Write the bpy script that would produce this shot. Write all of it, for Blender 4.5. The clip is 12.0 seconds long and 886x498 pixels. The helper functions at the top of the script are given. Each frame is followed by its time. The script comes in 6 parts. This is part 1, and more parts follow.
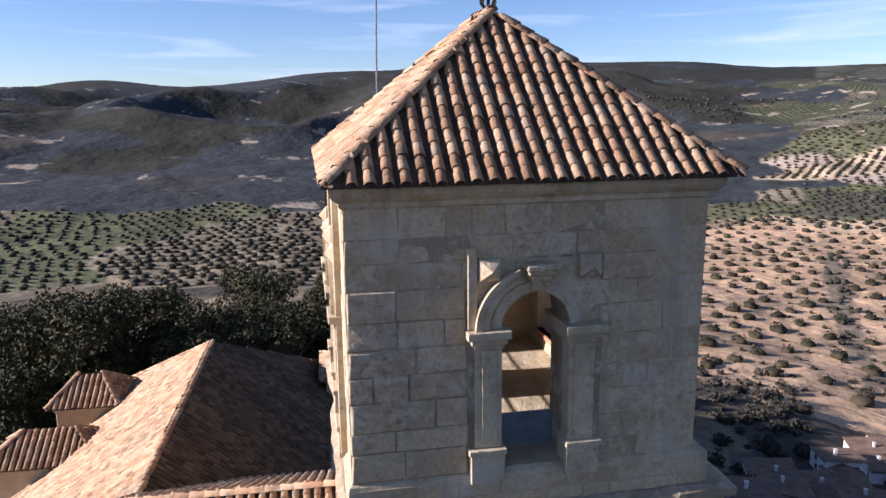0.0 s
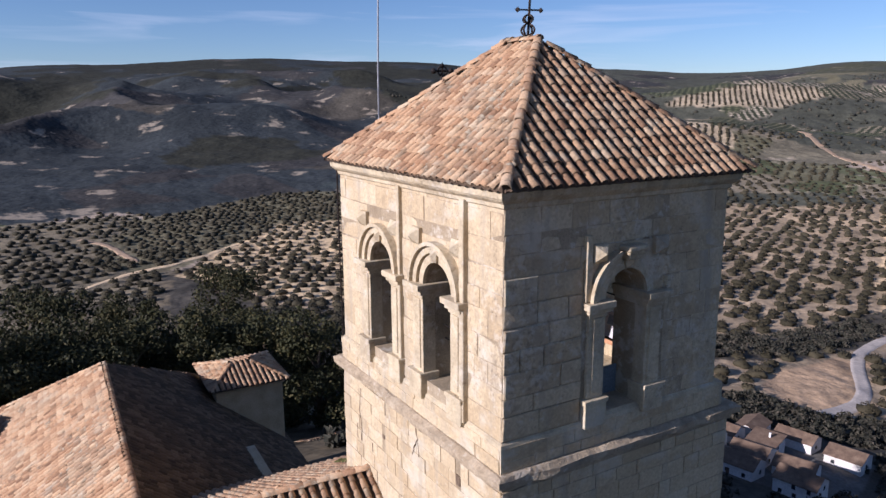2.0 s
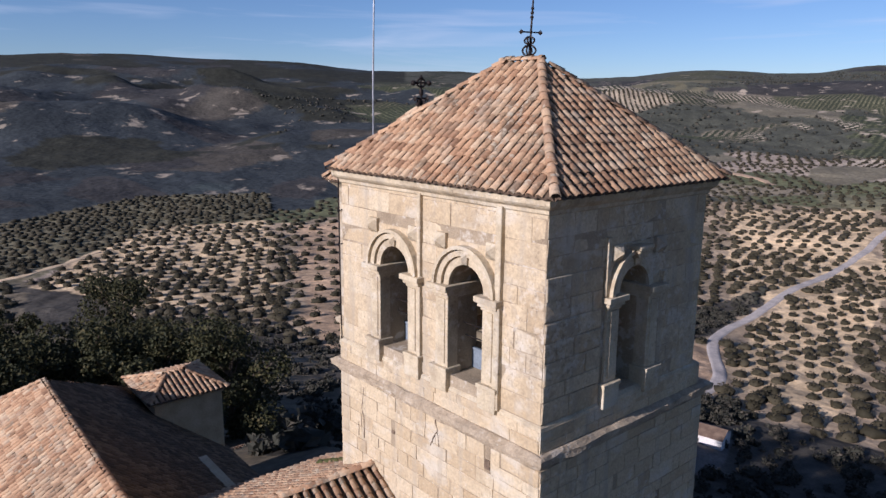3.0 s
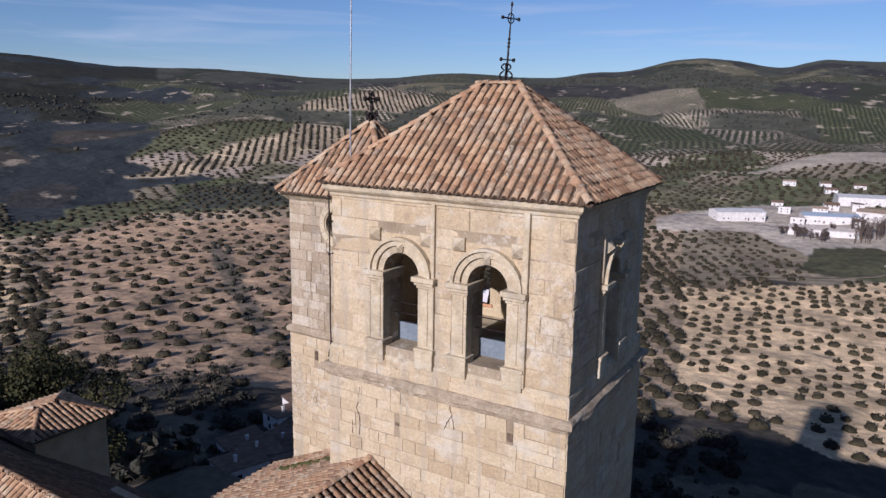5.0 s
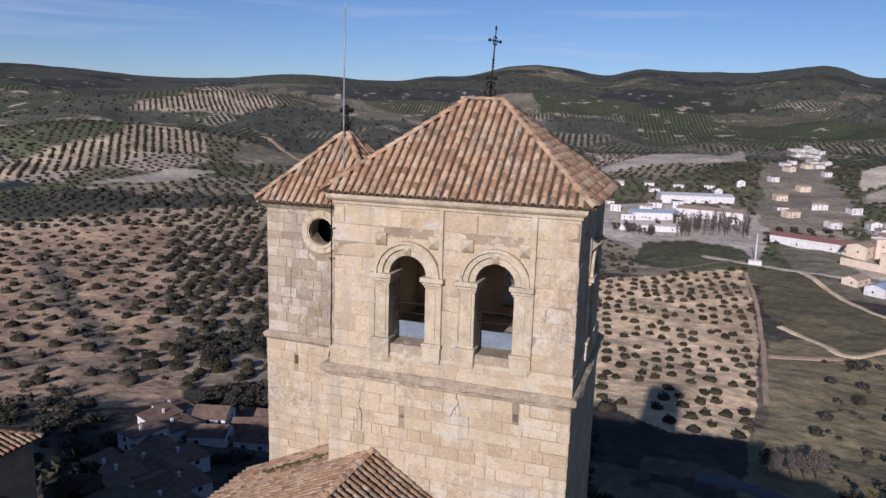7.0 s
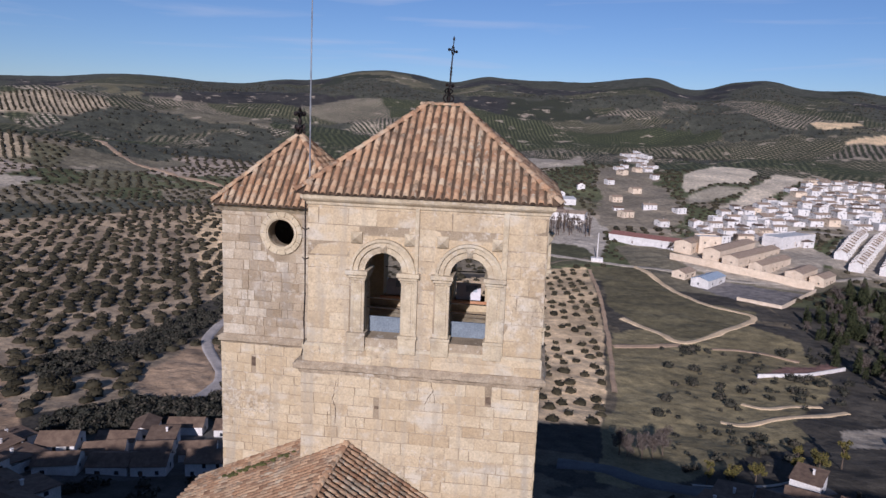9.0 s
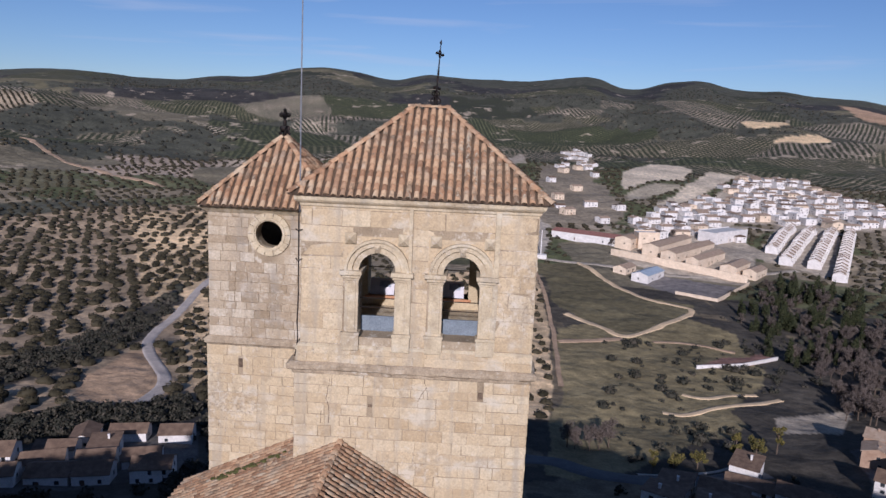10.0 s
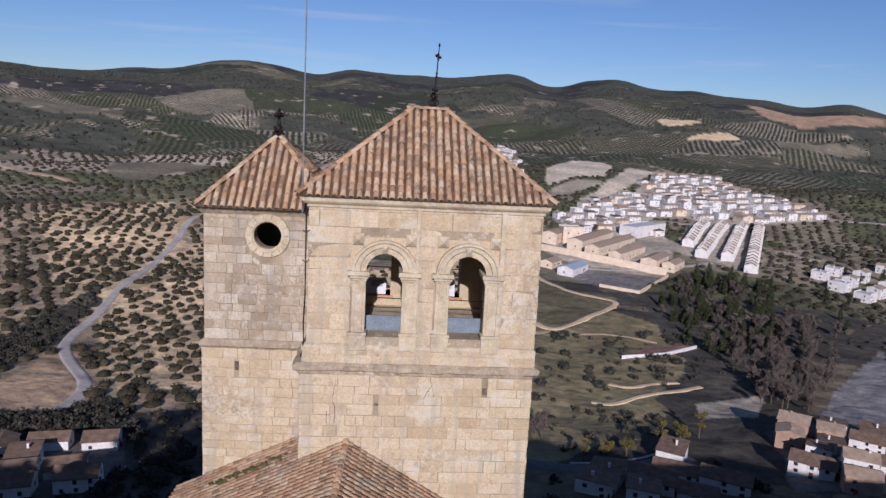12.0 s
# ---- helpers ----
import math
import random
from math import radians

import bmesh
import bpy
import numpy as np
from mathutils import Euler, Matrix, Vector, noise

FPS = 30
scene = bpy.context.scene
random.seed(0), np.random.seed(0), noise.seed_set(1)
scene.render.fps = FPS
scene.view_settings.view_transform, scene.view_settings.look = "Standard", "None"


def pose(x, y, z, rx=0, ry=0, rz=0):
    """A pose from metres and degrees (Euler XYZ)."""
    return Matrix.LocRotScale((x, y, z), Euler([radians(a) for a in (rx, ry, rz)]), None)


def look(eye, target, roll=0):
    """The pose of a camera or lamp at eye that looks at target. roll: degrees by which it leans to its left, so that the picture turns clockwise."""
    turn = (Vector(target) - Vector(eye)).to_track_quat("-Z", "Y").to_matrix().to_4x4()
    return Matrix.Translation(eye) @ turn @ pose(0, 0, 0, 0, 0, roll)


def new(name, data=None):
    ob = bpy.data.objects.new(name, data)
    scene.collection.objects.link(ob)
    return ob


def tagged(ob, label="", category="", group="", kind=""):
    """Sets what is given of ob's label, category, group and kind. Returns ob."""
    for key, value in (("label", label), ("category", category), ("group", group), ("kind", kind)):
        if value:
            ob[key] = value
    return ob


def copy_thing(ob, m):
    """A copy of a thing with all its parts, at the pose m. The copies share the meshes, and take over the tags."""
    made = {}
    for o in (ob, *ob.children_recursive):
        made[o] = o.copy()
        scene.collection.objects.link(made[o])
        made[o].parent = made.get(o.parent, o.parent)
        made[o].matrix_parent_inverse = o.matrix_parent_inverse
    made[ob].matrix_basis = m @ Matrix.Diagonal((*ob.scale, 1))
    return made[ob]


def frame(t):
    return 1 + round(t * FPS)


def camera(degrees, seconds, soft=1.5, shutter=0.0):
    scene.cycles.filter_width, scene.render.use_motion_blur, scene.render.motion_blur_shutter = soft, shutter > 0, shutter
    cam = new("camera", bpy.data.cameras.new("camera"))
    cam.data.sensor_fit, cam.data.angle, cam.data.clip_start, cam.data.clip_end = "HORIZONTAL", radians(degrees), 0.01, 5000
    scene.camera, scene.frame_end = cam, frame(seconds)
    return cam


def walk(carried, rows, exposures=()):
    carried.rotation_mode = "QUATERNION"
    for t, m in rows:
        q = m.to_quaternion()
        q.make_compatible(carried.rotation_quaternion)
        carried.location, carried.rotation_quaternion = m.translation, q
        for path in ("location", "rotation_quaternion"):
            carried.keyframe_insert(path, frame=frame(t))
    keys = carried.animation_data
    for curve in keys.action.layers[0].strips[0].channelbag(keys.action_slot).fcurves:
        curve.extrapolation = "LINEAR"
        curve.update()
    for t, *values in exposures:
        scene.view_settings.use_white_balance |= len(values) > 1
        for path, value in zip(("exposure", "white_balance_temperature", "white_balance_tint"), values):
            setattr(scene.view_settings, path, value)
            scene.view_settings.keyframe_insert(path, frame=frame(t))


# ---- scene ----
cam = camera(63.40, 12.0, soft=1.5)
PATH = [
    (0, (-3.44, -13.468, 6.219), (-3.139, -11.532, 5.822), -0.6),
    (0.5, (-5.168, -13.542, 6.292), (-4.688, -11.643, 5.885), -0.3),
    (1, (-6.732, -13.611, 6.336), (-6.099, -11.758, 5.929), 0.0),
    (1.5, (-8.274, -13.476, 6.409), (-7.486, -11.684, 6.001), -0.2),
    (2, (-9.918, -13.284, 6.573), (-8.976, -11.567, 6.166), -0.3),
    (2.5, (-11.559, -12.943, 6.71), (-10.467, -11.317, 6.304), 0.0),
    (3, (-13.17, -12.43, 6.844), (-11.937, -10.907, 6.441), 0.5),
    (5, (-18.35, -9.389, 7.247), (-16.697, -8.335, 6.852), 1.0),
    (5.5, (-19.261, -8.643, 7.315), (-17.55, -7.685, 6.925), 1.1),
    (6, (-20.199, -7.838, 7.408), (-18.434, -6.982, 7.019), 1.3),
    (6.5, (-21.019, -7.098, 7.488), (-19.213, -6.331, 7.102), 1.5),
    (8.5, (-23.303, -4.036, 7.384), (-21.372, -3.656, 7.027), 2.1),
    (9, (-23.804, -3.318, 7.358), (-21.856, -3.036, 7.005), 2.3),
    (9.5, (-24.183, -2.609, 7.374), (-22.224, -2.413, 7.023), 2.3),
    (10, (-24.414, -1.901, 7.425), (-22.449, -1.776, 7.073), 2.5),
    (10.5, (-24.5, -1.285, 7.428), (-22.533, -1.214, 7.074), 2.6),
    (11, (-24.615, -0.652, 7.455), (-22.647, -0.636, 7.1), 2.7),
    (11.5, (-24.685, -0.083, 7.47), (-22.717, -0.115, 7.116), 2.7),
    (12, (-24.847, 0.546, 7.506), (-22.88, 0.463, 7.152), 3.0),
]
walk(cam, [(t, look(eye, target, roll)) for t, eye, target, roll in PATH],
     exposures=[(0, 1.05, 5950, 25), (1, 0.75, 5800, 24), (2.5, 0.38, 5650, 23), (5, 0.06, 5600, 23), (12, -0.06, 5580, 23)])

# ---- daylight ----
SUN = Vector((-1.0, 0.004, 0.402)).normalized()          # the way towards the low winter sun
sun = new("sun", bpy.data.lights.new("sun", "SUN"))
sun.data.energy, sun.data.angle, sun.data.color = 4.8, radians(0.6), (1.0, 0.94, 0.84)
sun.matrix_world = look(SUN * 50, (0, 0, 0))
world = bpy.data.worlds.new("sky")
scene.world = world
world.use_nodes = True
wn, wl = world.node_tree.nodes, world.node_tree.links
wn.clear()
sky = wn.new("ShaderNodeTexSky")
sky.sky_type, sky.sun_disc = "NISHITA", False
sky.sun_elevation, sky.sun_rotation = math.asin(SUN.z), math.atan2(SUN.x, SUN.y)
sky.altitude, sky.air_density, sky.dust_density, sky.ozone_density = 1500, 1.0, 0.25, 3.0
# thin cirrus drawn out along the horizon
geo = wn.new("ShaderNodeTexCoord")
stretch = wn.new("ShaderNodeMapping")
stretch.inputs["Scale"].default_value = (1.2, 1.2, 16.0)
cirrus = wn.new("ShaderNodeTexNoise")
cirrus.inputs["Scale"].default_value, cirrus.inputs["Detail"].default_value = 2.6, 6.0
cirrus.inputs["Distortion"].default_value = 0.6
veil = wn.new("ShaderNodeMapRange")
veil.inputs["From Min"].default_value, veil.inputs["From Max"].default_value = 0.54, 0.80
veil.inputs["To Max"].default_value = 0.5
mix = wn.new("ShaderNodeMix")
mix.data_type = "RGBA"
mix.inputs["B"].default_value = (8.0, 8.6, 9.4, 1)
back = wn.new("ShaderNodeBackground")
back.inputs["Strength"].default_value = 0.066
out = wn.new("ShaderNodeOutputWorld")
wl.new(geo.outputs["Generated"], stretch.inputs["Vector"])
wl.new(stretch.outputs["Vector"], cirrus.inputs["Vector"])
wl.new(cirrus.outputs["Fac"], veil.inputs["Value"])
wl.new(veil.outputs["Result"], mix.inputs["Factor"])
deep = wn.new("ShaderNodeMix")
deep.data_type, deep.blend_type = "RGBA", "MULTIPLY"
deep.inputs["Factor"].default_value = 1.0
deep.inputs["B"].default_value = (0.91, 0.98, 1.05, 1)
wl.new(sky.outputs["Color"], deep.inputs["A"])
wl.new(deep.outputs["Result"], mix.inputs["A"])
wl.new(mix.outputs["Result"], back.inputs["Color"])
wl.new(back.outputs["Background"], out.inputs["Surface"])

# ---- materials ----
def ramp(nodes, stops):
    r = nodes.new("ShaderNodeValToRGB")
    el = r.color_ramp.elements
    while len(el) < len(stops):
        el.new(0.5)
    for e, (p, c) in zip(el, stops):
        e.position, e.color = p, (*c, 1)
    return r


def material(name, stops, scale=1.0, fine=14.0, rough=0.9, bump=0.3, pick="noise", blotch=None, metal=0.0, spread=0.35, stain=None, grainy=0.25, sway=1.0, pale=None, weather=None):
    """A weathered surface. stops: colours from dark to light; pick: where along them a piece lies
    (noise, object = by object, island = by loose piece); blotch: colour of large patches; stain: colour of streaks that run down."""
    m = bpy.data.materials.new(name)
    m.use_nodes = True
    n, l = m.node_tree.nodes, m.node_tree.links
    b = n["Principled BSDF"]
    b.inputs["Roughness"].default_value, b.inputs["Metallic"].default_value = rough, metal
    b.inputs["Specular IOR Level"].default_value = 0.25
    tc = n.new("ShaderNodeNewGeometry")
    big, small = n.new("ShaderNodeTexNoise"), n.new("ShaderNodeTexNoise")
    for t, s, d in ((big, scale, 5.0), (small, fine, 6.0)):
        t.inputs["Scale"].default_value, t.inputs["Detail"].default_value = s, d
        l.new(tc.outputs["Position"], t.inputs["Vector"])
    r = ramp(n, stops)
    if pick == "noise":
        l.new(big.outputs["Fac"], r.inputs["Fac"])
    else:
        src = n.new("ShaderNodeObjectInfo").outputs["Random"] if pick == "object" else tc.outputs["Random Per Island"]
        add = n.new("ShaderNodeMath")
        add.operation = "MULTIPLY_ADD"
        add.inputs[1].default_value = spread * 1.6
        cen = n.new("ShaderNodeMath")
        cen.operation = "SUBTRACT"
        cen.inputs[1].default_value = 0.5
        l.new(big.outputs["Fac"], cen.inputs[0])
        l.new(cen.outputs[0], add.inputs[0])
        much = n.new("ShaderNodeMath")
        much.operation = "MULTIPLY_ADD"
        much.inputs[1].default_value, much.inputs[2].default_value = sway, 0.5 - 0.5 * sway
        l.new(src, much.inputs[0])
        l.new(much.outputs[0], add.inputs[2])
        l.new(add.outputs[0], r.inputs["Fac"])
    colour = r.outputs["Color"]
    grain = n.new("ShaderNodeMix")
    grain.data_type, grain.blend_type = "RGBA", "MULTIPLY"
    grain.inputs["Factor"].default_value = 1.0
    gr = ramp(n, [(0.28, (1 - grainy, 1 - grainy, 1 - grainy)), (0.72, (1 + grainy * .7, 1 + grainy * .68, 1 + grainy * .65))])
    l.new(small.outputs["Fac"], gr.inputs["Fac"])
    l.new(colour, grain.inputs["A"])
    l.new(gr.outputs["Color"], grain.inputs["B"])
    colour = grain.outputs["Result"]
    for tint, sc, lo, hi, amount in ((blotch, (0.55, 0.55, 0.55), 0.50, 0.70, 0.6), (pale, (0.9, 0.9, 1.5), 0.55, 0.68, 0.55), (stain, (2.2, 2.2, 0.22), 0.53, 0.72, 0.75)):
        if tint:
            mp, nt, mr, mx = n.new("ShaderNodeMapping"), n.new("ShaderNodeTexNoise"), n.new("ShaderNodeMapRange"), n.new("ShaderNodeMix")
            mp.inputs["Scale"].default_value, mp.inputs["Location"].default_value = sc, (7.3, 1.9, 4.4)
            nt.inputs["Scale"].default_value, nt.inputs["Detail"].default_value = 1.3, 7.0
            mr.inputs["From Min"].default_value, mr.inputs["From Max"].default_value, mr.inputs["To Max"].default_value = lo, hi, amount
            mx.data_type = "RGBA"
            mx.inputs["B"].default_value = (*tint, 1)
            l.new(tc.outputs["Position"], mp.inputs["Vector"])
            l.new(mp.outputs["Vector"], nt.inputs["Vector"])
            l.new(nt.outputs["Fac"], mr.inputs["Value"])
            l.new(mr.outputs["Result"], mx.inputs["Factor"])
            l.new(colour, mx.inputs["A"])
            colour = mx.outputs["Result"]
    if weather:                                            # pale crusts and dark pits, thicker here and thinner there
        zone = n.new("ShaderNodeTexNoise")
        zone.inputs["Scale"].default_value, zone.inputs["Detail"].default_value = 0.45, 3.0
        l.new(tc.outputs["Position"], zone.inputs["Vector"])
        for tint, sc, lo, push, amount in weather:
            spot, low, cover, mx = n.new("ShaderNodeTexNoise"), n.new("ShaderNodeMath"), n.new("ShaderNodeMapRange"), n.new("ShaderNodeMix")
            spot.inputs["Scale"].default_value, spot.inputs["Detail"].default_value, spot.inputs["Roughness"].default_value = sc, 8.0, 0.62
            low.operation = "MULTIPLY_ADD"
            low.inputs[1].default_value = push
            l.new(tc.outputs["Position"], spot.inputs["Vector"])
            l.new(zone.outputs["Fac"], low.inputs[0])
            l.new(spot.outputs["Fac"], low.inputs[2])
            cover.inputs["From Min"].default_value, cover.inputs["From Max"].default_value, cover.inputs["To Max"].default_value = lo, lo + 0.09, amount
            mx.data_type = "RGBA"
            mx.inputs["B"].default_value = (*tint, 1)
            l.new(low.outputs[0], cover.inputs["Value"])
            l.new(cover.outputs["Result"], mx.inputs["Factor"])
            l.new(colour, mx.inputs["A"])
            colour = mx.outputs["Result"]
    l.new(colour, b.inputs["Base Color"])
    if bump:
        bp = n.new("ShaderNodeBump")
        bp.inputs["Strength"].default_value, bp.inputs["Distance"].default_value = bump, 0.03
        both = n.new("ShaderNodeMath")
        both.operation = "MULTIPLY_ADD"
        both.inputs[1].default_value = 2.2
        mid = n.new("ShaderNodeTexNoise")
        mid.inputs["Scale"].default_value, mid.inputs["Detail"].default_value = fine * 0.22, 4.0
        l.new(tc.outputs["Position"], mid.inputs["Vector"])
        l.new(mid.outputs["Fac"], both.inputs[0])
        l.new(small.outputs["Fac"], both.inputs[2])
        l.new(both.outputs[0], bp.inputs["Height"])
        l.new(bp.outputs["Normal"], b.inputs["Normal"])
    return m


CRUST = [((0.31, 0.23, 0.14), 1.5, 0.76, 0.45, 0.34), ((0.26, 0.20, 0.135), 4.2, 0.79, 0.45, 0.30), ((0.60, 0.53, 0.43), 5.3, 0.80, 0.45, 0.38), ((0.12, 0.09, 0.06), 11.0, 0.835, 0.45, 0.45)]
STONE = [(0.0, (0.402, 0.289, 0.165)), (0.3, (0.48, 0.366, 0.225)), (0.7, (0.534, 0.418, 0.267)), (1.0, (0.563, 0.466, 0.317))]
ashlar = material("ashlar", STONE, 1.3, 16, 0.92, 0.5, "object", blotch=(0.421, 0.309, 0.181), stain=(0.362, 0.304, 0.225), grainy=0.2, sway=0.7, pale=(0.539, 0.484, 0.39), weather=CRUST)
ashlar_rest = material("ashlar_rest", STONE, 1.3, 16, 0.92, 0.5, "island", blotch=(0.421, 0.309, 0.181), stain=(0.362, 0.304, 0.225), grainy=0.2, sway=0.7, pale=(0.539, 0.484, 0.39), weather=CRUST)
rubble = material("rubble", [(0.0, (0.27, 0.20, 0.125)), (0.35, (0.37, 0.285, 0.19)), (0.7, (0.45, 0.36, 0.25)), (1.0, (0.53, 0.45, 0.34))], 1.6, 16, 0.94, 0.6, "object", blotch=(0.30, 0.225, 0.14), stain=(0.28, 0.235, 0.18), grainy=0.22, sway=0.9, pale=(0.50, 0.45, 0.38), weather=CRUST)
carved = material("carved_stone", [(0.25, (0.392, 0.314, 0.203)), (0.5, (0.519, 0.418, 0.272)), (0.8, (0.588, 0.494, 0.339))], 2.2, 18, 0.92, 0.55, blotch=(0.353, 0.285, 0.195), stain=(0.353, 0.304, 0.229), grainy=0.16, pale=(0.539, 0.494, 0.399), weather=CRUST)
ledge_stone = material("ledge_stone", [(0.25, (0.26, 0.198, 0.128)), (0.5, (0.404, 0.314, 0.21)), (0.8, (0.509, 0.415, 0.296))], 2.8, 18, 0.95, 0.7, blotch=(0.239, 0.193, 0.138), weather=CRUST)
mortar = material("mortar", [(0.3, (0.24, 0.18, 0.115)), (0.5, (0.33, 0.255, 0.165)), (0.7, (0.42, 0.335, 0.23))], 1.1, 30, 0.95, 0.4, blotch=(0.30, 0.225, 0.14), weather=[((0.56, 0.49, 0.39), 3.7, 0.77, 0.45, 0.7)])
plaster = material("plaster", [(0.3, (0.43, 0.333, 0.203)), (0.7, (0.568, 0.456, 0.296))], 1.5, 20, 0.95, 0.3)
TILE = [(0.0, (0.208, 0.116, 0.0661)), (0.2, (0.338, 0.191, 0.105)), (0.55, (0.442, 0.266, 0.148)), (0.85, (0.509, 0.336, 0.198)), (1.0, (0.5, 0.372, 0.241))]
clay = material("clay_tile", TILE, 1.1, 22, 0.88, 0.4, "object", blotch=(0.327, 0.24, 0.155), grainy=0.25, sway=0.9, pale=(0.455, 0.379, 0.272), weather=[((0.129, 0.0913, 0.0585), 3.0, 0.775, 0.45, 0.65), ((0.494, 0.432, 0.318), 6.0, 0.83, 0.45, 0.6)])
clay_rest = material("clay_tile_rest", TILE, 1.1, 22, 0.88, 0.4, "island", blotch=(0.327, 0.24, 0.155), grainy=0.25, sway=0.9, pale=(0.455, 0.379, 0.272), weather=[((0.129, 0.0913, 0.0585), 3.0, 0.775, 0.45, 0.65), ((0.494, 0.432, 0.318), 6.0, 0.83, 0.45, 0.6)])
# dark copy of the clay tile; the unlit slopes' shade is in its colour
slope_shade_tile = material("slope_shade_tile", [(0.0, (0.0594, 0.0432, 0.0301)), (0.5, (0.103, 0.0721, 0.0468)), (1.0, (0.167, 0.12, 0.0794))], 0.8, 24, 0.92, 0.4, "island", blotch=(0.0494, 0.0384, 0.0293))
# under-tile clay, coloured very dark for the shade between the cover tiles
channel_shade_clay = material("channel_shade_clay", [(0.3, (0.0643, 0.0432, 0.0284)), (0.7, (0.139, 0.0913, 0.0567))], 2.5, 20, 0.9, 0.3)
wrought = material("wrought_iron", [(0.3, (0.012, 0.012, 0.013)), (0.7, (0.05, 0.035, 0.028))], 9, 40, 0.6, 0.3, metal=0.6)
galvanised = material("galvanised_steel", [(0.3, (0.20, 0.20, 0.21)), (0.7, (0.34, 0.34, 0.35))], 6, 30, 0.45, 0.1, metal=0.5)
grey_panel = material("grey_panel", [(0.3, (0.15, 0.175, 0.20)), (0.7, (0.21, 0.24, 0.265))], 3, 25, 0.6, 0.1)
terracotta = material("terracotta", [(0.3, (0.42, 0.20, 0.10)), (0.7, (0.55, 0.30, 0.17))], 4, 25, 0.85, 0.3)
board_white = material("board_white", [(0.3, (0.48, 0.44, 0.45)), (0.7, (0.58, 0.54, 0.55))], 5, 30, 0.5, 0.0, grainy=0.05)
board_picture = material("board_picture", [(0.3, (0.16, 0.19, 0.24)), (0.7, (0.34, 0.36, 0.40))], 7, 40, 0.5, 0.0)
# dark brown that fills cracks, put-log holes and the slit window
dark_gap = material("dark_gap", [(0.3, (0.09, 0.06, 0.04)), (0.7, (0.20, 0.14, 0.09))], 5, 40, 0.85, 0.4)
bronze = material("bronze", [(0.3, (0.05, 0.05, 0.04)), (0.7, (0.13, 0.11, 0.07))], 6, 30, 0.5, 0.1, metal=0.7)

# ---- building helpers ----
def mesh_from(name, verts, faces, mat, smooth=False):
    me = bpy.data.meshes.new(name)
    me.from_pydata([tuple(v) for v in verts], [], faces)
    me.materials.append(mat)
    if smooth:
        me.shade_smooth()
    return me


def part(name, bm, mat, parent=None, label="", smooth=False):
    """Links a bmesh, or a mesh, as one object under a thing or a part."""
    me = bm
    if isinstance(bm, bmesh.types.BMesh):
        bmesh.ops.recalc_face_normals(bm, faces=bm.faces[:])
        me = bpy.data.meshes.new(name)
        bm.to_mesh(me)
        bm.free()
        me.materials.append(mat)
        if smooth:
            me.shade_smooth()
    ob = new(name, me)
    ob.parent = parent
    return tagged(ob, label)


def box(bm, a, b, bevel=0.0, wear=0.0, cuts=0):
    """A box between two corners, with bevelled edges and, with wear, uneven faces."""
    x0, y0, z0 = a
    x1, y1, z1 = b
    vs = [bm.verts.new(p) for p in ((x0, y0, z0), (x1, y0, z0), (x1, y1, z0), (x0, y1, z0), (x0, y0, z1), (x1, y0, z1), (x1, y1, z1), (x0, y1, z1))]
    fs = [bm.faces.new([vs[i] for i in f]) for f in ((3, 2, 1, 0), (4, 5, 6, 7), (0, 1, 5, 4), (1, 2, 6, 5), (2, 3, 7, 6), (3, 0, 4, 7))]
    edges = list({e for f in fs for e in f.edges})
    if bevel:
        bmesh.ops.bevel(bm, geom=edges, offset=bevel, segments=1, affect="EDGES")


def sweep_rect(bm, x0, x1, y0, y1, profile):
    """A moulding round a rectangle: profile is (projection, height) from the bottom up, closed to the inside."""
    rings = []
    for p, z in profile:
        rings.append([bm.verts.new(q) for q in ((x0 - p, y0 - p, z), (x1 + p, y0 - p, z), (x1 + p, y1 + p, z), (x0 - p, y1 + p, z))])
    for a, b in zip(rings, rings[1:]):
        for i in range(4):
            bm.faces.new((a[i], a[(i + 1) % 4], b[(i + 1) % 4], b[i]))
    bm.faces.new(rings[0][::-1])
    bm.faces.new(rings[-1])


def roughen(bm, amount, scale, cuts=0):
    if cuts:
        bmesh.ops.subdivide_edges(bm, edges=bm.edges[:], cuts=cuts, use_grid_fill=True)
    for v in bm.verts:
        v.co += amount * noise.noise_vector(v.co * scale)


def tube(bm, pts, radius, seg=6):
    """A round bar along a line of points."""
    rings = []
    pts = [Vector(p) for p in pts]
    for i, p in enumerate(pts):
        d = (pts[min(i + 1, len(pts) - 1)] - pts[max(i - 1, 0)]).normalized()
        s = d.orthogonal().normalized()
        t = d.cross(s)
        r = radius[i] if isinstance(radius, (list, tuple)) else radius
        rings.append([bm.verts.new(p + r * (math.cos(2 * math.pi * k / seg) * s + math.sin(2 * math.pi * k / seg) * t)) for k in range(seg)])
    for a, b in zip(rings, rings[1:]):
        best = min(range(seg), key=lambda j: (a[0].co - b[j].co).length)
        for k in range(seg):
            bm.faces.new((a[k], a[(k + 1) % seg], b[(k + 1 + best) % seg], b[(k + best) % seg]))
    bm.faces.new(rings[0][::-1])
    bm.faces.new(rings[-1])


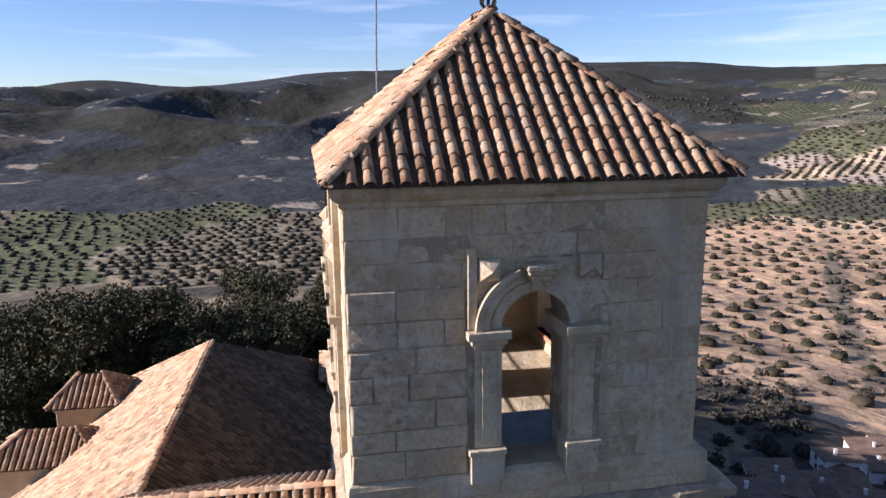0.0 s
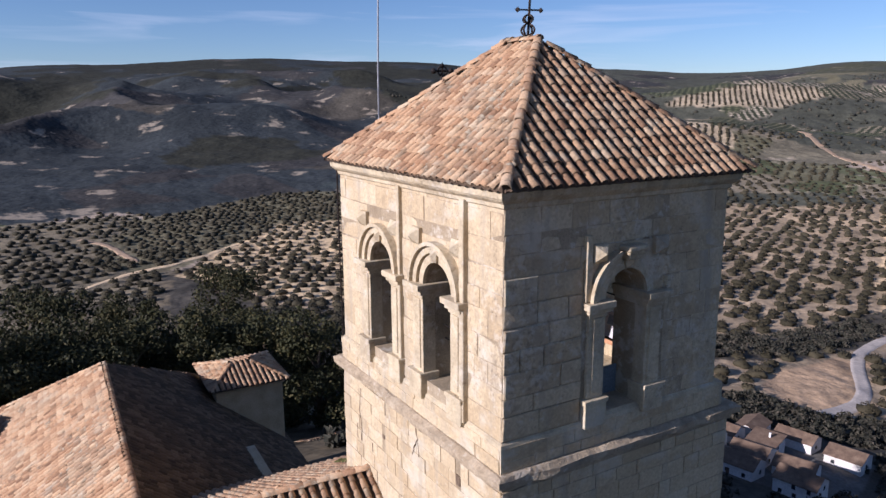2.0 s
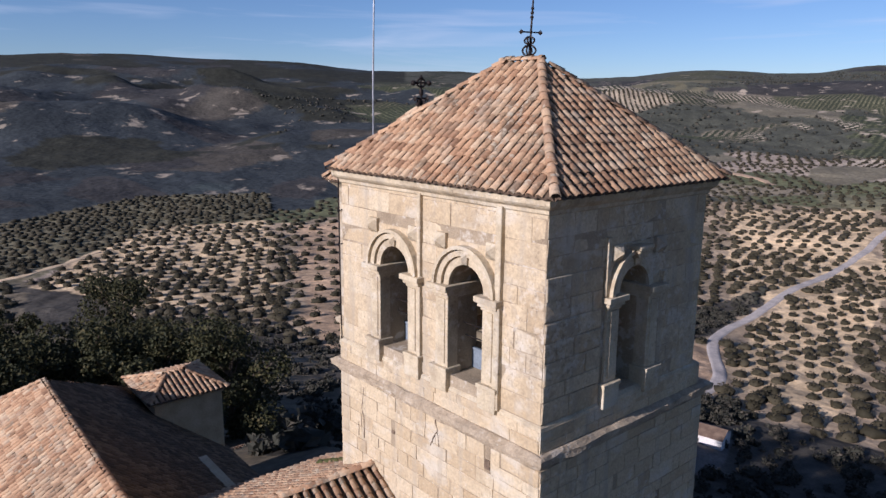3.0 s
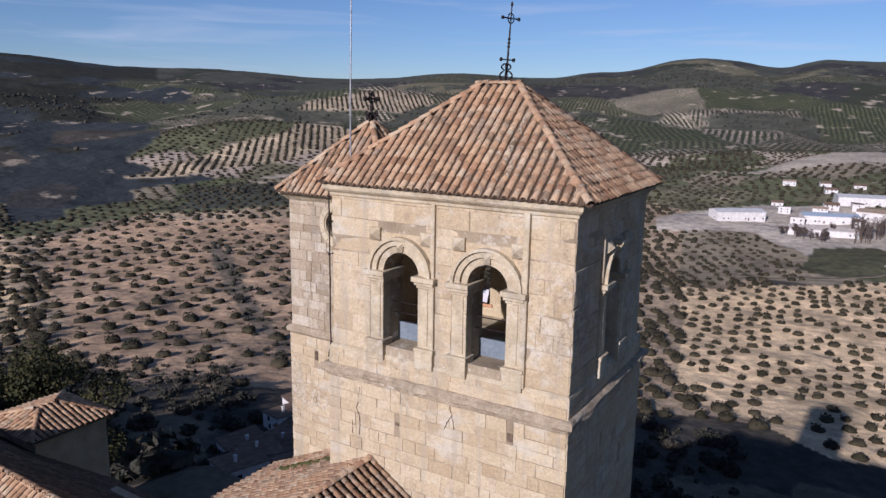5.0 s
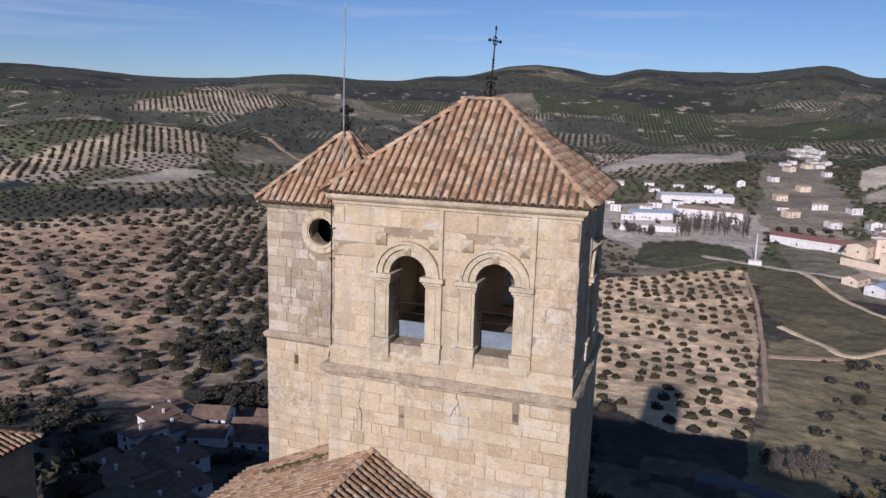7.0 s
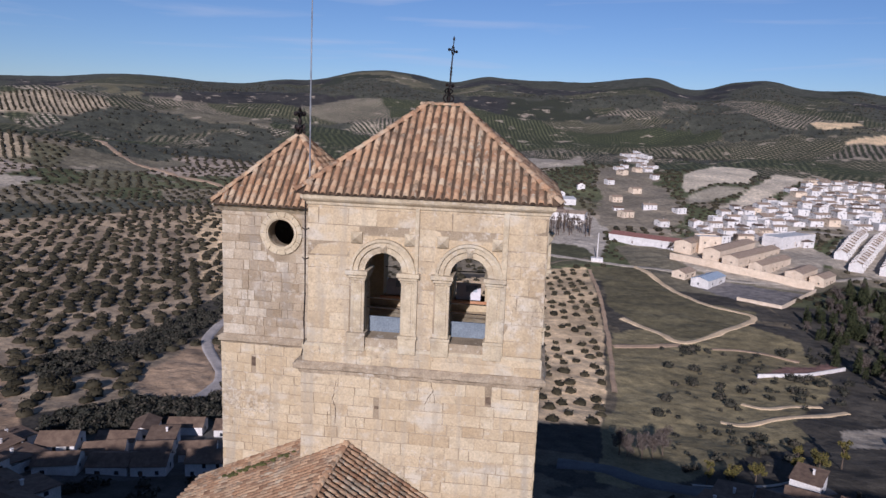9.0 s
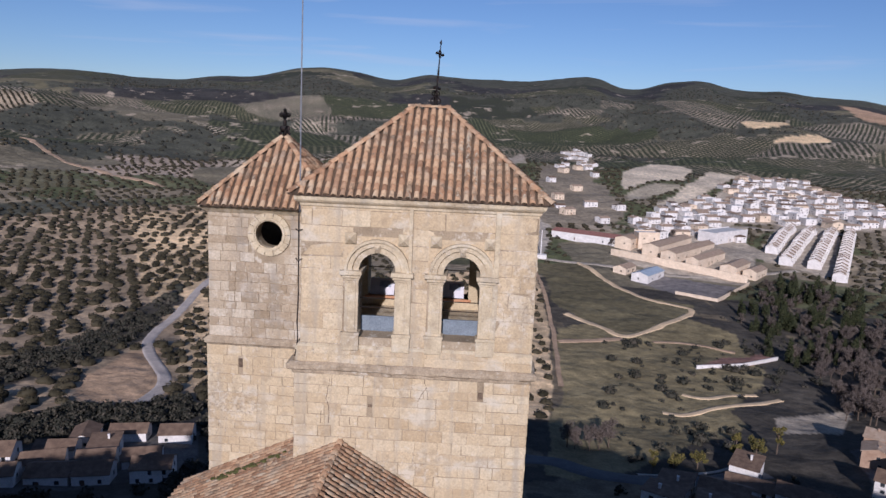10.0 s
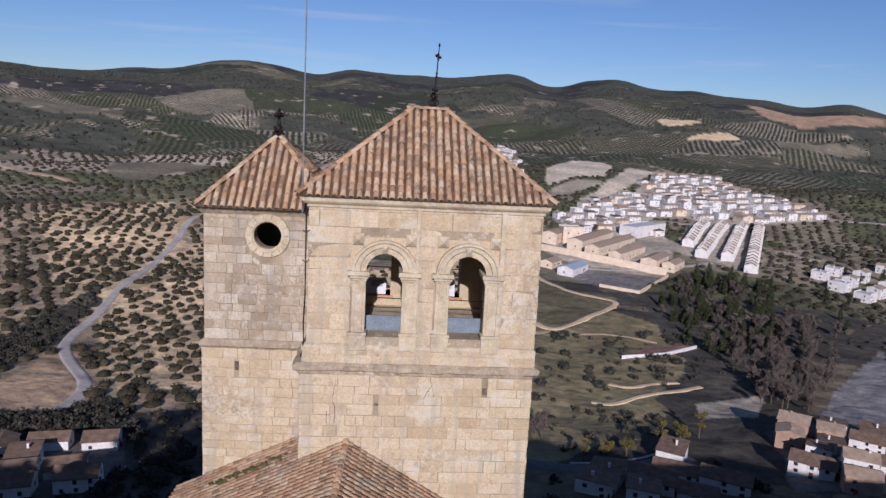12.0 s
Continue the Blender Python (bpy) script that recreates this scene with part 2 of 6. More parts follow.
def wall_panel(bm, u0, u1, z0, z1, openings, place, thick):
    """An upright wall from u0 to u1 with round-headed openings (centre, half width, sill, springing) right through it.
    place(u, z, d) gives the point d metres behind the face."""
    openings = sorted(openings)
    edges = [u0] + [(a[0] + b[0]) / 2 for a, b in zip(openings, openings[1:])] + [u1]
    quads = []
    rims = []
    n = 14
    for i, (c, w, s, h) in enumerate(openings):
        a, b = edges[i], edges[i + 1]
        arc = [(c - w * math.cos(math.pi * k / n), h + w * math.sin(math.pi * k / n)) for k in range(n + 1)]
        quads += [[(a, z0), (c - w, z0), (c - w, s), (a, s)], [(c - w, z0), (c + w, z0), (c + w, s), (c - w, s)], [(c + w, z0), (b, z0), (b, s), (c + w, s)],
                  [(a, s), (c - w, s), (c - w, h), (a, h)], [(c + w, s), (b, s), (b, h), (c + w, h)],
                  [(a, h), (c - w, h), (c - w, z1), (a, z1)], [(c + w, h), (b, h), (b, z1), (c + w, z1)]]
        for p, q in zip(arc, arc[1:]):
            quads.append([p, q, (q[0], z1), (p[0], z1)])
        rims.append([(c - w, s), (c + w, s), (c + w, h)] + arc[::-1][1:-1] + [(c - w, h)])
    if not openings:
        quads.append([(u0, z0), (u1, z0), (u1, z1), (u0, z1)])
    for q in quads:
        bm.faces.new([bm.verts.new(place(u, z, 0)) for u, z in q])
        bm.faces.new([bm.verts.new(place(u, z, thick)) for u, z in q][::-1])
    for rim in rims + [[(u0, z0), (u1, z0), (u1, z1), (u0, z1)]]:
        for p, q in zip(rim, rim[1:] + rim[:1]):
            bm.faces.new([bm.verts.new(place(*p, 0)), bm.verts.new(place(*q, 0)), bm.verts.new(place(*q, thick)), bm.verts.new(place(*p, thick))])
    bmesh.ops.remove_doubles(bm, verts=bm.verts[:], dist=0.0005)


def arch_band(bm, c, z, r0, r1, place, d0, d1, a0=0.0, a1=math.pi, n=18):
    """A curved band of an arch between two radii, standing from depth d0 out to d1."""
    rows = []
    for k in range(n + 1):
        a = a0 + (a1 - a0) * k / n
        rows.append([bm.verts.new(place(c - r * math.cos(a), z + r * math.sin(a), d)) for r, d in ((r0, d0), (r0, d1), (r1, d1), (r1, d0))])
    for a, b in zip(rows, rows[1:]):
        for i in range(3):
            bm.faces.new((a[i], a[i + 1], b[i + 1], b[i]))
    for r in (rows[0], rows[-1]):
        bm.faces.new(r)


def stone_meshes(mat, tag, depth, bevel):
    rng = random.Random(tag)
    made = []
    for k in range(9):
        j = [(rng.uniform(-0.02, 0.02), rng.uniform(-0.035, 0.035)) for _ in range(4)]
        corners = [(-0.5, -0.5), (0.5, -0.5), (0.5, 0.5), (-0.5, 0.5)]
        back = [(u, 0.02, v) for u, v in corners]
        mid = [(u + a, -depth * 0.55, v + b) for (u, v), (a, b) in zip(corners, j)]
        cap = [(u * (1 - bevel) + a, -depth * rng.uniform(0.8, 1.2), v * (1 - 2.0 * bevel) + b) for (u, v), (a, b) in zip(corners, j)]
        cen = [(rng.uniform(-.15, .15), -depth * rng.uniform(1.0, 1.5), rng.uniform(-.15, .15))]
        faces = [(i, (i + 1) % 4, 4 + (i + 1) % 4, 4 + i) for i in range(4)] + [(4 + i, 4 + (i + 1) % 4, 8 + (i + 1) % 4, 8 + i) for i in range(4)]
        faces += [(8 + i, 8 + (i + 1) % 4, 12) for i in range(4)]
        made.append(mesh_from("stone", back + mid + cap + cen, faces, mat))
    return made


def courses(rng, u0, u1, z0, z1, high, long, blocked=()):
    """Stones of a coursed wall, as (centre u, centre z, length, height). blocked: (u0, u1, z0, z1) kept free."""
    z = z0
    while z < z1 - 0.05:
        h = min(high * rng.uniform(0.78, 1.2), z1 - z)
        if z1 - z - h < 0.12:
            h = z1 - z
        spans = [(u0, u1)]
        for a, b, c, d in blocked:
            if z + h > c + 0.02 and z < d - 0.02:
                spans = [s for lo, hi in spans for s in ((lo, min(hi, a)), (max(lo, b), hi)) if s[1] - s[0] > 0.08]
        for lo, hi in spans:
            u = lo
            while u < hi - 0.01:
                w = long * rng.choice((0.5, 0.7, 0.9, 1.0, 1.1, 1.35, 1.7)) * rng.uniform(0.9, 1.1)
                if hi - u - w < 0.28:
                    w = hi - u
                yield (u + w / 2, z + h / 2, w, h)
                u += w
        z += h


def lay_stones(parent, stones, meshes, at, gap, rng, offset=0.0):
    """Each stone as an object of its own. at(u, z) gives the pose of a stone on the wall's face."""
    for u, z, w, h in stones:
        ob = new("stone", rng.choice(meshes))
        ob.parent = parent
        ob.matrix_basis = at(u, z) @ pose(0, rng.uniform(-0.006, 0.013), 0, rng.uniform(-.5, .5), 0, rng.uniform(-.4, .4)) @ Matrix.Diagonal((w - gap, 1, h - gap, 1))


def join_stones(name, parent, stones, meshes, at, gap, rng, mat):
    verts, faces = [], []
    for u, z, w, h in stones:
        me = rng.choice(meshes)
        m = at(u, z) @ pose(0, rng.uniform(-0.008, 0.006), 0) @ Matrix.Diagonal((w - gap, 1, h - gap, 1))
        n = len(verts)
        verts += [m @ v.co for v in me.vertices]
        faces += [[n + i for i in p.vertices] for p in me.polygons]
    ob = new(name, mesh_from(name, verts, faces, mat))
    ob.parent = parent
    return tagged(ob, kind="stuff")


def tile_mesh(mat, length, r0, r1, seg=6, thick=0.014):
    """A curved clay cover tile: its wide lower end at y=0, crown up."""
    verts, faces = [], []
    for y, r, lift in ((0.0, r0, 0.012), (length, r1, -0.012)):
        for rr in (r, r - thick):
            verts += [(-rr * math.cos(math.pi * k / seg), y, rr * math.sin(math.pi * k / seg) * 0.86 + lift) for k in range(seg + 1)]
    n = seg + 1
    for k in range(seg):
        faces += [(k, k + 1, 2 * n + k + 1, 2 * n + k), (k + 1, k, n + k, n + k + 1)]
    return mesh_from("tile", verts, faces, mat, smooth=True)


def tile_slots(facet, pitch, step, trim=0.0):
    """The places of cover tiles on a roof slope. facet: (lower left, lower right, upper right, upper left) seen from outside."""
    ll, lr, ur, ul = [Vector(p) for p in facet]
    along = (lr - ll).normalized()
    up = (ul - ll) - (ul - ll).dot(along) * along
    rise = up.length
    up.normalize()
    nrm = along.cross(up)
    width = (lr - ll).length
    a, b = (ul - ll).dot(along), (ur - ll).dot(along)
    basis = Matrix((along, up, nrm)).transposed().to_4x4()
    cols = round(width / pitch)
    p = width / cols
    rows = int(rise / step) + 1
    for i in range(cols):
        u = (i + 0.5) * p
        for j in range(rows):
            v = j * step - 0.03
            f = max(0.0, (v + step * 0.6) / rise)
            if f <= 1.0 and a * f + trim <= u <= width + (b - width) * f - trim:
                yield Matrix.Translation(ll + u * along + v * up) @ basis, i, j


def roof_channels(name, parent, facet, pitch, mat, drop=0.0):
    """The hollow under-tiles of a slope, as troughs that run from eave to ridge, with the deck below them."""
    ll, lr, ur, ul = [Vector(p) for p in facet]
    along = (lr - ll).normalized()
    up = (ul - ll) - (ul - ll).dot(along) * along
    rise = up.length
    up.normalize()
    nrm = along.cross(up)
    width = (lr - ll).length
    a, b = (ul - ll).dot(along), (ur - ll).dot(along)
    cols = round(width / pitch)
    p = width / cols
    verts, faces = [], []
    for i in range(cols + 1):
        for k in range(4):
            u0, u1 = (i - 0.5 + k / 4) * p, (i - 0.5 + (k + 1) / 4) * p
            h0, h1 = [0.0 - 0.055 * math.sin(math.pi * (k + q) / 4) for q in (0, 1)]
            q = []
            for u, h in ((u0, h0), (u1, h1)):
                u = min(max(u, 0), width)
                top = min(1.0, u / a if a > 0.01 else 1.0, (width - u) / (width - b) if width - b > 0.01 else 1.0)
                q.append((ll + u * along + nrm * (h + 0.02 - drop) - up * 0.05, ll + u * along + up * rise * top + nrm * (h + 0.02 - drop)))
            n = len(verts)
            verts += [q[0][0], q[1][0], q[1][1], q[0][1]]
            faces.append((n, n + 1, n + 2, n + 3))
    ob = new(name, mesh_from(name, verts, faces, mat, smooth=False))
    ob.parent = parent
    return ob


def hip_run(parent, a, b, mesh, step, rng, name="ridge_tile"):
    """Wide tiles laid one over another along a hip or a ridge, from the low end a to the high end b."""
    a, b = Vector(a), Vector(b)
    d = (b - a).normalized()
    side = d.cross(Vector((0, 0, 1))).normalized()
    basis = Matrix((side, d, side.cross(d))).transposed().to_4x4()
    k = 0.0
    while k < (b - a).length - 0.30:
        ob = new(name, mesh)
        ob.parent = parent
        ob.matrix_basis = Matrix.Translation(a + d * k) @ basis @ pose(rng.uniform(-.01, .01), 0, rng.uniform(0.0, 0.012), 0, rng.uniform(-3, 3), rng.uniform(-2, 2))
        k += step

# ---- the church tower ----
X0, X1, Y0, Y1 = -3.41, 2.22, -3.37, 3.70             # the belfry's walls; the sunny face looks to -x
EX0, EX1, EY0, EY1, EZ = -3.66, 2.58, -3.72, 4.02, 5.15   # the eaves
RX, RY0, RY1, RZ = -0.50, -0.43, 0.66, 7.81          # the short ridge
GROUND = -14.0
rng = random.Random(11)

sunny = lambda u, z, d: (X0 + d, u, z)
shady = lambda u, z, d: (u, Y0 + d, z)
far_x = lambda u, z, d: (X1 - d, u, z)
far_y = lambda u, z, d: (u, Y1 - d, z)
on_sunny = lambda u, z: pose(X0, u, z, 0, 0, -90)
on_shady = lambda u, z: pose(u, Y0, z)

tower = tagged(new("church_tower"), "square church tower of pale weathered ashlar with a tiled hipped roof", "tower")
# the tower stands askew to the turret and the nave by under two degrees
SKEW = Matrix.Translation((X0, 0, 0)) @ Matrix.Rotation(radians(1.8), 4, "Z") @ Matrix.Translation((-X0, 0, 0))
tower.matrix_basis = SKEW @ Matrix.Translation((0, 0, GROUND))
off = Matrix.Translation((0, 0, -GROUND))


def tpart(name, bm, mat, label="", smooth=False, parent=None):
    ob = part(name, bm, mat, tower if parent is None else parent, label, smooth)
    if parent is None:
        ob.matrix_basis = off
    return ob


THICK = 0.85
twin = [(1.385, 0.57, 0.80, 2.88), (-1.165, 0.57, 0.80, 2.88)]
back_twin = [(1.75, 0.57, 0.95, 2.88), (-0.85, 0.57, 0.95, 2.88)]
single = [(-0.545, 0.56, 0.45, 2.88)]
fine_stones = stone_meshes(ashlar, 3, 0.013, 0.016)
worn_stones = stone_meshes(ashlar, 9, 0.010, 0.02)
rugged_stones = stone_meshes(ashlar, 13, 0.035, 0.05)
rough_stones = stone_meshes(ashlar, 5, 0.017, 0.022)
rest_stones = stone_meshes(ashlar_rest, 7, 0.020, 0.025)
rubble_stones = stone_meshes(rubble, 17, 0.028, 0.035)

# belfry walls
bm = bmesh.new()
wall_panel(bm, Y0 + 0.0, Y1, 0.5, 5.0, twin, sunny, THICK)
wall_sunny = tpart("wall", bm, mortar, "sunlit belfry wall of pale blocks with two round-headed openings")
bm = bmesh.new()
wall_panel(bm, X0 + THICK, X1 - THICK, 0.5, 5.0, [(-0.545, 0.56, 0.45, 2.88)], shady, THICK)
wall_shady = tpart("wall", bm, mortar, "shaded belfry wall of worn blocks with one round-headed opening")
bm = bmesh.new()
wall_panel(bm, Y0, Y1, 0.5, 5.0, back_twin, far_x, THICK)
tpart("wall", bm, plaster)
bm = bmesh.new()
wall_panel(bm, X0 + THICK, X1 - THICK, 0.5, 5.0, [], far_y, THICK)
tpart("wall", bm, plaster)
bm = bmesh.new()
box(bm, (X0 + THICK, Y0 + THICK, 0.3), (X1 - THICK, Y1 - THICK, 0.5))
tpart("belfry_floor", bm, plaster)

free_sunny = [(c - 1.02, c + 1.02, 0.0, 2.9) for c, *_ in twin] + [(c - 1.0, c + 1.0, 2.9, 3.45) for c, *_ in twin] + [(c - 0.75, c + 0.75, 3.45, 3.85) for c, *_ in twin]
lay_stones(wall_sunny, courses(rng, Y0, Y1, 0.55, 4.82, 0.47, 0.85, free_sunny), fine_stones, on_sunny, 0.014, rng)
c = single[0][0]
free_shady = [(c - 1.05, c + 1.08, 0.0, 2.95), (c - 0.95, c + 0.95, 2.95, 3.5), (c - 0.7, c + 0.7, 3.5, 3.9)]
for u0, u1, z0, z1, kind in ((X0, -1.62, 0.55, 3.55, rugged_stones), (X0, X1, 3.55, 4.82, worn_stones), (-1.62, X1, 0.55, 3.55, worn_stones)):
    lay_stones(wall_shady, courses(rng, u0, u1, z0, z1, 0.42, 0.72, free_shady), kind, on_shady, 0.016, rng)

# shaft under the belfry
SX0, SX1, SY0, SY1 = -3.41, 2.74, -3.40, 3.90
bm = bmesh.new()
box(bm, (SX0, SY0, GROUND), (SX1, SY1, -0.3), 0.03)
shaft = tpart("shaft", bm, mortar, "lower tower shaft of squared pale stone courses")
lay_stones(shaft, courses(rng, SY0, SY1, -7.0, -0.42, 0.335, 0.62, [(-2.0, -1.82, -1.0, -0.78), (1.42, 1.58, -1.46, -1.34)]), rough_stones, lambda u, z: pose(SX0, u, z, 0, 0, -90), 0.016, rng)
join_stones("stone_facing", shaft, courses(rng, SX0, SX1, -9.0, -0.42, 0.335, 0.62, [(-0.9, -0.75, -1.7, -1.5), (0.9, 1.05, -2.8, -2.5)]), rest_stones, lambda u, z: pose(u, SY0, z), 0.016, rng, ashlar_rest)
join_stones("stone_facing", shaft, courses(rng, SY0, SY1, GROUND, -7.0, 0.335, 0.62), rest_stones, lambda u, z: pose(SX0, u, z, 0, 0, -90), 0.016, rng, ashlar_rest)

# plinth of the belfry and the string course below it
bm = bmesh.new()
sweep_rect(bm, X0, 2.42, Y0, 3.80, [(0.05, -0.06), (0.06, 0.42), (0.045, 0.50), (-0.04, 0.56)])
roughen(bm, 0.02, 2.3, 9)
plinth = tpart("plinth", bm, carved, "worn plinth course round the belfry's foot")
plinth_stones = stone_meshes(ashlar, 21, 0.02, 0.03)
lay_stones(plinth, courses(rng, Y0 - 0.03, 3.78, -0.05, 0.44, 0.24, 0.62), plinth_stones, lambda u, z: pose(X0 - 0.05, u, z, 0, 0, -90), 0.014, rng)
lay_stones(plinth, courses(rng, X0 - 0.03, 2.40, -0.05, 0.44, 0.24, 0.62), plinth_stones, lambda u, z: pose(u, Y0 - 0.05, z), 0.014, rng)
bm = bmesh.new()
sweep_rect(bm, SX0, SX1, SY0, SY1, [(0.0, -0.46), (0.05, -0.42), (0.08, -0.32), (0.19, -0.26), (0.21, -0.12), (0.10, -0.05), (-0.1, -0.03)])
bmesh.ops.subdivide_edges(bm, edges=bm.edges[:], cuts=18, use_grid_fill=True)
for v in bm.verts:
    n = noise.noise(v.co * 1.7) + 0.6 * noise.noise(v.co * 5.1)
    if max(SX0 - v.co.x, v.co.x - SX1, SY0 - v.co.y, v.co.y - SY1) > 0.04:
        bite = max(0.0, noise.noise(v.co * 0.9 + Vector((5, 2, 8))) - 0.22) * 0.35      # stretches where the edge has broken away
        v.co += Vector((0.045 * n, 0.055 * n, 0.04 * noise.noise(v.co * 3.3) - bite * 0.3))
        v.co.x += bite if v.co.x < SX0 else 0.0
        v.co.y += bite if v.co.y < SY0 else 0.0
tpart("string_course", bm, ledge_stone, "chipped grey-brown string course with broken edges")

# cornice under the eaves
bm = bmesh.new()
sweep_rect(bm, X0, X1, Y0, Y1, [(0.01, 4.76), (0.05, 4.79), (0.06, 4.86), (0.14, 4.92), (0.18, 4.97), (0.195, 5.075), (-0.1, 5.08)])
roughen(bm, 0.008, 2.0, 8)
tpart("cornice", bm, carved)


def arch_dressing(c, w, spring, place):
    """The mouldings round one opening: two bands of the arch, jamb pilasters on pedestals with imposts."""
    bm = bmesh.new()
    arch_band(bm, c, spring, w - 0.015, w + 0.15, place, 0.03, -0.05)
    tpart("archivolt", bm, carved)
    bm = bmesh.new()
    full = math.pi if place is sunny else math.pi * 0.40      # the shaded arch has lost its outer mouldings on one side
    arch_band(bm, c, spring, w + 0.18, w + 0.33, place, 0.03, -0.11, 0.0, full)
    arch_band(bm, c, spring, w + 0.33, w + 0.41, place, 0.03, -0.19, 0.0, full)
    tpart("archivolt", bm, carved)
    bm = bmesh.new()
    a = [(-0.11, 0.26), (0.11, 0.26), (0.08, 0.0), (-0.08, 0.0)]
    f = [bm.verts.new(place(c + u, spring + w + v, -0.105)) for u, v in a]
    b = [bm.verts.new(place(c + u, spring + w + v, 0.03)) for u, v in a]
    t = bm.verts.new(place(c, spring + w + 0.14, -0.20))
    bm.faces.new(b[::-1])
    for i in range(4):
        bm.faces.new((f[i], f[(i + 1) % 4], t))
        bm.faces.new((f[i], b[i], b[(i + 1) % 4], f[(i + 1) % 4]))
    tpart("keystone", bm, carved)
    for s in (-1, 1):
        def block(name, u0, u1, z0, z1, d, back=0.03, bev=0.012, wear=0.008):
            bm = bmesh.new()
            p, q = place(c + s * u0, z0, -d), place(c + s * u1, z1, back)
            lo, hi = [min(m) for m in zip(p, q)], [max(m) for m in zip(p, q)]
            box(bm, lo, hi, bev)
            roughen(bm, wear, 3.0, 2)
            return bm
        tpart("pilaster", block("pilaster", w - 0.02, w + 0.40, 0.95, 2.62, 0.07, 0.25), carved)
        tpart("pilaster", block("pilaster", w + 0.06, w + 0.30, 1.05, 2.56, 0.10), carved)
        bm = block("impost", w - 0.05, w + 0.42, 2.58, 2.66, 0.10, 0.80)
        for u1, z0, z1, d, u0 in ((0.47, 2.66, 2.76, 0.16, -0.09), (0.54, 2.76, 2.89, 0.24, -0.13)):
            extra = block("impost", w + u0, w + u1, z0, z1, d, 0.82)
            me = bpy.data.meshes.new("impost")
            extra.to_mesh(me)
            extra.free()
            bm.from_mesh(me)
        tpart("impost", bm, carved)
        tpart("pedestal", block("pedestal", w - 0.06, w + 0.48, 0.40, 0.88, 0.15, 0.3), carved)
        tpart("pedestal", block("pedestal", w - 0.08, w + 0.51, 0.88, 0.97, 0.18, 0.3), carved)


def spandrel(c, w, spring, place, top):
    """The smooth ashlar that fills the corners over an arch, up to the squared courses."""
    bm = bmesh.new()
    n, r0, half = 24, w + 0.10, 1.03
    rows = []
    for k in range(n + 1):
        a = math.pi * k / n
        du, dz = -math.cos(a), math.sin(a)
        far = min(half / max(abs(du), 1e-6), (top - spring) / max(dz, 1e-6))
        rows.append([bm.verts.new(place(c + du * r, spring + dz * r, -d)) for r, d in ((r0, -0.03), (r0, 0.014), (max(far, r0), 0.014), (max(far, r0), -0.03))])
    for a, b in zip(rows, rows[1:]):
        for i in range(3):
            bm.faces.new((a[i], a[i + 1], b[i + 1], b[i]))
    tpart("spandrel", bm, ashlar_rest)


for c, w, s, h in twin:
    arch_dressing(c, w, h, sunny)
    spandrel(c, w, h, sunny, 3.93)
for c, w, s, h in single:
    arch_dressing(c, w, h, shady)
    spandrel(c, w, h, shady, 3.93)

# flat strips of the two faces
for place, u0, u1, z0, z1, d in ((sunny, 0.34, 0.46, 0.5, 4.82, 0.10), (sunny, -2.26, -2.10, 0.5, 4.82, 0.12),
                                 (shady, -1.62, -1.48, 2.9, 4.15, 0.10), (shady, 0.48, 0.60, 2.9, 3.15, 0.10)):
    bm = bmesh.new()
    p, q = place(u0, z0, -d), place(u1, z1, 0.05)
    box(bm, [min(m) for m in zip(p, q)], [max(m) for m in zip(p, q)], 0.012)
    roughen(bm, 0.006, 3.0, 5)
    tpart("pilaster_strip", bm, carved)

# pyramid studs in the spandrels
for place, u, z in ((sunny, 2.20, 3.87), (sunny, 0.60, 3.87), (sunny, -0.36, 3.87), (sunny, -1.97, 3.87), (shady, -1.28, 3.80), (shady, 0.30, 3.80)):
    bm = bmesh.new()
    base = [bm.verts.new(place(u + a, z + b, -0.09)) for a, b in ((-.17, -.17), (.17, -.17), (.17, .17), (-.17, .17))]
    deep = [bm.verts.new(place(u + a, z + b, 0.03)) for a, b in ((-.17, -.17), (.17, -.17), (.17, .17), (-.17, .17))]
    tip = bm.verts.new(place(u, z, -0.25))
    for i in range(4):
        bm.faces.new((base[i], base[(i + 1) % 4], tip))
        bm.faces.new((deep[i], deep[(i + 1) % 4], base[(i + 1) % 4], base[i]))
    tpart("diamond_stud", bm, carved)

# scrolled console over the single opening
bm = bmesh.new()
for r0, r1, z, d in ((0.24, 0.26, 3.84, 0.30), (0.20, 0.22, 3.76, 0.26), (0.12, 0.16, 3.66, 0.20), (0.06, 0.10, 3.57, 0.12)):
    box(bm, (-0.515 - r1, Y0 - d, z - 0.05), (-0.515 + r1, Y0 + 0.03, z + 0.05), 0.02)
roughen(bm, 0.02, 5.0, 1)
tpart("console", bm, carved, "broken scrolled console over the arch")

# open joints and cracks that run down from the string course
for line in ([(2.77, -0.60), (2.87, -1.23), (2.77, -1.53), (2.79, -2.04)], [(3.01, -1.65), (3.03, -2.06)], [(-0.16, -0.45), (-0.23, -0.68), (-0.10, -0.95), (0.0, -1.17)], [(-0.23, -0.68), (-0.30, -1.10)], [(2.13, -1.82), (2.11, -2.07)]):
    bm = bmesh.new()
    run = []
    for (ya_, za_), (yb_, zb_) in zip(line, line[1:]):
        run += [(SX0 - 0.030, ya_ + (yb_ - ya_) * f / 4 + rng.uniform(-.02, .02), za_ + (zb_ - za_) * f / 4) for f in range(4)]
    run.append((SX0 - 0.030, *line[-1]))
    tube(bm, run, [rng.uniform(0.004, 0.013) for _ in run], 5)
    tpart("crack", bm, dark_gap, "dark open crack in the masonry")

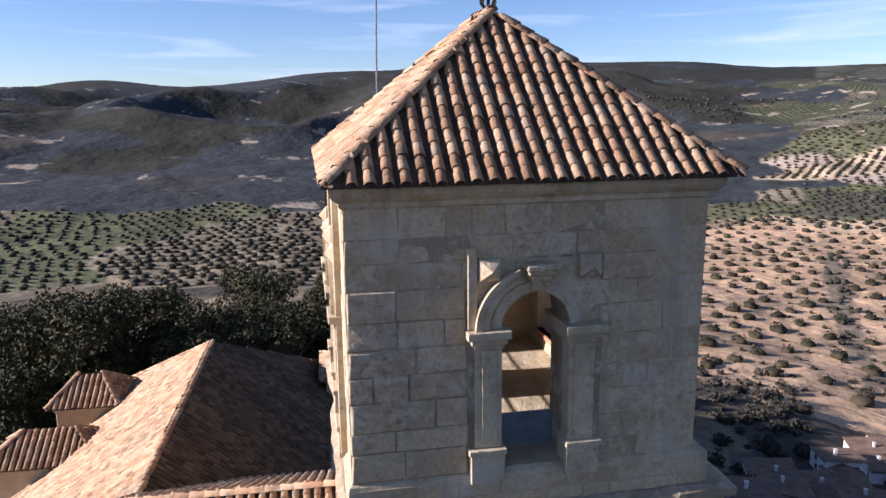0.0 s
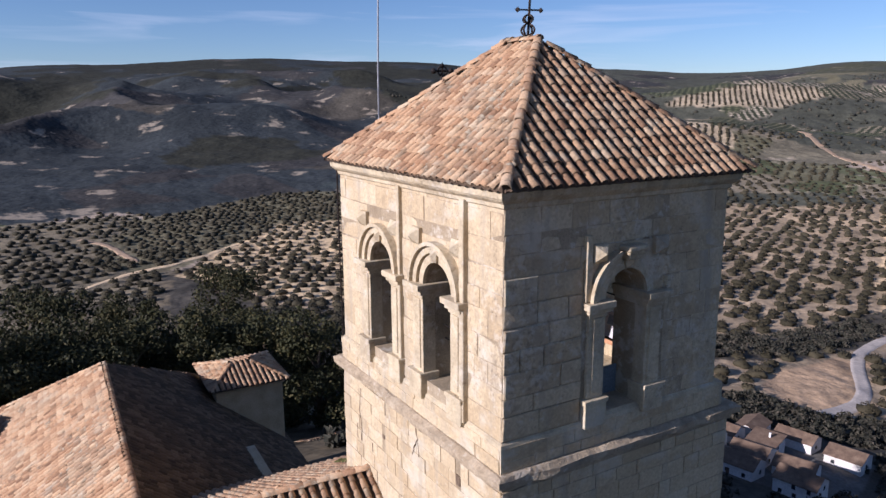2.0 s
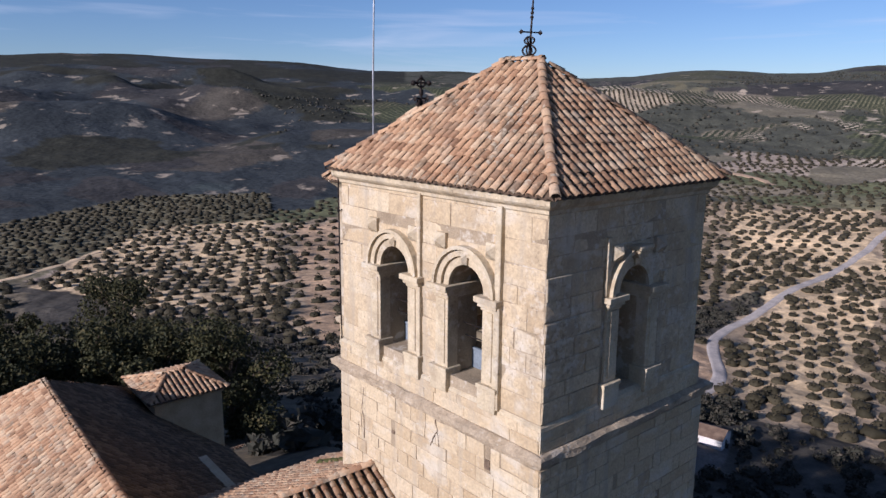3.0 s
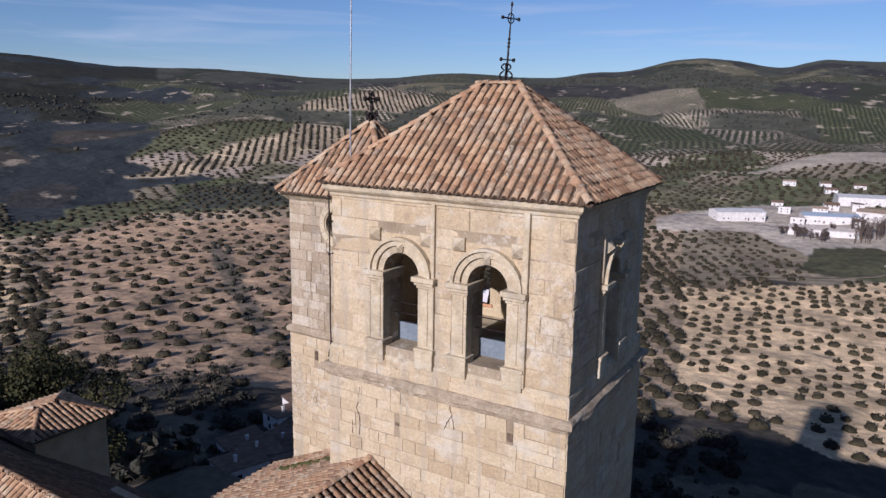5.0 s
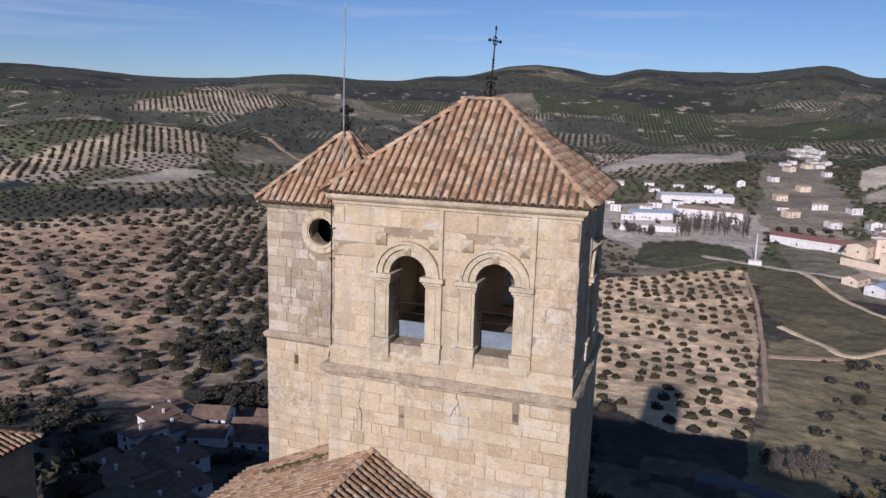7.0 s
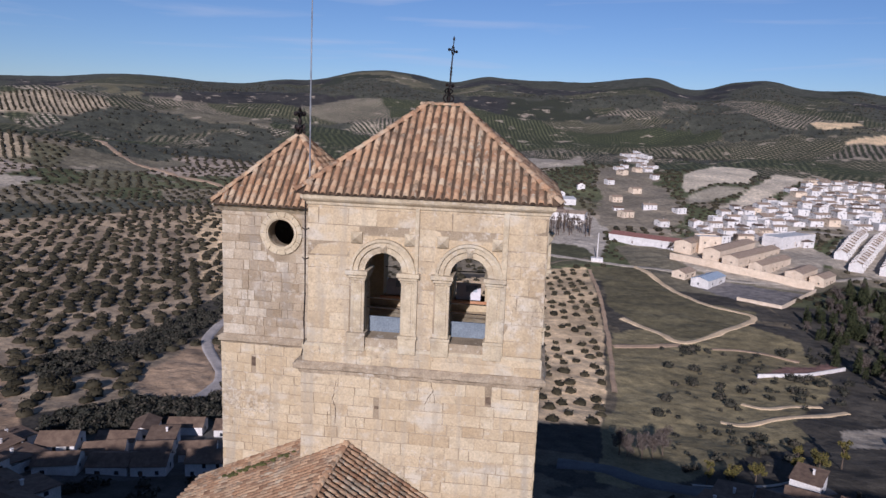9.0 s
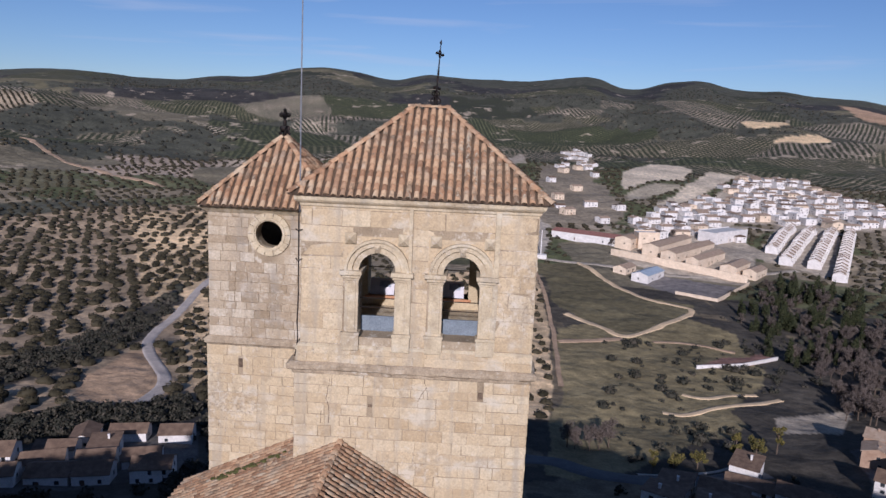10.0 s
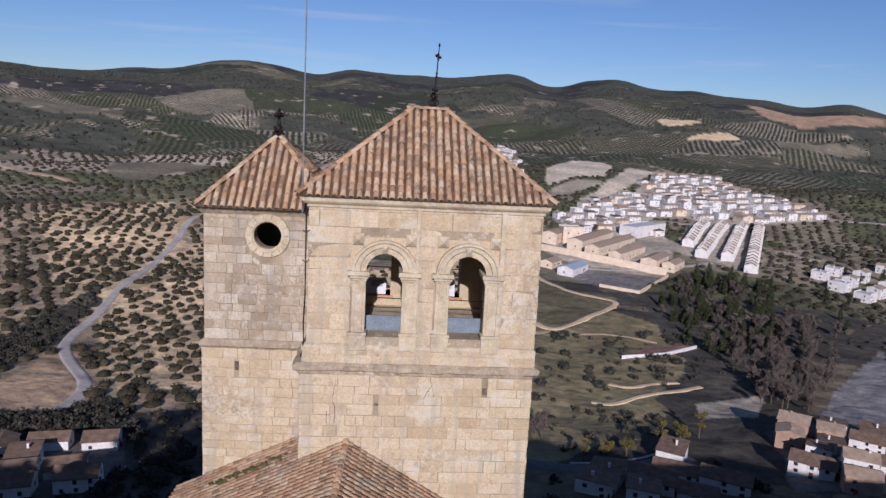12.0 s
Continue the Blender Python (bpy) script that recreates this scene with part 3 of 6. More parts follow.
# put-log holes, tie bars, parapet panels and the wooden beam in the openings
# solid dark blocks; the shade inside the holes is only their colour
for x, y, z, w, h in ((SX0, -1.91, -0.89, 0.16, 0.22), (SX0, 1.50, -1.40, 0.13, 0.09)):
    bm = bmesh.new()
    box(bm, (x - 0.02, y - w / 2, z - h / 2), (x + 0.03, y + w / 2, z + h / 2))
    tpart("putlog_hole", bm, dark_gap)
for c, w, s, h in twin:
    for z, d in ((1.93, 0.45), (1.62, 0.5)):
        bm = bmesh.new()
        tube(bm, [sunny(c - w - 0.05, z, d), sunny(c + w + 0.05, z + 0.01, d)], 0.017)
        tpart("tie_bar", bm, wrought)
    bm = bmesh.new()
    box(bm, (X0 + 0.72, c - w - 0.0, 0.80), (X0 + 0.76, c + w, 1.24), 0.006)
    box(bm, (X0 + 0.70, c - w - 0.0, 1.24), (X0 + 0.78, c + w, 1.29), 0.006)
    tpart("parapet_panel", bm, grey_panel, "grey sheet-metal parapet panel in the opening")
bm = bmesh.new()
box(bm, (-0.545 - 0.56, Y0 + 0.70, 0.45), (-0.545 + 0.56, Y0 + 0.74, 1.15), 0.006)
tpart("parapet_panel", bm, grey_panel)
for y, w, s, h in back_twin:
    bm = bmesh.new()
    box(bm, (X1 - THICK - 0.05, y - w - 0.1, s - 0.10), (X1 + 0.04, y + w + 0.1, s), 0.01)
    tpart("sill", bm, terracotta, "terracotta sill of the far opening")
    bm = bmesh.new()
    tube(bm, [(X1 - 0.5, y - w - 0.05, 1.95), (X1 - 0.5, y + w + 0.05, 1.95)], 0.02)
    tpart("tie_bar", bm, wrought)
    # a small picture board that leans on the far sill
    board = tagged(new("information_board"), "small white picture board leaning on the belfry sill", "board")
    board.matrix_basis = SKEW @ pose(X1 - THICK + 0.12, y + 0.05, s, 0, 0, 0)
    bm = bmesh.new()
    q = [bm.verts.new(p) for p in ((0, -.45, 0), (0, .45, 0), (.22, .45, .58), (.22, -.45, .58))]
    r = [bm.verts.new(v.co + Vector((.03, 0, 0))) for v in q]
    bm.faces.new(q), bm.faces.new(r[::-1])
    for i in range(4):
        bm.faces.new((q[i], r[i], r[(i + 1) % 4], q[(i + 1) % 4]))
    part("panel", bm, board_white, board)
    bm = bmesh.new()
    q = [bm.verts.new(p) for p in ((.10, -.32, .28), (.10, .10, .28), (.185, .10, .50), (.185, -.32, .50))]
    bm.faces.new([bm.verts.new(v.co + Vector((-0.006, 0, 0))) for v in q])
    bmesh.ops.delete(bm, geom=q, context="VERTS")
    part("picture", bm, board_picture, board, "grey-blue printed picture")

# ---- tower roof ----
E1, E2, E3, E4 = Vector((EX0, EY0, EZ)), Vector((EX1, EY0, EZ)), Vector((EX1, EY1, EZ)), Vector((EX0, EY1, EZ))
P, Q = Vector((RX, RY0, RZ)), Vector((RX, RY1, RZ))
slopes = [(E4, E1, P, Q), (E1, E2, P, P), (E2, E3, Q, P), (E3, E4, Q, Q)]
bm = bmesh.new()
lift = Vector((0, 0, -0.05))
inset = [v + Vector((0.07 if v.x < 0 else -0.07, 0.07 if v.y < 0 else -0.07, 0.02)) for v in (E1, E2, E3, E4)]
low = [bm.verts.new(v + lift + Vector((0, 0, -0.03))) for v in inset]
top = [bm.verts.new(v + lift) for v in inset]
rp, rq = bm.verts.new(P + lift), bm.verts.new(Q + lift)
bm.faces.new(low[::-1])
for i in range(4):
    bm.faces.new((low[i], low[(i + 1) % 4], top[(i + 1) % 4], top[i]))
bm.faces.new((top[0], top[1], rp)), bm.faces.new((top[1], top[2], rq, rp)), bm.faces.new((top[2], top[3], rq)), bm.faces.new((top[3], top[0], rp, rq))
roof = tpart("roof", bm, channel_shade_clay, "hipped roof of curved clay tiles in pink, tan and brown")
cover = [tile_mesh(clay, 0.36, r, r * 0.82) for r in (0.086, 0.091, 0.082)]
cover_rest = [tile_mesh(clay_rest, 0.36, r, r * 0.82, 5) for r in (0.086, 0.091, 0.082)]
hip_tile = tile_mesh(clay, 0.42, 0.108, 0.092, 7)


def tiled(parent, facet, pitch=0.245, step=0.27, single=lambda i, j: False, trim=0.03, name="tile_field", mess=1.0, mat=None):
    """Cover tiles on a slope: those picked by single() as objects, the rest in one mesh."""
    verts, faces = [], []
    for m, i, j in tile_slots(facet, pitch, step, trim):
        m = m @ pose(rng.uniform(-.006, .006) * mess, rng.uniform(-.02, .015) * mess, rng.uniform(-0.004, .01), rng.uniform(-.5, 1.5), rng.uniform(-3, 3) * mess, rng.uniform(-1.5, 1.5) * mess)
        if single(i, j):
            ob = new("tile", rng.choice(cover))
            ob.parent, ob.matrix_basis = parent, m
        else:
            me = rng.choice(cover_rest)
            n = len(verts)
            verts += [m @ v.co for v in me.vertices]
            faces += [[n + k for k in p.vertices] for p in me.polygons]
    if verts:
        ob = new(name, mesh_from(name, verts, faces, mat or clay_rest, smooth=True))
        ob.parent = parent
        tagged(ob, kind="stuff")


for k, f in enumerate(slopes):
    roof_channels("tile_bed", roof, f, 0.245, channel_shade_clay)
    tiled(roof, f, single=(lambda i, j: j < 7) if k == 0 else (lambda i, j: j < 7) if k == 1 else (lambda i, j: False))
for a, b in ((E1, P), (E2, P), (E3, Q), (E4, Q), (P + Vector((0, -0.1, 0)), Q + Vector((0, .1, 0)))):
    hip_run(roof, a + Vector((0, 0, 0.015)), b + Vector((0, 0, 0.03)), hip_tile, 0.33, rng)


def iron_cross(base, high, arm, lean=(0, 0), name="iron_cross", label="", stout=1.0):
    """A wrought-iron roof cross: scrolled foot, shaft with knops, a low bar, arms through a ring with round ends."""
    ob = tagged(new(name), label, "cross")
    ob.location = base
    tip = Vector((lean[0], lean[1], high))
    way = Vector((0.98, -0.20, 0.0))
    ball = lambda bm, p, r: bmesh.ops.create_icosphere(bm, subdivisions=2, radius=r * stout, matrix=Matrix.Translation(p))
    bm = bmesh.new()
    tube(bm, [(0, 0, -0.1), tip * 0.5, tip], [0.034 * stout, 0.026 * stout, 0.014 * stout])
    for f in (0.45, 0.50, 0.55):
        ball(bm, tip * f, 0.042)
    part("shaft", bm, wrought, ob)
    for a in range(4):
        bm = bmesh.new()
        pts = []
        for k in range(14):
            r = 0.04 + 0.13 * abs(math.sin(math.pi * min(k / 8.0, 1.0))) + 0.09 * math.sin(math.pi * max(0, k - 8) / 5.0)
            pts.append((r * math.cos(a * math.pi / 2 + 0.4), r * math.sin(a * math.pi / 2 + 0.4), high * 0.23 * k / 13))
        tube(bm, pts, 0.024 * stout, 5)
        part("scroll", bm, wrought, ob)
    bm = bmesh.new()
    c = tip * 0.28
    tube(bm, [c - way * arm * 0.75, c + way * arm * 0.75], 0.018 * stout)
    for q in (-1, 1):
        tube(bm, [c + way * q * arm * 0.62, c + way * q * arm * 0.80, c + way * q * arm * 0.98], [0.012, 0.06 * stout, 0.006], 8)
    part("low_bar", bm, wrought, ob)
    bm = bmesh.new()
    c = tip * 0.82
    tube(bm, [c - way * arm, c + way * arm], 0.018 * stout)
    for p in (c - way * arm, c + way * arm):
        ball(bm, p, 0.05)
    tube(bm, [tip - Vector((0, 0, 0.08)), tip, tip + Vector((0, 0, 0.09))], [0.012, 0.04 * stout, 0.006], 8)
    for k in range(10):
        a0, a1 = k * math.pi / 5, (k + 1) * math.pi / 5
        tube(bm, [c + way * 0.13 * math.cos(a) + Vector((0, 0, 0.13 * math.sin(a))) for a in (a0, (a0 + a1) / 2, a1)], 0.016 * stout, 5)
    part("cross_arm", bm, wrought, ob)
    return ob


iron_cross((-0.45, 0.08, RZ + 0.1), 2.0, 0.34, (0.03, -0.10), label="black wrought-iron cross with scrolled foot on the roof ridge")

# ---- the stair turret ----
TX0, TX1, TY0, TY1 = -1.40, 1.95, 3.60, 7.42
turret = tagged(new("stair_turret"), "stair turret of pale stone with round window and tiled roof", "turret")
turret.location = (0, 0, GROUND)


def uprt(name, bm, mat, label="", smooth=False, parent=None):
    ob = part(name, bm, mat, turret if parent is None else parent, label, smooth)
    if parent is None:
        ob.matrix_basis = off
    return ob


ocx, ocz, ocr = 5.33, 3.48, 0.47
face_t = lambda u, z, d: (TX0 + d, u, z)
bm = bmesh.new()
n = 24
ring = [(ocx + ocr * math.cos(2 * math.pi * k / n), ocz + ocr * math.sin(2 * math.pi * k / n)) for k in range(n)]
sq = []
for u, z in ring:
    f = 0.62 / max(abs(u - ocx), abs(z - ocz), 1e-6)
    sq.append((ocx + (u - ocx) * f, ocz + (z - ocz) * f))
for k in range(n):
    j = (k + 1) % n
    bm.faces.new([bm.verts.new(face_t(*p, 0)) for p in (ring[k], ring[j], sq[j], sq[k])])
    bm.faces.new([bm.verts.new(p) for p in (face_t(*ring[k], 0), face_t(*ring[j], 0), face_t(*ring[j], 0.55), face_t(*ring[k], 0.55))])
for a, b, c0, d0 in ((TY0, ocx - .62, -0.3, 4.3), (ocx + .62, TY1, -0.3, 4.3), (ocx - .62, ocx + .62, -0.3, ocz - .62), (ocx - .62, ocx + .62, ocz + .62, 4.3)):
    bm.faces.new([bm.verts.new(face_t(u, z, 0)) for u, z in ((a, c0), (b, c0), (b, d0), (a, d0))])
box(bm, (TX0 + 0.55, TY0, -0.3), (TX1, TY1, 4.3))
bm.faces.ensure_lookup_table()
for f in [f for f in bm.faces if all(abs(v.co.x - TX0 - 0.55) < 1e-4 for v in f.verts)]:
    bm.faces.remove(f)
box(bm, (TX0, TY0 - 0.02, 4.28), (TX1, TY1, 4.31))
bm.faces.new([bm.verts.new(p) for p in ((TX0, TY1, -.3), (TX0 + .56, TY1, -.3), (TX0 + .56, TY1, 4.3), (TX0, TY1, 4.3))])
upper = uprt("wall", bm, mortar, "upper turret wall of worn rubble blocks")
lay_stones(upper, courses(rng, TY0, TY1, -0.12, 4.15, 0.30, 0.46, [(ocx - .7, ocx + .7, ocz - .5, ocz + .5), (ocx - .5, ocx + .5, ocz - .72, ocz + .72)]), rubble_stones, lambda u, z: pose(TX0, u, z, 0, 0, -90), 0.014, rng)
for k in range(14):
    bm = bmesh.new()
    arch_band(bm, ocx, ocz, ocr - 0.02, ocr + 0.25, face_t, 0.1, -0.075 - 0.012 * rng.random(), 2 * math.pi * k / 14 + 0.012, 2 * math.pi * (k + 1) / 14 - 0.012, 3)
    uprt("ring_stone", bm, carved)
bm = bmesh.new()
arch_band(bm, ocx, ocz, ocr + 0.02, ocr + 0.08, face_t, 0.0, -0.12, 0, 2 * math.pi, 28)
uprt("oculus_ring", bm, carved)
bm = bmesh.new()
box(bm, (TX0, TY0 + 0.02, GROUND), (TX1, TY1 + 0.1, -0.3), 0.02)
lower = uprt("shaft", bm, mortar, "lower turret shaft of squared blocks")
lay_stones(lower, courses(rng, SY1 + 0.02, TY1 + 0.1, -6.5, -0.42, 0.335, 0.58, [(6.27, 6.41, -1.2, -0.88)]), rough_stones, lambda u, z: pose(TX0, u, z, 0, 0, -90), 0.016, rng)
# no opening here: a dark slab coloured as the slit's shade
bm = bmesh.new()
box(bm, (TX0 - 0.02, 6.27, -1.2), (TX0 + 0.03, 6.41, -0.88))
uprt("slit_window", bm, dark_gap)
bm = bmesh.new()
sweep_rect(bm, TX0, TX1, TY0 + 0.25, TY1, [(0.02, -0.44), (0.06, -0.38), (0.13, -0.33), (0.15, -0.20), (0.04, -0.12), (-0.1, -0.12)])
roughen(bm, 0.025, 2.4, 10)
uprt("string_course", bm, ledge_stone)
bm = bmesh.new()
sweep_rect(bm, TX0, TX1, TY0 + 0.2, TY1, [(0.01, 4.12), (0.06, 4.16), (0.16, 4.25), (0.24, 4.32), (0.25, 4.375), (-0.1, 4.38)])
roughen(bm, 0.008, 2.0, 5)
uprt("cornice", bm, carved)
TZ, TA = 4.44, Vector((0.30, 5.33, 6.67))
a1, a2, a3, a4 = Vector((-1.86, 3.10, TZ)), Vector((2.3, 3.10, TZ)), Vector((2.3, 7.56, TZ)), Vector((-1.86, 7.56, TZ))
bm = bmesh.new()
d = Vector((0, 0, -0.06))
shrink = [v + Vector((0.12 if v.x < 0 else -0.12, 0.12 if v.y < 5 else -0.12, 0.04)) for v in (a1, a2, a3, a4)]
lo = [bm.verts.new(v + 1.6 * d) for v in shrink]
hi = [bm.verts.new(v + d) for v in shrink]
ap = bm.verts.new(TA + d)
bm.faces.new(lo[::-1])
for i in range(4):
    bm.faces.new((lo[i], lo[(i + 1) % 4], hi[(i + 1) % 4], hi[i]))
    bm.faces.new((hi[i], hi[(i + 1) % 4], ap))
troof = uprt("roof", bm, channel_shade_clay, "small pyramid roof of curved clay tiles")
for k, f in enumerate(((a4, a1, TA, TA), (a1, a2, TA, TA), (a2, a3, TA, TA), (a3, a4, TA, TA))):
    roof_channels("tile_bed", troof, f, 0.25, channel_shade_clay)
    tiled(troof, f, 0.25, 0.27, (lambda i, j: True) if k == 0 else (lambda i, j: False))
for a in (a1, a2, a3, a4):
    hip_run(troof, a + Vector((0, 0, .03)), TA + Vector((0, 0, .04)), hip_tile, 0.33, rng)
iron_cross(TA + Vector((0, 0, 0.02)), 0.85, 0.26, label="small black iron cross on the turret roof", stout=1.7)

# lightning rod at the corner between tower and turret
rod = tagged(new("lightning_rod"), "tall thin galvanised lightning rod beside the tower", "lightning rod")
rod.location = (-2.28, 4.08, 4.4)
bm = bmesh.new()
tube(bm, [(0, 0, 0), (0.02, 0.0, 3), (0.10, -0.01, 6.5)], [0.026, 0.024, 0.019], 8)
part("mast", bm, galvanised, rod)
bm = bmesh.new()
tube(bm, [(0.10, -0.01, 6.5), (0.10, -0.01, 6.6), (0.10, -0.01, 6.72), (0.10, -0.01, 7.05)], [0.022, 0.05, 0.03, 0.008], 8)
part("tip", bm, galvanised, rod)
bm = bmesh.new()
tube(bm, [(X0 - 0.06, 3.76, z) for z in (5.0, 4.4, 3.6, 2.8, 2.0)] + [(X0 - 0.03, 3.80, 1.2), (X0 - .03, 3.78, 0.6), (X0 - .05, 3.86, 0.1)], 0.022)
cable = tagged(part("down_conductor", bm, wrought), "dark lightning cable clipped down the corner of the tower", "cable")
cable.matrix_basis = SKEW
for z in (4.0, 3.1):
    bm = bmesh.new()
    tube(bm, [(X0 - 0.02, 3.66, z + .06), (X0 - .1, 3.76, z), (X0 - .02, 3.86, z + .06)], 0.016)
    part("clip", bm, wrought, cable)

# ---- the land ----
HILLS = [(-31 + 2.6 * k, 2.1) for k in range(29)] + [(46 + 5.5 * k, 4.5) for k in range(13)]      # bearing and spread of each swell of the skyline
RISE = [0.77, 0.21, 0.74, 0.68, 1.04, 0.85, 1.49, 1.32, 0.64, 1.55, 1.3, 1.04, 1.13, 1.04, 1.36, 0.71, 1.24, 1.41, 1.26, 0.62, 0.68,
        0.34, 0.3, 0.46, 0.57, 0.46, 0.19, 0.16, -0.01, 0.35, 0.52, 0.35, 0.96, 0.9, 1.07, 1.01, 0.62, 0.66, 0.13, -0.33, 0.4, -0.46]
KNOLLS = [(700, 690, -0.45, 230, 110, 30), (1150, 930, -0.5, 260, 150, 38)]
LATTICE = np.random.RandomState(4).rand(256, 256)


def smooth_noise(x, y):
    """Smooth value noise between 0 and 1, for arrays."""
    xi, yi = np.floor(x).astype(int), np.floor(y).astype(int)
    fx, fy = x - xi, y - yi
    fx, fy = fx * fx * (3 - 2 * fx), fy * fy * (3 - 2 * fy)
    g = lambda a, b: LATTICE[a % 256, b % 256]
    return (g(xi, yi) * (1 - fx) + g(xi + 1, yi) * fx) * (1 - fy) + (g(xi, yi + 1) * (1 - fx) + g(xi + 1, yi + 1) * fx) * fy


def fractal(x, y, octaves=4):
    total, amp = 0.0, 0.5
    for k in range(octaves):
        total = total + amp * smooth_noise(x * 2 ** k + 17.3 * k, y * 2 ** k + 5.1 * k)
        amp *= 0.5
    return total


def step(a, b, v):
    t = np.clip((v - a) / (b - a), 0, 1)
    return t * t * (3 - 2 * t)


def land(x, y):
    """Height of the ground: castle rock, valley, and the hills up to the skyline."""
    x, y = np.asarray(x, float), np.asarray(y, float)
    r = np.hypot(x + 13, y - np.clip(y, -125, 112))       # the rock is a long back under the church
    az = np.degrees(np.arctan2(y, x))
    rr = r * (1 + 0.16 * (fractal(x / 70 + 3, y / 70) - 0.5) * step(20, 60, r))
    base = np.interp(rr, [0, 21, 29, 60, 100, 145, 205, 300, 450, 650, 900, 1300, 1900, 2500], [-14, -14.5, -25, -49, -67, -77, -84, -89, -87, -72, -56, -40, -18, 0])
    fall = np.interp(y, [-130, -60, -15, 24, 50, 62, 85, 115], [6, 5, 0, 0, 9, 11, 10, 16])     # the back sinks towards both ends
    base = base - fall * (1 - step(25, 120, rr))
    crest = 1.6 + 0.0 * az
    for (a, w), h in zip(HILLS, RISE):
        crest = crest + h * np.exp(-((az - a) / w) ** 2)
    crest = crest + 0.12 * (fractal(az / 2.2 + 31, r * 0 + 0.5, 3) - 0.44)
    crest = 7 + 3700 * np.tan(np.radians(crest))
    t = step(1500, 3700, r)
    z = base * (1 - t) + crest * t - 130 * step(3700, 4900, r)
    rough = fractal(x / 420 + 9, y / 420 + 2, 5) - 0.47
    ridge = 0.5 - np.abs(fractal(x / 900 + 1, y / 900 + 7, 4) - 0.47) * 4
    z = z + rough * 62 * step(420, 1300, r) * (1 - 0.85 * step(1900, 2900, r)) + ridge * 62 * step(800, 1700, r) * (1 - step(1900, 2900, r))
    spur = 0.5 - np.abs(fractal(x / 560 + 3, y / 760 + 21, 3) - 0.47) * 5
    z = z + spur * 95 * step(52, 72, az) * step(650, 1150, r) * (1 - step(1900, 2900, r))
    z = z + (fractal(x / 45, y / 45, 4) - 0.47) * 5 * step(50, 160, r)
    for cx, cy, turn, long, wide, high in KNOLLS:         # round hills in the middle distance
        c, q = math.cos(turn), math.sin(turn)
        u, v = (x - cx) * c + (y - cy) * q, (y - cy) * c - (x - cx) * q
        z = z + high * np.exp(-(u / long) ** 2 - (v / wide) ** 2)
    return z

# ---- the plan: corners of fields, tracks and quarters, in metres from the tower ----
BRIGHT_GROVE = [(371, 85), (402, 40), (450, -10), (455, -32), (382, -34), (291, -33), (208, -25), (189, -25), (184, -4), (216, 45)]
LEFT_GROVE = [(243, 475), (319, 474), (411, 380), (137, 133), (104, 145), (111, 239)]
ROAD_GROVE = [(286, 138), (345, 144), (454, 154), (486, 150), (207, 69), (203, 102)]
FAR_GROVE = [(518, 288), (608, 206), (438, 141), (335, 135), (288, 151)]
STRIP_GROVE = [(43, 410), (73, 438), (144, 530), (229, 501), (114, 253), (97, 287), (71, 327)]
UPPER_GROVE = [(1, 456), (43, 589), (182, 655), (282, 612), (233, 509), (148, 526), (65, 432), (25, 414)]
WEST_GROVE = [(-152, 438), (-148, 487), (-104, 580), (-22, 611), (60, 614), (30, 328), (-51, 362), (-108, 376)]
DENSE_GROVE = [(531, 127), (580, 52), (517, 4), (454, 8), (424, 43), (379, 88)]
GULLY = [(294, 379), (304, 369), (202, 227), (153, 165), (149, 168), (208, 255)]
THICKET = [(208, 181), (237, 167), (291, 164), (346, 164), (314, 147), (257, 141), (217, 143), (175, 156)]
SCRUB_LOW = [(142, 130), (163, 125), (179, 102), (195, 94), (164, 81), (148, 102), (130, 121)]
ROAD_WIND = [(553, 174), (522, 174), (486, 167), (421, 159), (372, 155), (335, 151), (298, 144), (272, 142), (252, 137), (231, 125), (214, 112), (201, 105), (189, 104), (177, 103)]
BARE = [(179, 124), (203, 135), (229, 139), (236, 126), (200, 106), (171, 107)]
TRACK_UP = [(901, 624), (818, 543), (778, 472), (705, 384), (674, 326)]
PALE_STRIP_A = [(806, -150), (932, -172), (1134, -251), (1083, -286), (1014, -286), (894, -239), (869, -196), (798, -154)]
PALE_STRIP_B = [(851, -234), (1020, -309), (1015, -355), (831, -259), (716, -184), (713, -164)]
TAN_A = [(1946, -644), (2002, -726), (1942, -775), (1845, -709), (1846, -650)]
TAN_B = [(1690, -652), (1761, -771), (1694, -772), (1492, -645), (1538, -589)]
BALD_RIGHT = [(2640, -1204), (2238, -1278), (2505, -1650), (2031, -1345), (1930, -1078), (2080, -1023)]
MEADOW = [(462, -35), (462, -63), (384, -91), (372, -118), (340, -103), (312, -75), (320, -58), (352, -41)]
FOOTPATH = [(466, -64), (425, -76), (383, -91), (370, -104), (365, -119), (329, -93), (311, -76), (305, -67), (326, -57), (341, -44)]
FOOTPATH_B = [(292, -36), (297, -51), (304, -67)]
COURT = [(429, -93), (444, -117), (427, -160), (392, -136), (400, -114)]
TERRACE = [(282, -106), (292, -126), (285, -131), (268, -109), (263, -90)]
CAR_PARK = [(257, -185), (293, -225), (187, -154), (192, -134), (233, -163)]
PLAZA = [(206, -101), (223, -131), (194, -117), (190, -96)]
SCARP = [(207, -63), (206, -71), (215, -83), (220, -96), (229, -110)]
SCARP_B = [(228, -75), (223, -82), (231, -92), (233, -103)]
FOOTPATH_C = [(300, -80), (302, -92), (300, -101), (293, -115)]
BANK = [(314, -38), (353, -96), (318, -124), (262, -115), (210, -88), (196, -89), (175, -66), (153, -45), (142, -28), (144, -21)]
KERB = [(149, -43), (150, -52), (153, -61), (158, -71), (161, -77)]
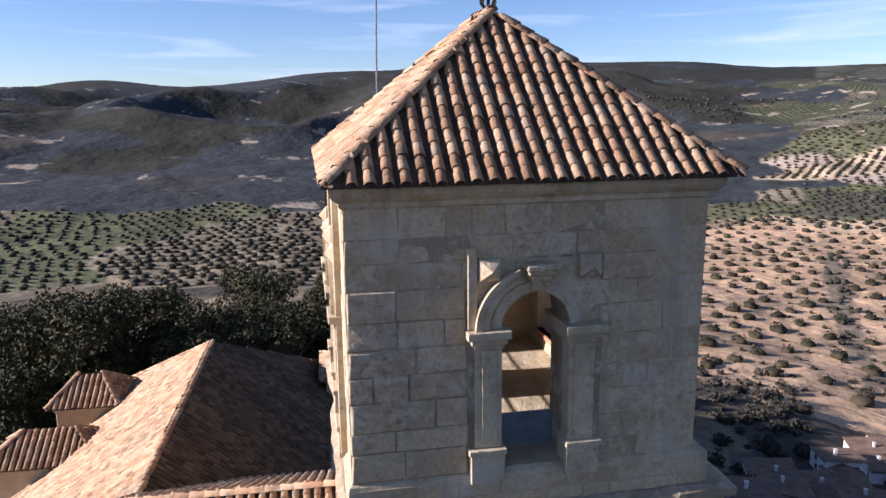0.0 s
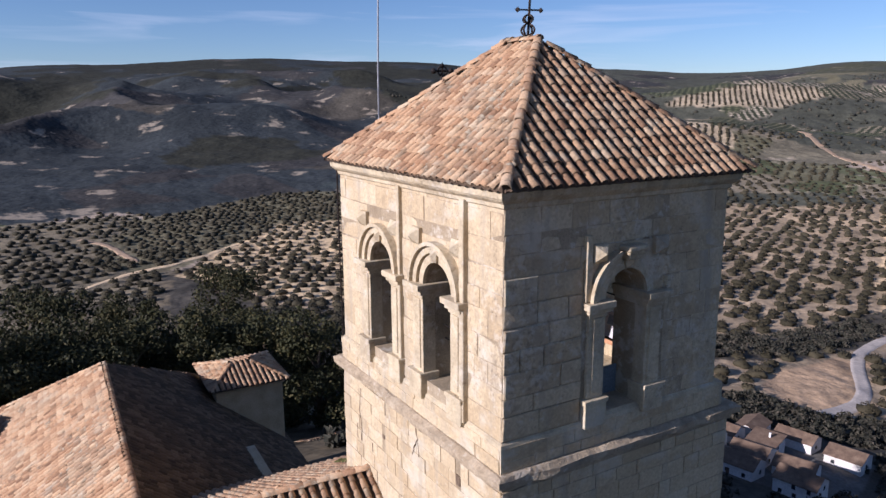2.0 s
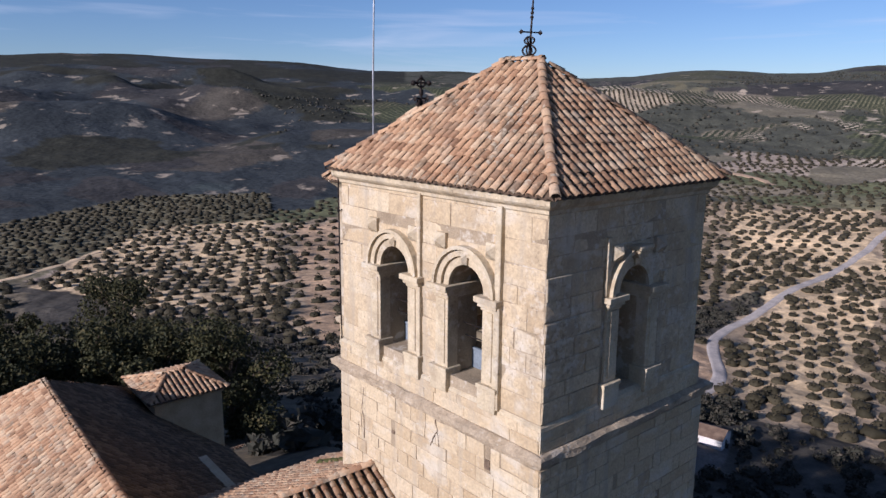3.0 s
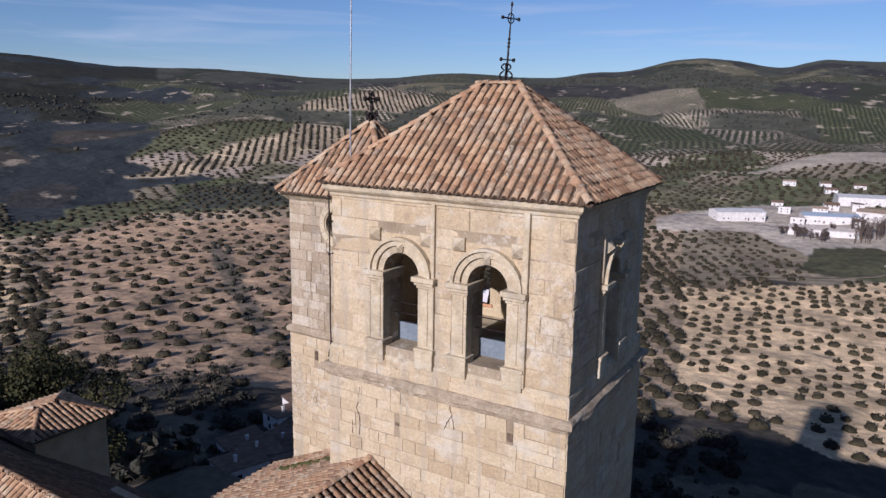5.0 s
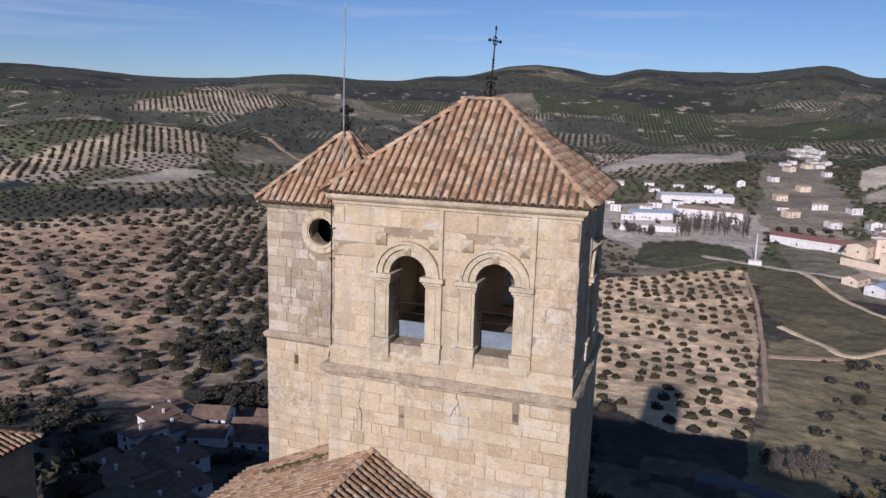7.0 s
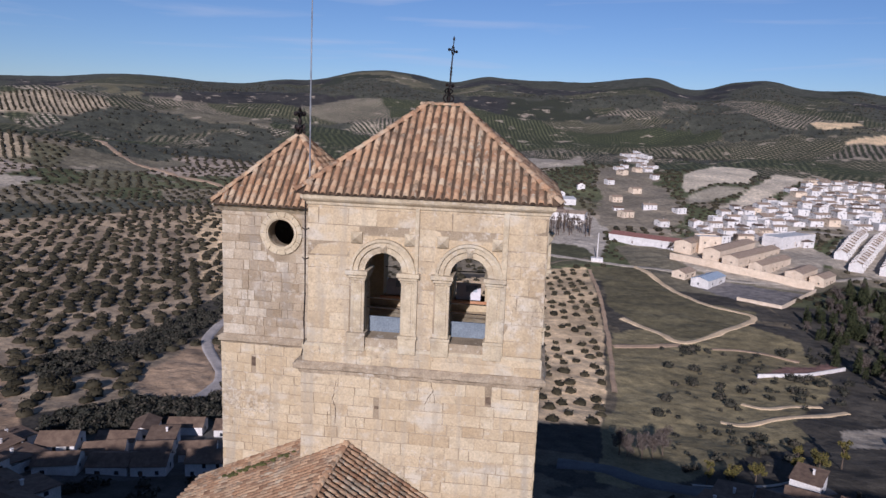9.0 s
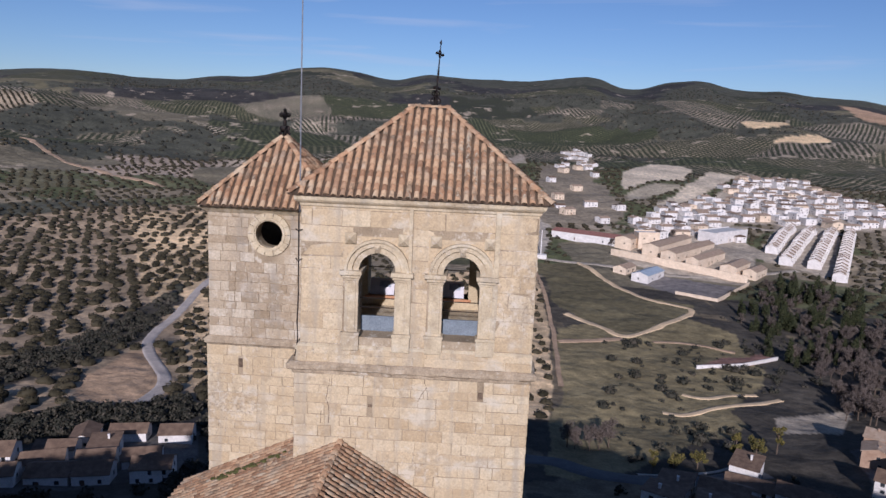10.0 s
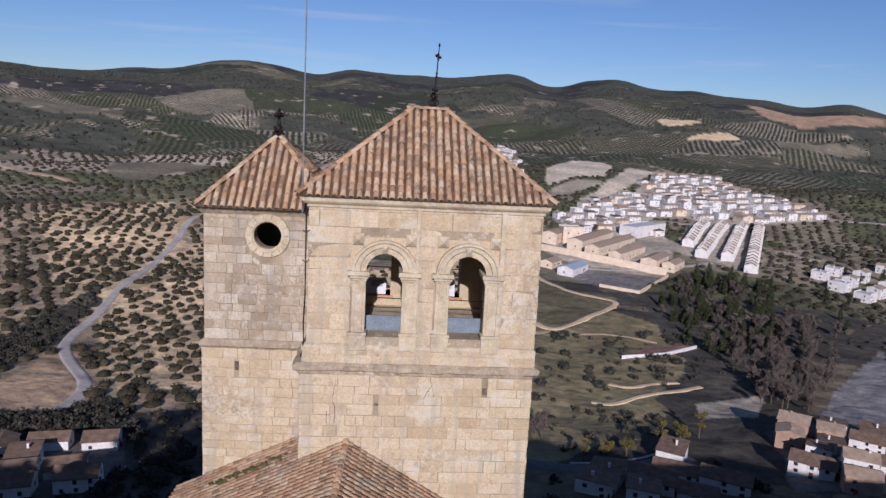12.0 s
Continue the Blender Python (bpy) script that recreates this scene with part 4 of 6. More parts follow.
PALE_STRIP_C = [(788, -152), (850, -196), (839, -226), (774, -177), (719, -143)]
ROAD_LOW = [(154, -10), (153, -23), (147, -29), (144, -40), (146, -58), (156, -77)]
WOOD = [(363, -133), (446, -198), (404, -225), (291, -170), (262, -125)]
BARE_WOOD = [(300, -150), (345, -205), (308, -211), (199, -143), (201, -122), (245, -128)]
TOWN = [(682, -182), (796, -252), (994, -354), (978, -384), (880, -392), (782, -402), (691, -416), (652, -400), (622, -332), (631, -282), (643, -256), (625, -202), (654, -175)]
ROWS = [(504, -196), (639, -261), (632, -315), (461, -233), (495, -210)]
FACTORY = [(495, -90), (558, -124), (641, -189), (537, -211), (429, -165), (460, -105)]
TOWN_EDGE = [(611, -120), (726, -194), (615, -213), (553, -204), (558, -124)]
OUTSKIRTS = [(955, -67), (1086, -139), (769, -130), (650, -130), (604, -93), (605, -47)]
HAMLET = [(1279, -118), (1705, -197), (997, -150), (851, -119)]
SHEDS = [(545, 155), (646, 94), (668, -20), (622, -52), (545, -50), (505, -44), (484, -40), (488, 45), (539, 79), (512, 141)]
NEAR_TOWN = [(120, 113), (141, 98), (153, 76), (120, 62), (108, 79), (101, 98)]
TOWN_RIGHT = [(174, -108), (185, -128), (178, -148), (130, -115), (133, -94)]
VILLAS = [(446, -270), (481, -347), (379, -281), (407, -263)]
LOWER_HOUSES = [(76, 101), (93, 107), (117, 123), (121, 118), (82, 83), (8, 21)]
KNOLL = [(413, 642), (474, 652), (544, 658), (590, 669), (648, 666), (735, 700), (765, 672), (746, 602), (707, 577), (640, 598), (547, 594), (459, 610)]
KNOLL_FAR = [(930, 903), (1006, 922), (1085, 894), (1160, 862), (1200, 815), (1171, 770), (1051, 763), (991, 818)]
TRACK_FAR = [(-2, 389), (26, 422), (55, 430), (96, 468)]
TRACK_B = [(4, 534), (22, 509), (30, 443)]
BARE_BAND = [(107, 232), (121, 210), (110, 151), (136, 133), (147, 143), (126, 185)]
DUSTY = [(505, 554), (612, 541), (628, 498), (547, 486)]
POND = [(218, 658), (245, 679), (268, 661), (257, 643)]
DUST_ROAD = [(791, 153), (881, 108), (1135, 30), (1336, -58), (975, -46), (836, 101)]
GREEN = [(512, 36), (526, 2), (512, -32), (482, -38), (464, -35), (450, 8), (451, 36)]

# ---- ground: one sheet to the skyline ----
def inside(poly, x, y):
    hit = np.zeros(x.shape, bool)
    for (xa, ya), (xb, yb) in zip(poly, poly[1:] + poly[:1]):
        if ya != yb:
            hit ^= ((ya > y) != (yb > y)) & (x < (xb - xa) * (y - ya) / (yb - ya) + xa)
    return hit


def off_line(line, x, y):
    best = np.full(x.shape, 1e9)
    for (xa, ya), (xb, yb) in zip(line, line[1:]):
        t = np.clip(((x - xa) * (xb - xa) + (y - ya) * (yb - ya)) / ((xb - xa) ** 2 + (yb - ya) ** 2), 0, 1)
        best = np.minimum(best, np.hypot(x - xa - t * (xb - xa), y - ya - t * (yb - ya)))
    return best


SAND, OCHRE, CLAY, DUSTY_GREY = (0.69, 0.507, 0.307), (0.463, 0.317, 0.201), (0.424, 0.283, 0.183), (0.424, 0.361, 0.284)
BANK_GRASS = (0.25, 0.205, 0.115)
GRASS, DRY_GRASS, SCRUB, DEEP_SCRUB = (0.086, 0.083, 0.050), (0.16, 0.13, 0.09), (0.075, 0.066, 0.054), (0.050, 0.047, 0.045)
GREY_SOIL, OLIVE_SOIL, STUBBLE = (0.26, 0.215, 0.15), (0.16, 0.142, 0.09), (0.62, 0.52, 0.39)

# parcels of the wide country: a seed point each, with soil, tree spacing (0: none) and row angle
prng = np.random.RandomState(8)
NSEED = 420
rad = 430 * (3100 / 430) ** prng.rand(NSEED)
ang = np.radians(-48 + 170 * prng.rand(NSEED))
SEEDS = np.stack([rad * np.cos(ang), rad * np.sin(ang)], 1)
PSOIL = []
# wood colour of the far hills, its blue tint painted in for distance haze
HAZY_WOOD = (0.040, 0.046, 0.049)
for k in range(NSEED):
    a = np.degrees(ang[k])
    u, v = prng.rand(), prng.rand()
    gap = 9 + 2.5 * prng.rand()
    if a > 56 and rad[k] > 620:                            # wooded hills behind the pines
        PSOIL.append((HAZY_WOOD if v < 0.75 else DEEP_SCRUB if v < 0.93 else SCRUB) + (0,))
    elif rad[k] > 2300:
        PSOIL.append((DEEP_SCRUB if v < 0.55 else OLIVE_SOIL) + (0 if u < 0.5 else gap,))
    elif rad[k] > 900 and u < (0.30 if 4 < a < 42 else 0.06):                         # pale striped groves on the slopes
        PSOIL.append(((0.50, 0.41, 0.31) if v < 0.6 else (0.40, 0.33, 0.25)) + (gap,))
    elif u < 0.62:                                          # green ground under the olives
        PSOIL.append(((0.125, 0.128, 0.070) if v < 0.5 else (0.165, 0.150, 0.092) if v < 0.8 else (0.105, 0.112, 0.058)) + (gap,))
    elif u < 0.80:
        PSOIL.append(GREY_SOIL + (gap,))
    elif u < 0.95:
        PSOIL.append((0.40, 0.32, 0.25) + (gap,))
    else:
        PSOIL.append((0.19, 0.165, 0.115) + (0,))
PSOIL = np.array(PSOIL)
PANGLE = np.where(prng.rand(NSEED) < 0.7, ang + math.pi / 2 + 0.5 * prng.randn(NSEED), prng.rand(NSEED) * math.pi)


def parcel(x, y):
    wx = x + 60 * (fractal(x / 160 + 4, y / 160) - 0.47)
    wy = y + 60 * (fractal(x / 160 + 40, y / 160) - 0.47)
    best, idx = np.full(x.shape, 1e12), np.zeros(x.shape, int)
    for k, (sx, sy) in enumerate(SEEDS):
        d = ((wx - sx) ** 2 + (wy - sy) ** 2) / (0.3 + rad[k] / 1500)
        m = d < best
        best[m], idx[m] = d[m], k
    return idx


# named parcels: outline, soil, tree spacing, row angle, how ragged the edge
PARCELS = [
    ([(61, 470), (333, 491), (537, 332), (624, 184), (489, 59), (194, 9), (179, 94), (139, 147), (101, 211), (65, 294)], (0.385, 0.29, 0.195), 8.2, 0.5, 14),
    (WEST_GROVE, (0.21, 0.175, 0.12), 7.4, 0.12, 12), (UPPER_GROVE, OLIVE_SOIL, 7.0, 0.35, 8), (STRIP_GROVE, SAND, 7.5, -0.18, 8), (LEFT_GROVE, OCHRE, 8.0, 1.05, 8), (FAR_GROVE, SAND, 9.0, 0.2, 8),
    (DENSE_GROVE, GREY_SOIL, 7.6, 0.6, 3), (BRIGHT_GROVE, SAND, 6.4, 0.12, 3), (GULLY, (0.20, 0.16, 0.115), 0, 0, 10), (ROAD_GROVE, SAND, 5.6, 0.45, 3), (THICKET, SCRUB, 0, 0, 10), (SCRUB_LOW, DEEP_SCRUB, 0, 0, 8),
    (BARE, OCHRE, 0, 0, 8), (BARE_BAND, OCHRE, 0, 0, 10), (KNOLL, (0.50, 0.39, 0.26), 9.0, 0.72, 6), (KNOLL_FAR, (0.44, 0.35, 0.245), 9.0, 0.74, 6), (DUSTY, DUSTY_GREY, 0, 0, 6), (DUST_ROAD, DUSTY_GREY, 0, 0, 10),
    (PALE_STRIP_A, STUBBLE, 0, 0, 3), (PALE_STRIP_B, STUBBLE, 0, 0, 3), (TAN_A, SAND, 0, 0, 6), (TAN_B, SAND, 0, 0, 6), (BALD_RIGHT, CLAY, 0, 0, 20),
    (SHEDS, (0.43, 0.375, 0.31), 0, 0, 10), (TOWN, DUSTY_GREY, 0, 0, 8), (OUTSKIRTS, (0.25, 0.21, 0.155), 0, 0, 12), (TOWN_EDGE, DUSTY_GREY, 0, 0, 8), (ROWS, DUSTY_GREY, 0, 0, 3), (FACTORY, DUSTY_GREY, 0, 0, 3), (HAMLET, GREY_SOIL, 0, 0, 10), (GREEN, GRASS, 0, 0, 2),
    (BANK, BANK_GRASS, 0, 0, 6), (MEADOW, (0.15, 0.128, 0.075), 0, 0, 4), (PALE_STRIP_C, (0.42, 0.36, 0.27), 0, 0, 3), (COURT, (0.20, 0.18, 0.17), 0, 0, 0.5), (TERRACE, (0.26, 0.15, 0.12), 0, 0, 1), (CAR_PARK, (0.24, 0.22, 0.21), 0, 0, 2), (PLAZA, DUSTY_GREY, 0, 0, 4),
    (NEAR_TOWN, (0.13, 0.12, 0.11), 0, 0, 4), (TOWN_RIGHT, (0.15, 0.14, 0.13), 0, 0, 4), (LOWER_HOUSES, (0.14, 0.12, 0.10), 0, 0, 4), (POND, (0.05, 0.06, 0.06), 0, 0, 2),
]
LANES = [(ROAD_WIND, 2.2, (0.50, 0.43, 0.37)), (TRACK_UP, 4.0, OCHRE), (FOOTPATH, 1.9, SAND), (FOOTPATH_B, 2.2, OCHRE), (SCARP, 1.3, SAND), (SCARP_B, 1.2, SAND), (FOOTPATH_C, 1.4, OCHRE), (ROAD_LOW, 3.2, (0.13, 0.13, 0.13)), (TRACK_FAR, 2.2, SAND), (TRACK_B, 2.4, OCHRE),
         ([(451, -33), (382, -36), (295, -35), (228, -31)], 1.0, OCHRE), ([(483, -7), (457, -90), (444, -123), (454, -166), (478, -216)], 2.5, DUSTY_GREY), ([(614, -166), (622, -289), (662, -402), (618, -480)], 4.0, DUSTY_GREY),
         ([(409, 62), (441, 22), (482, -33)], 1.4, DRY_GRASS)]


def soil(x, y):
    """Base colour of the ground: parcels, tracks and quarters."""
    r = np.hypot(x, y)
    n1, n2 = fractal(x / 60, y / 60, 5), fractal(x / 14 + 50, y / 14, 4)
    col = np.where((n1 > 0.5)[:, None], np.array(DRY_GRASS), np.array(SCRUB)) * (0.75 + 0.55 * n2)[:, None]
    idx = parcel(x, y)
    wide = r > 420
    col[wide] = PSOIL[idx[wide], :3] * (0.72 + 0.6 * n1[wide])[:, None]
    rows = np.zeros((len(x), 4))
    far = (r > 1000) & (PSOIL[idx, 3] > 0)
    rows[far, 0], rows[far, 1], rows[far, 2] = np.cos(PANGLE[idx[far]]), np.sin(PANGLE[idx[far]]), 1.0
    wood = (fractal(x / 230 + 30, y / 230 + 60, 5) > np.interp(r, [600, 1500, 2600, 3600], [0.64, 0.60, 0.48, 0.30])) & (r > 600)
    rows[wood, 2] = 0
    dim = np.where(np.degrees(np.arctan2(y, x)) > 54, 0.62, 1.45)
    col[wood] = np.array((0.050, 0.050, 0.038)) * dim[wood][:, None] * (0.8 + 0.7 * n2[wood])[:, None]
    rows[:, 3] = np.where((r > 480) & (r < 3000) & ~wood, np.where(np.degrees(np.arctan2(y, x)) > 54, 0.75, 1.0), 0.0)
    for poly, c, s, a, rag in PARCELS:
        wx, wy = x + rag * (n1 - 0.47) * 3 + rag * 0.5 * (n2 - .47), y + rag * (fractal(x / 50 + 80, y / 50) - 0.47) * 3
        m = inside(poly, wx, wy)
        rows[m, 2:] = 0
        fade = (0.78 + 0.5 * n1 + 0.25 * (n2 - 0.47))[m][:, None]
        weeds = np.clip((fractal(x[m] / 24 + 20, y[m] / 24 + 3, 4) - 0.52) * 4, 0, 0.4)[:, None] if s else 0.0
        col[m] = np.array(c) * fade * (1 - weeds) + np.array(DRY_GRASS) * weeds
    return col, rows


az = np.radians(np.concatenate([np.arange(-42, 40, 0.2), np.arange(40, 120, 0.3), np.arange(120, 318, 5.0)]))
rings = np.concatenate([[3, 8, 13, 18], np.geomspace(21, 140, 160)[:-1], np.geomspace(140, 620, 210)[:-1], np.geomspace(620, 4900, 190)])
A, R = np.meshgrid(az, rings)
gx, gy = (R * np.cos(A)).ravel() - 8, (R * np.sin(A)).ravel() + 5
gz = land(gx, gy)
na, nr = len(az), len(rings)
ii, jj = np.meshgrid(np.arange(nr - 1), np.arange(na), indexing="ij")
ka, kb = (ii * na + jj).ravel(), (ii * na + (jj + 1) % na).ravel()
quads = np.stack([ka, kb, kb + na, ka + na], 1)
me = bpy.data.meshes.new("ground")
me.vertices.add(len(gx) + 1)
me.vertices.foreach_set("co", np.concatenate([np.stack([gx, gy, gz], 1).ravel(), [-8, 5, GROUND]]))
tri = np.stack([np.full(na, len(gx)), np.arange(na), (np.arange(na) + 1) % na], 1)
me.loops.add(quads.size + tri.size)
me.loops.foreach_set("vertex_index", np.concatenate([quads.ravel(), tri.ravel()]))
me.polygons.add(len(quads) + na)
me.polygons.foreach_set("loop_start", np.concatenate([np.arange(len(quads)) * 4, quads.size + np.arange(na) * 3]))
me.update()
me.shade_smooth()
tint = me.color_attributes.new("soil", "FLOAT_COLOR", "POINT")
rgba = np.ones((len(gx) + 1, 4))
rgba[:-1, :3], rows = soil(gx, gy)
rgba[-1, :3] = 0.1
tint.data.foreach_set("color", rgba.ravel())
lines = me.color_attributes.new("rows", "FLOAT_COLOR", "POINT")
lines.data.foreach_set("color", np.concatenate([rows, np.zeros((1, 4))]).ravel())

earth = bpy.data.materials.new("earth")
earth.use_nodes = True
n, l = earth.node_tree.nodes, earth.node_tree.links
b = n["Principled BSDF"]
b.inputs["Roughness"].default_value, b.inputs["Specular IOR Level"].default_value = 0.95, 0.1
att = n.new("ShaderNodeAttribute")
att.attribute_name = "soil"
gp = n.new("ShaderNodeNewGeometry")
col = att.outputs["Color"]
for sc, lo, hi in ((0.03, 0.80, 1.2), (0.25, 0.72, 1.25), (1.6, 0.8, 1.2)):
    tx, rm, mx = n.new("ShaderNodeTexNoise"), None, n.new("ShaderNodeMix")
    tx.inputs["Scale"].default_value, tx.inputs["Detail"].default_value = sc, 5.0
    rm = ramp(n, [(0.3, (lo, lo, lo)), (0.7, (hi, hi * 0.99, hi * 0.97))])
    mx.data_type, mx.blend_type = "RGBA", "MULTIPLY"
    mx.inputs["Factor"].default_value = 1.0
    l.new(gp.outputs["Position"], tx.inputs["Vector"])
    l.new(tx.outputs["Fac"], rm.inputs["Fac"])
    l.new(col, mx.inputs["A"])
    l.new(rm.outputs["Color"], mx.inputs["B"])
    col = mx.outputs["Result"]
# rows of trees on the far hills, too small there to stand singly
sow = n.new("ShaderNodeAttribute")
sow.attribute_name = "rows"
split, place = n.new("ShaderNodeSeparateXYZ"), n.new("ShaderNodeSeparateXYZ")
l.new(sow.outputs["Vector"], split.inputs[0])
l.new(gp.outputs["Position"], place.inputs[0])


def calc(op, *args):
    m = n.new("ShaderNodeMath")
    m.operation = op
    for k, v in enumerate(args):
        if isinstance(v, (int, float)):
            m.inputs[k].default_value = v
        else:
            l.new(v, m.inputs[k])
    return m.outputs[0]


across = calc("ADD", calc("MULTIPLY", place.outputs[0], split.outputs[0]), calc("MULTIPLY", place.outputs[1], split.outputs[1]))
along = calc("SUBTRACT", calc("MULTIPLY", place.outputs[1], split.outputs[0]), calc("MULTIPLY", place.outputs[0], split.outputs[1]))
wob = n.new("ShaderNodeTexNoise")
wob.inputs["Scale"].default_value, wob.inputs["Detail"].default_value = 0.11, 3.0
l.new(gp.outputs["Position"], wob.inputs["Vector"])
wave = calc("ADD", calc("SINE", calc("MULTIPLY_ADD", wob.outputs["Fac"], 4.5, calc("MULTIPLY", across, 0.60))), calc("MULTIPLY", calc("SINE", calc("MULTIPLY", along, 0.66)), 0.75))
planted = n.new("ShaderNodeMapRange")
planted.inputs["From Min"].default_value, planted.inputs["From Max"].default_value = -0.75, -0.25
l.new(wave, planted.inputs["Value"])
leafy = n.new("ShaderNodeMix")
leafy.data_type = "RGBA"
l.new(calc("MULTIPLY", planted.outputs[0], split.outputs[2]), leafy.inputs["Factor"])
l.new(col, leafy.inputs["A"])
leafy.inputs["B"].default_value = (0.049, 0.053, 0.031, 1)
# bare clearings between the trees of the slopes
patch, bare_soil = n.new("ShaderNodeTexNoise"), n.new("ShaderNodeMix")
patch.inputs["Scale"].default_value, patch.inputs["Detail"].default_value, patch.inputs["Roughness"].default_value = 0.021, 7.0, 0.62
l.new(gp.outputs["Position"], patch.inputs["Vector"])
open_ground = n.new("ShaderNodeMapRange")
open_ground.inputs["From Min"].default_value, open_ground.inputs["From Max"].default_value, open_ground.inputs["To Max"].default_value = 0.60, 0.65, 0.75
l.new(patch.outputs["Fac"], open_ground.inputs["Value"])
bare_soil.data_type = "RGBA"
bare_soil.inputs["B"].default_value = (0.50, 0.40, 0.29, 1)
l.new(calc("MULTIPLY", open_ground.outputs[0], sow.outputs["Alpha"]), bare_soil.inputs["Factor"])
l.new(leafy.outputs["Result"], bare_soil.inputs["A"])
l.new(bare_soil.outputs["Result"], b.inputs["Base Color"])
relief, thick = n.new("ShaderNodeBump"), n.new("ShaderNodeTexNoise")
relief.inputs["Strength"].default_value, relief.inputs["Distance"].default_value = 0.5, 6.0
thick.inputs["Scale"].default_value, thick.inputs["Detail"].default_value = 0.07, 5.0
l.new(gp.outputs["Position"], thick.inputs["Vector"])
l.new(thick.outputs["Fac"], relief.inputs["Height"])
l.new(relief.outputs["Normal"], b.inputs["Normal"])
me.materials.append(earth)
tagged(new("ground", me), "dry winter farmland with tan olive groves, scrub and tracks", "ground", kind="structure")


# ---- tracks, roads and paths ----
def lane(line, half, colour, name, label, seed):
    """A worn ribbon of bare ground or asphalt along a line, following the land."""
    rs = np.random.RandomState(seed)
    pts = np.array(line, float)
    for _ in range(2):                                     # round off the corners
        q = [pts[0]]
        for a, b_ in zip(pts, pts[1:]):
            q += [a * 0.75 + b_ * 0.25, a * 0.25 + b_ * 0.75]
        pts = np.array(q + [pts[-1]])
    run = np.concatenate([[0], np.cumsum(np.hypot(*np.diff(pts, axis=0).T))])
    s = np.linspace(0, run[-1], max(6, int(run[-1] / 2.0)))
    x, y = np.interp(s, run, pts[:, 0]), np.interp(s, run, pts[:, 1])
    dx, dy = np.gradient(x), np.gradient(y)
    k = np.hypot(dx, dy)
    nx, ny = -dy / k, dx / k
    ragged = name != "road"
    verts = []
    for f, lift in ((-1.25, -0.5), (-1.0, 0.16), (-0.5, 0.22), (0.0, 0.22), (0.5, 0.22), (1.0, 0.16), (1.25, -0.5)):
        w = half * f * (1 + (0.35 if ragged else 0.06) * (smooth_noise(s / 6.0 + seed * 7, np.full(len(s), seed + 3.0 * f)) - 0.5) * 2)
        px, py = x + nx * w, y + ny * w
        verts.append(np.stack([px, py, land(px, py) + lift], 1))
    n_ = len(s)
    V = np.concatenate(verts)
    faces = [(r * n_ + i, (r + 1) * n_ + i, (r + 1) * n_ + i + 1, r * n_ + i + 1) for r in range(6) for i in range(n_ - 1)]
    mat = material(name + "_surface", [(0.3, tuple(c * 0.8 for c in colour)), (0.7, tuple(min(0.8, c * 1.15) for c in colour))], 0.25, 2.5, 0.95, 0.4, blotch=tuple(c * 0.75 for c in colour))
    return tagged(new(name, mesh_from(name, V.tolist(), faces, mat, smooth=True)), label, "road" if name == "road" else "track", kind="structure")


for k, (line, w, c) in enumerate(LANES):
    paved = line is ROAD_WIND or line is ROAD_LOW
    lane(line, w, c, "road" if paved else "track", "narrow worn asphalt road" if paved else "pale dirt track through the fields", k)
lane(KERB, 0.5, (0.50, 0.46, 0.40), "pavement", "pale kerb along the lower road", 41)


# ---- olive trees and scrub ----
def foliage(clusters, count, leaf, rs):
    """Small leaf sprays, as bent quads, scattered through round clusters (x, y, z, radius, flatness)."""
    w = np.array([c[3] ** 2 for c in clusters])
    pick = rs.choice(len(clusters), count, p=w / w.sum())
    C = np.array(clusters)[pick]
    d = rs.randn(count, 3)
    d /= np.linalg.norm(d, axis=1)[:, None]
    rr = C[:, 3] * (0.45 + 0.6 * rs.rand(count) ** 0.6)
    P = C[:, :3] + d * rr[:, None] * np.stack([np.ones(count), np.ones(count), C[:, 4]], 1)
    a = np.cross(d + 0.7 * rs.randn(count, 3), rs.randn(count, 3))
    a /= np.linalg.norm(a, axis=1)[:, None]
    b = np.cross(a, d + 0.7 * rs.randn(count, 3))
    b /= np.linalg.norm(b, axis=1)[:, None] + 1e-9
    s = leaf * (0.6 + 0.8 * rs.rand(count))[:, None]
    V = np.stack([P - a * s, P + b * s * 0.55 + d * s * .2, P + a * s, P - b * s * 0.55 + d * s * .2], 1).reshape(-1, 3)
    return V, np.arange(count * 4).reshape(-1, 4)


def ico(subdiv):
    bm = bmesh.new()
    bmesh.ops.create_icosphere(bm, subdivisions=subdiv, radius=1.0)
    v = np.array([p.co[:] for p in bm.verts])
    f = np.array([[q.index for q in p.verts] for p in bm.faces])
    bm.free()
    return v, f


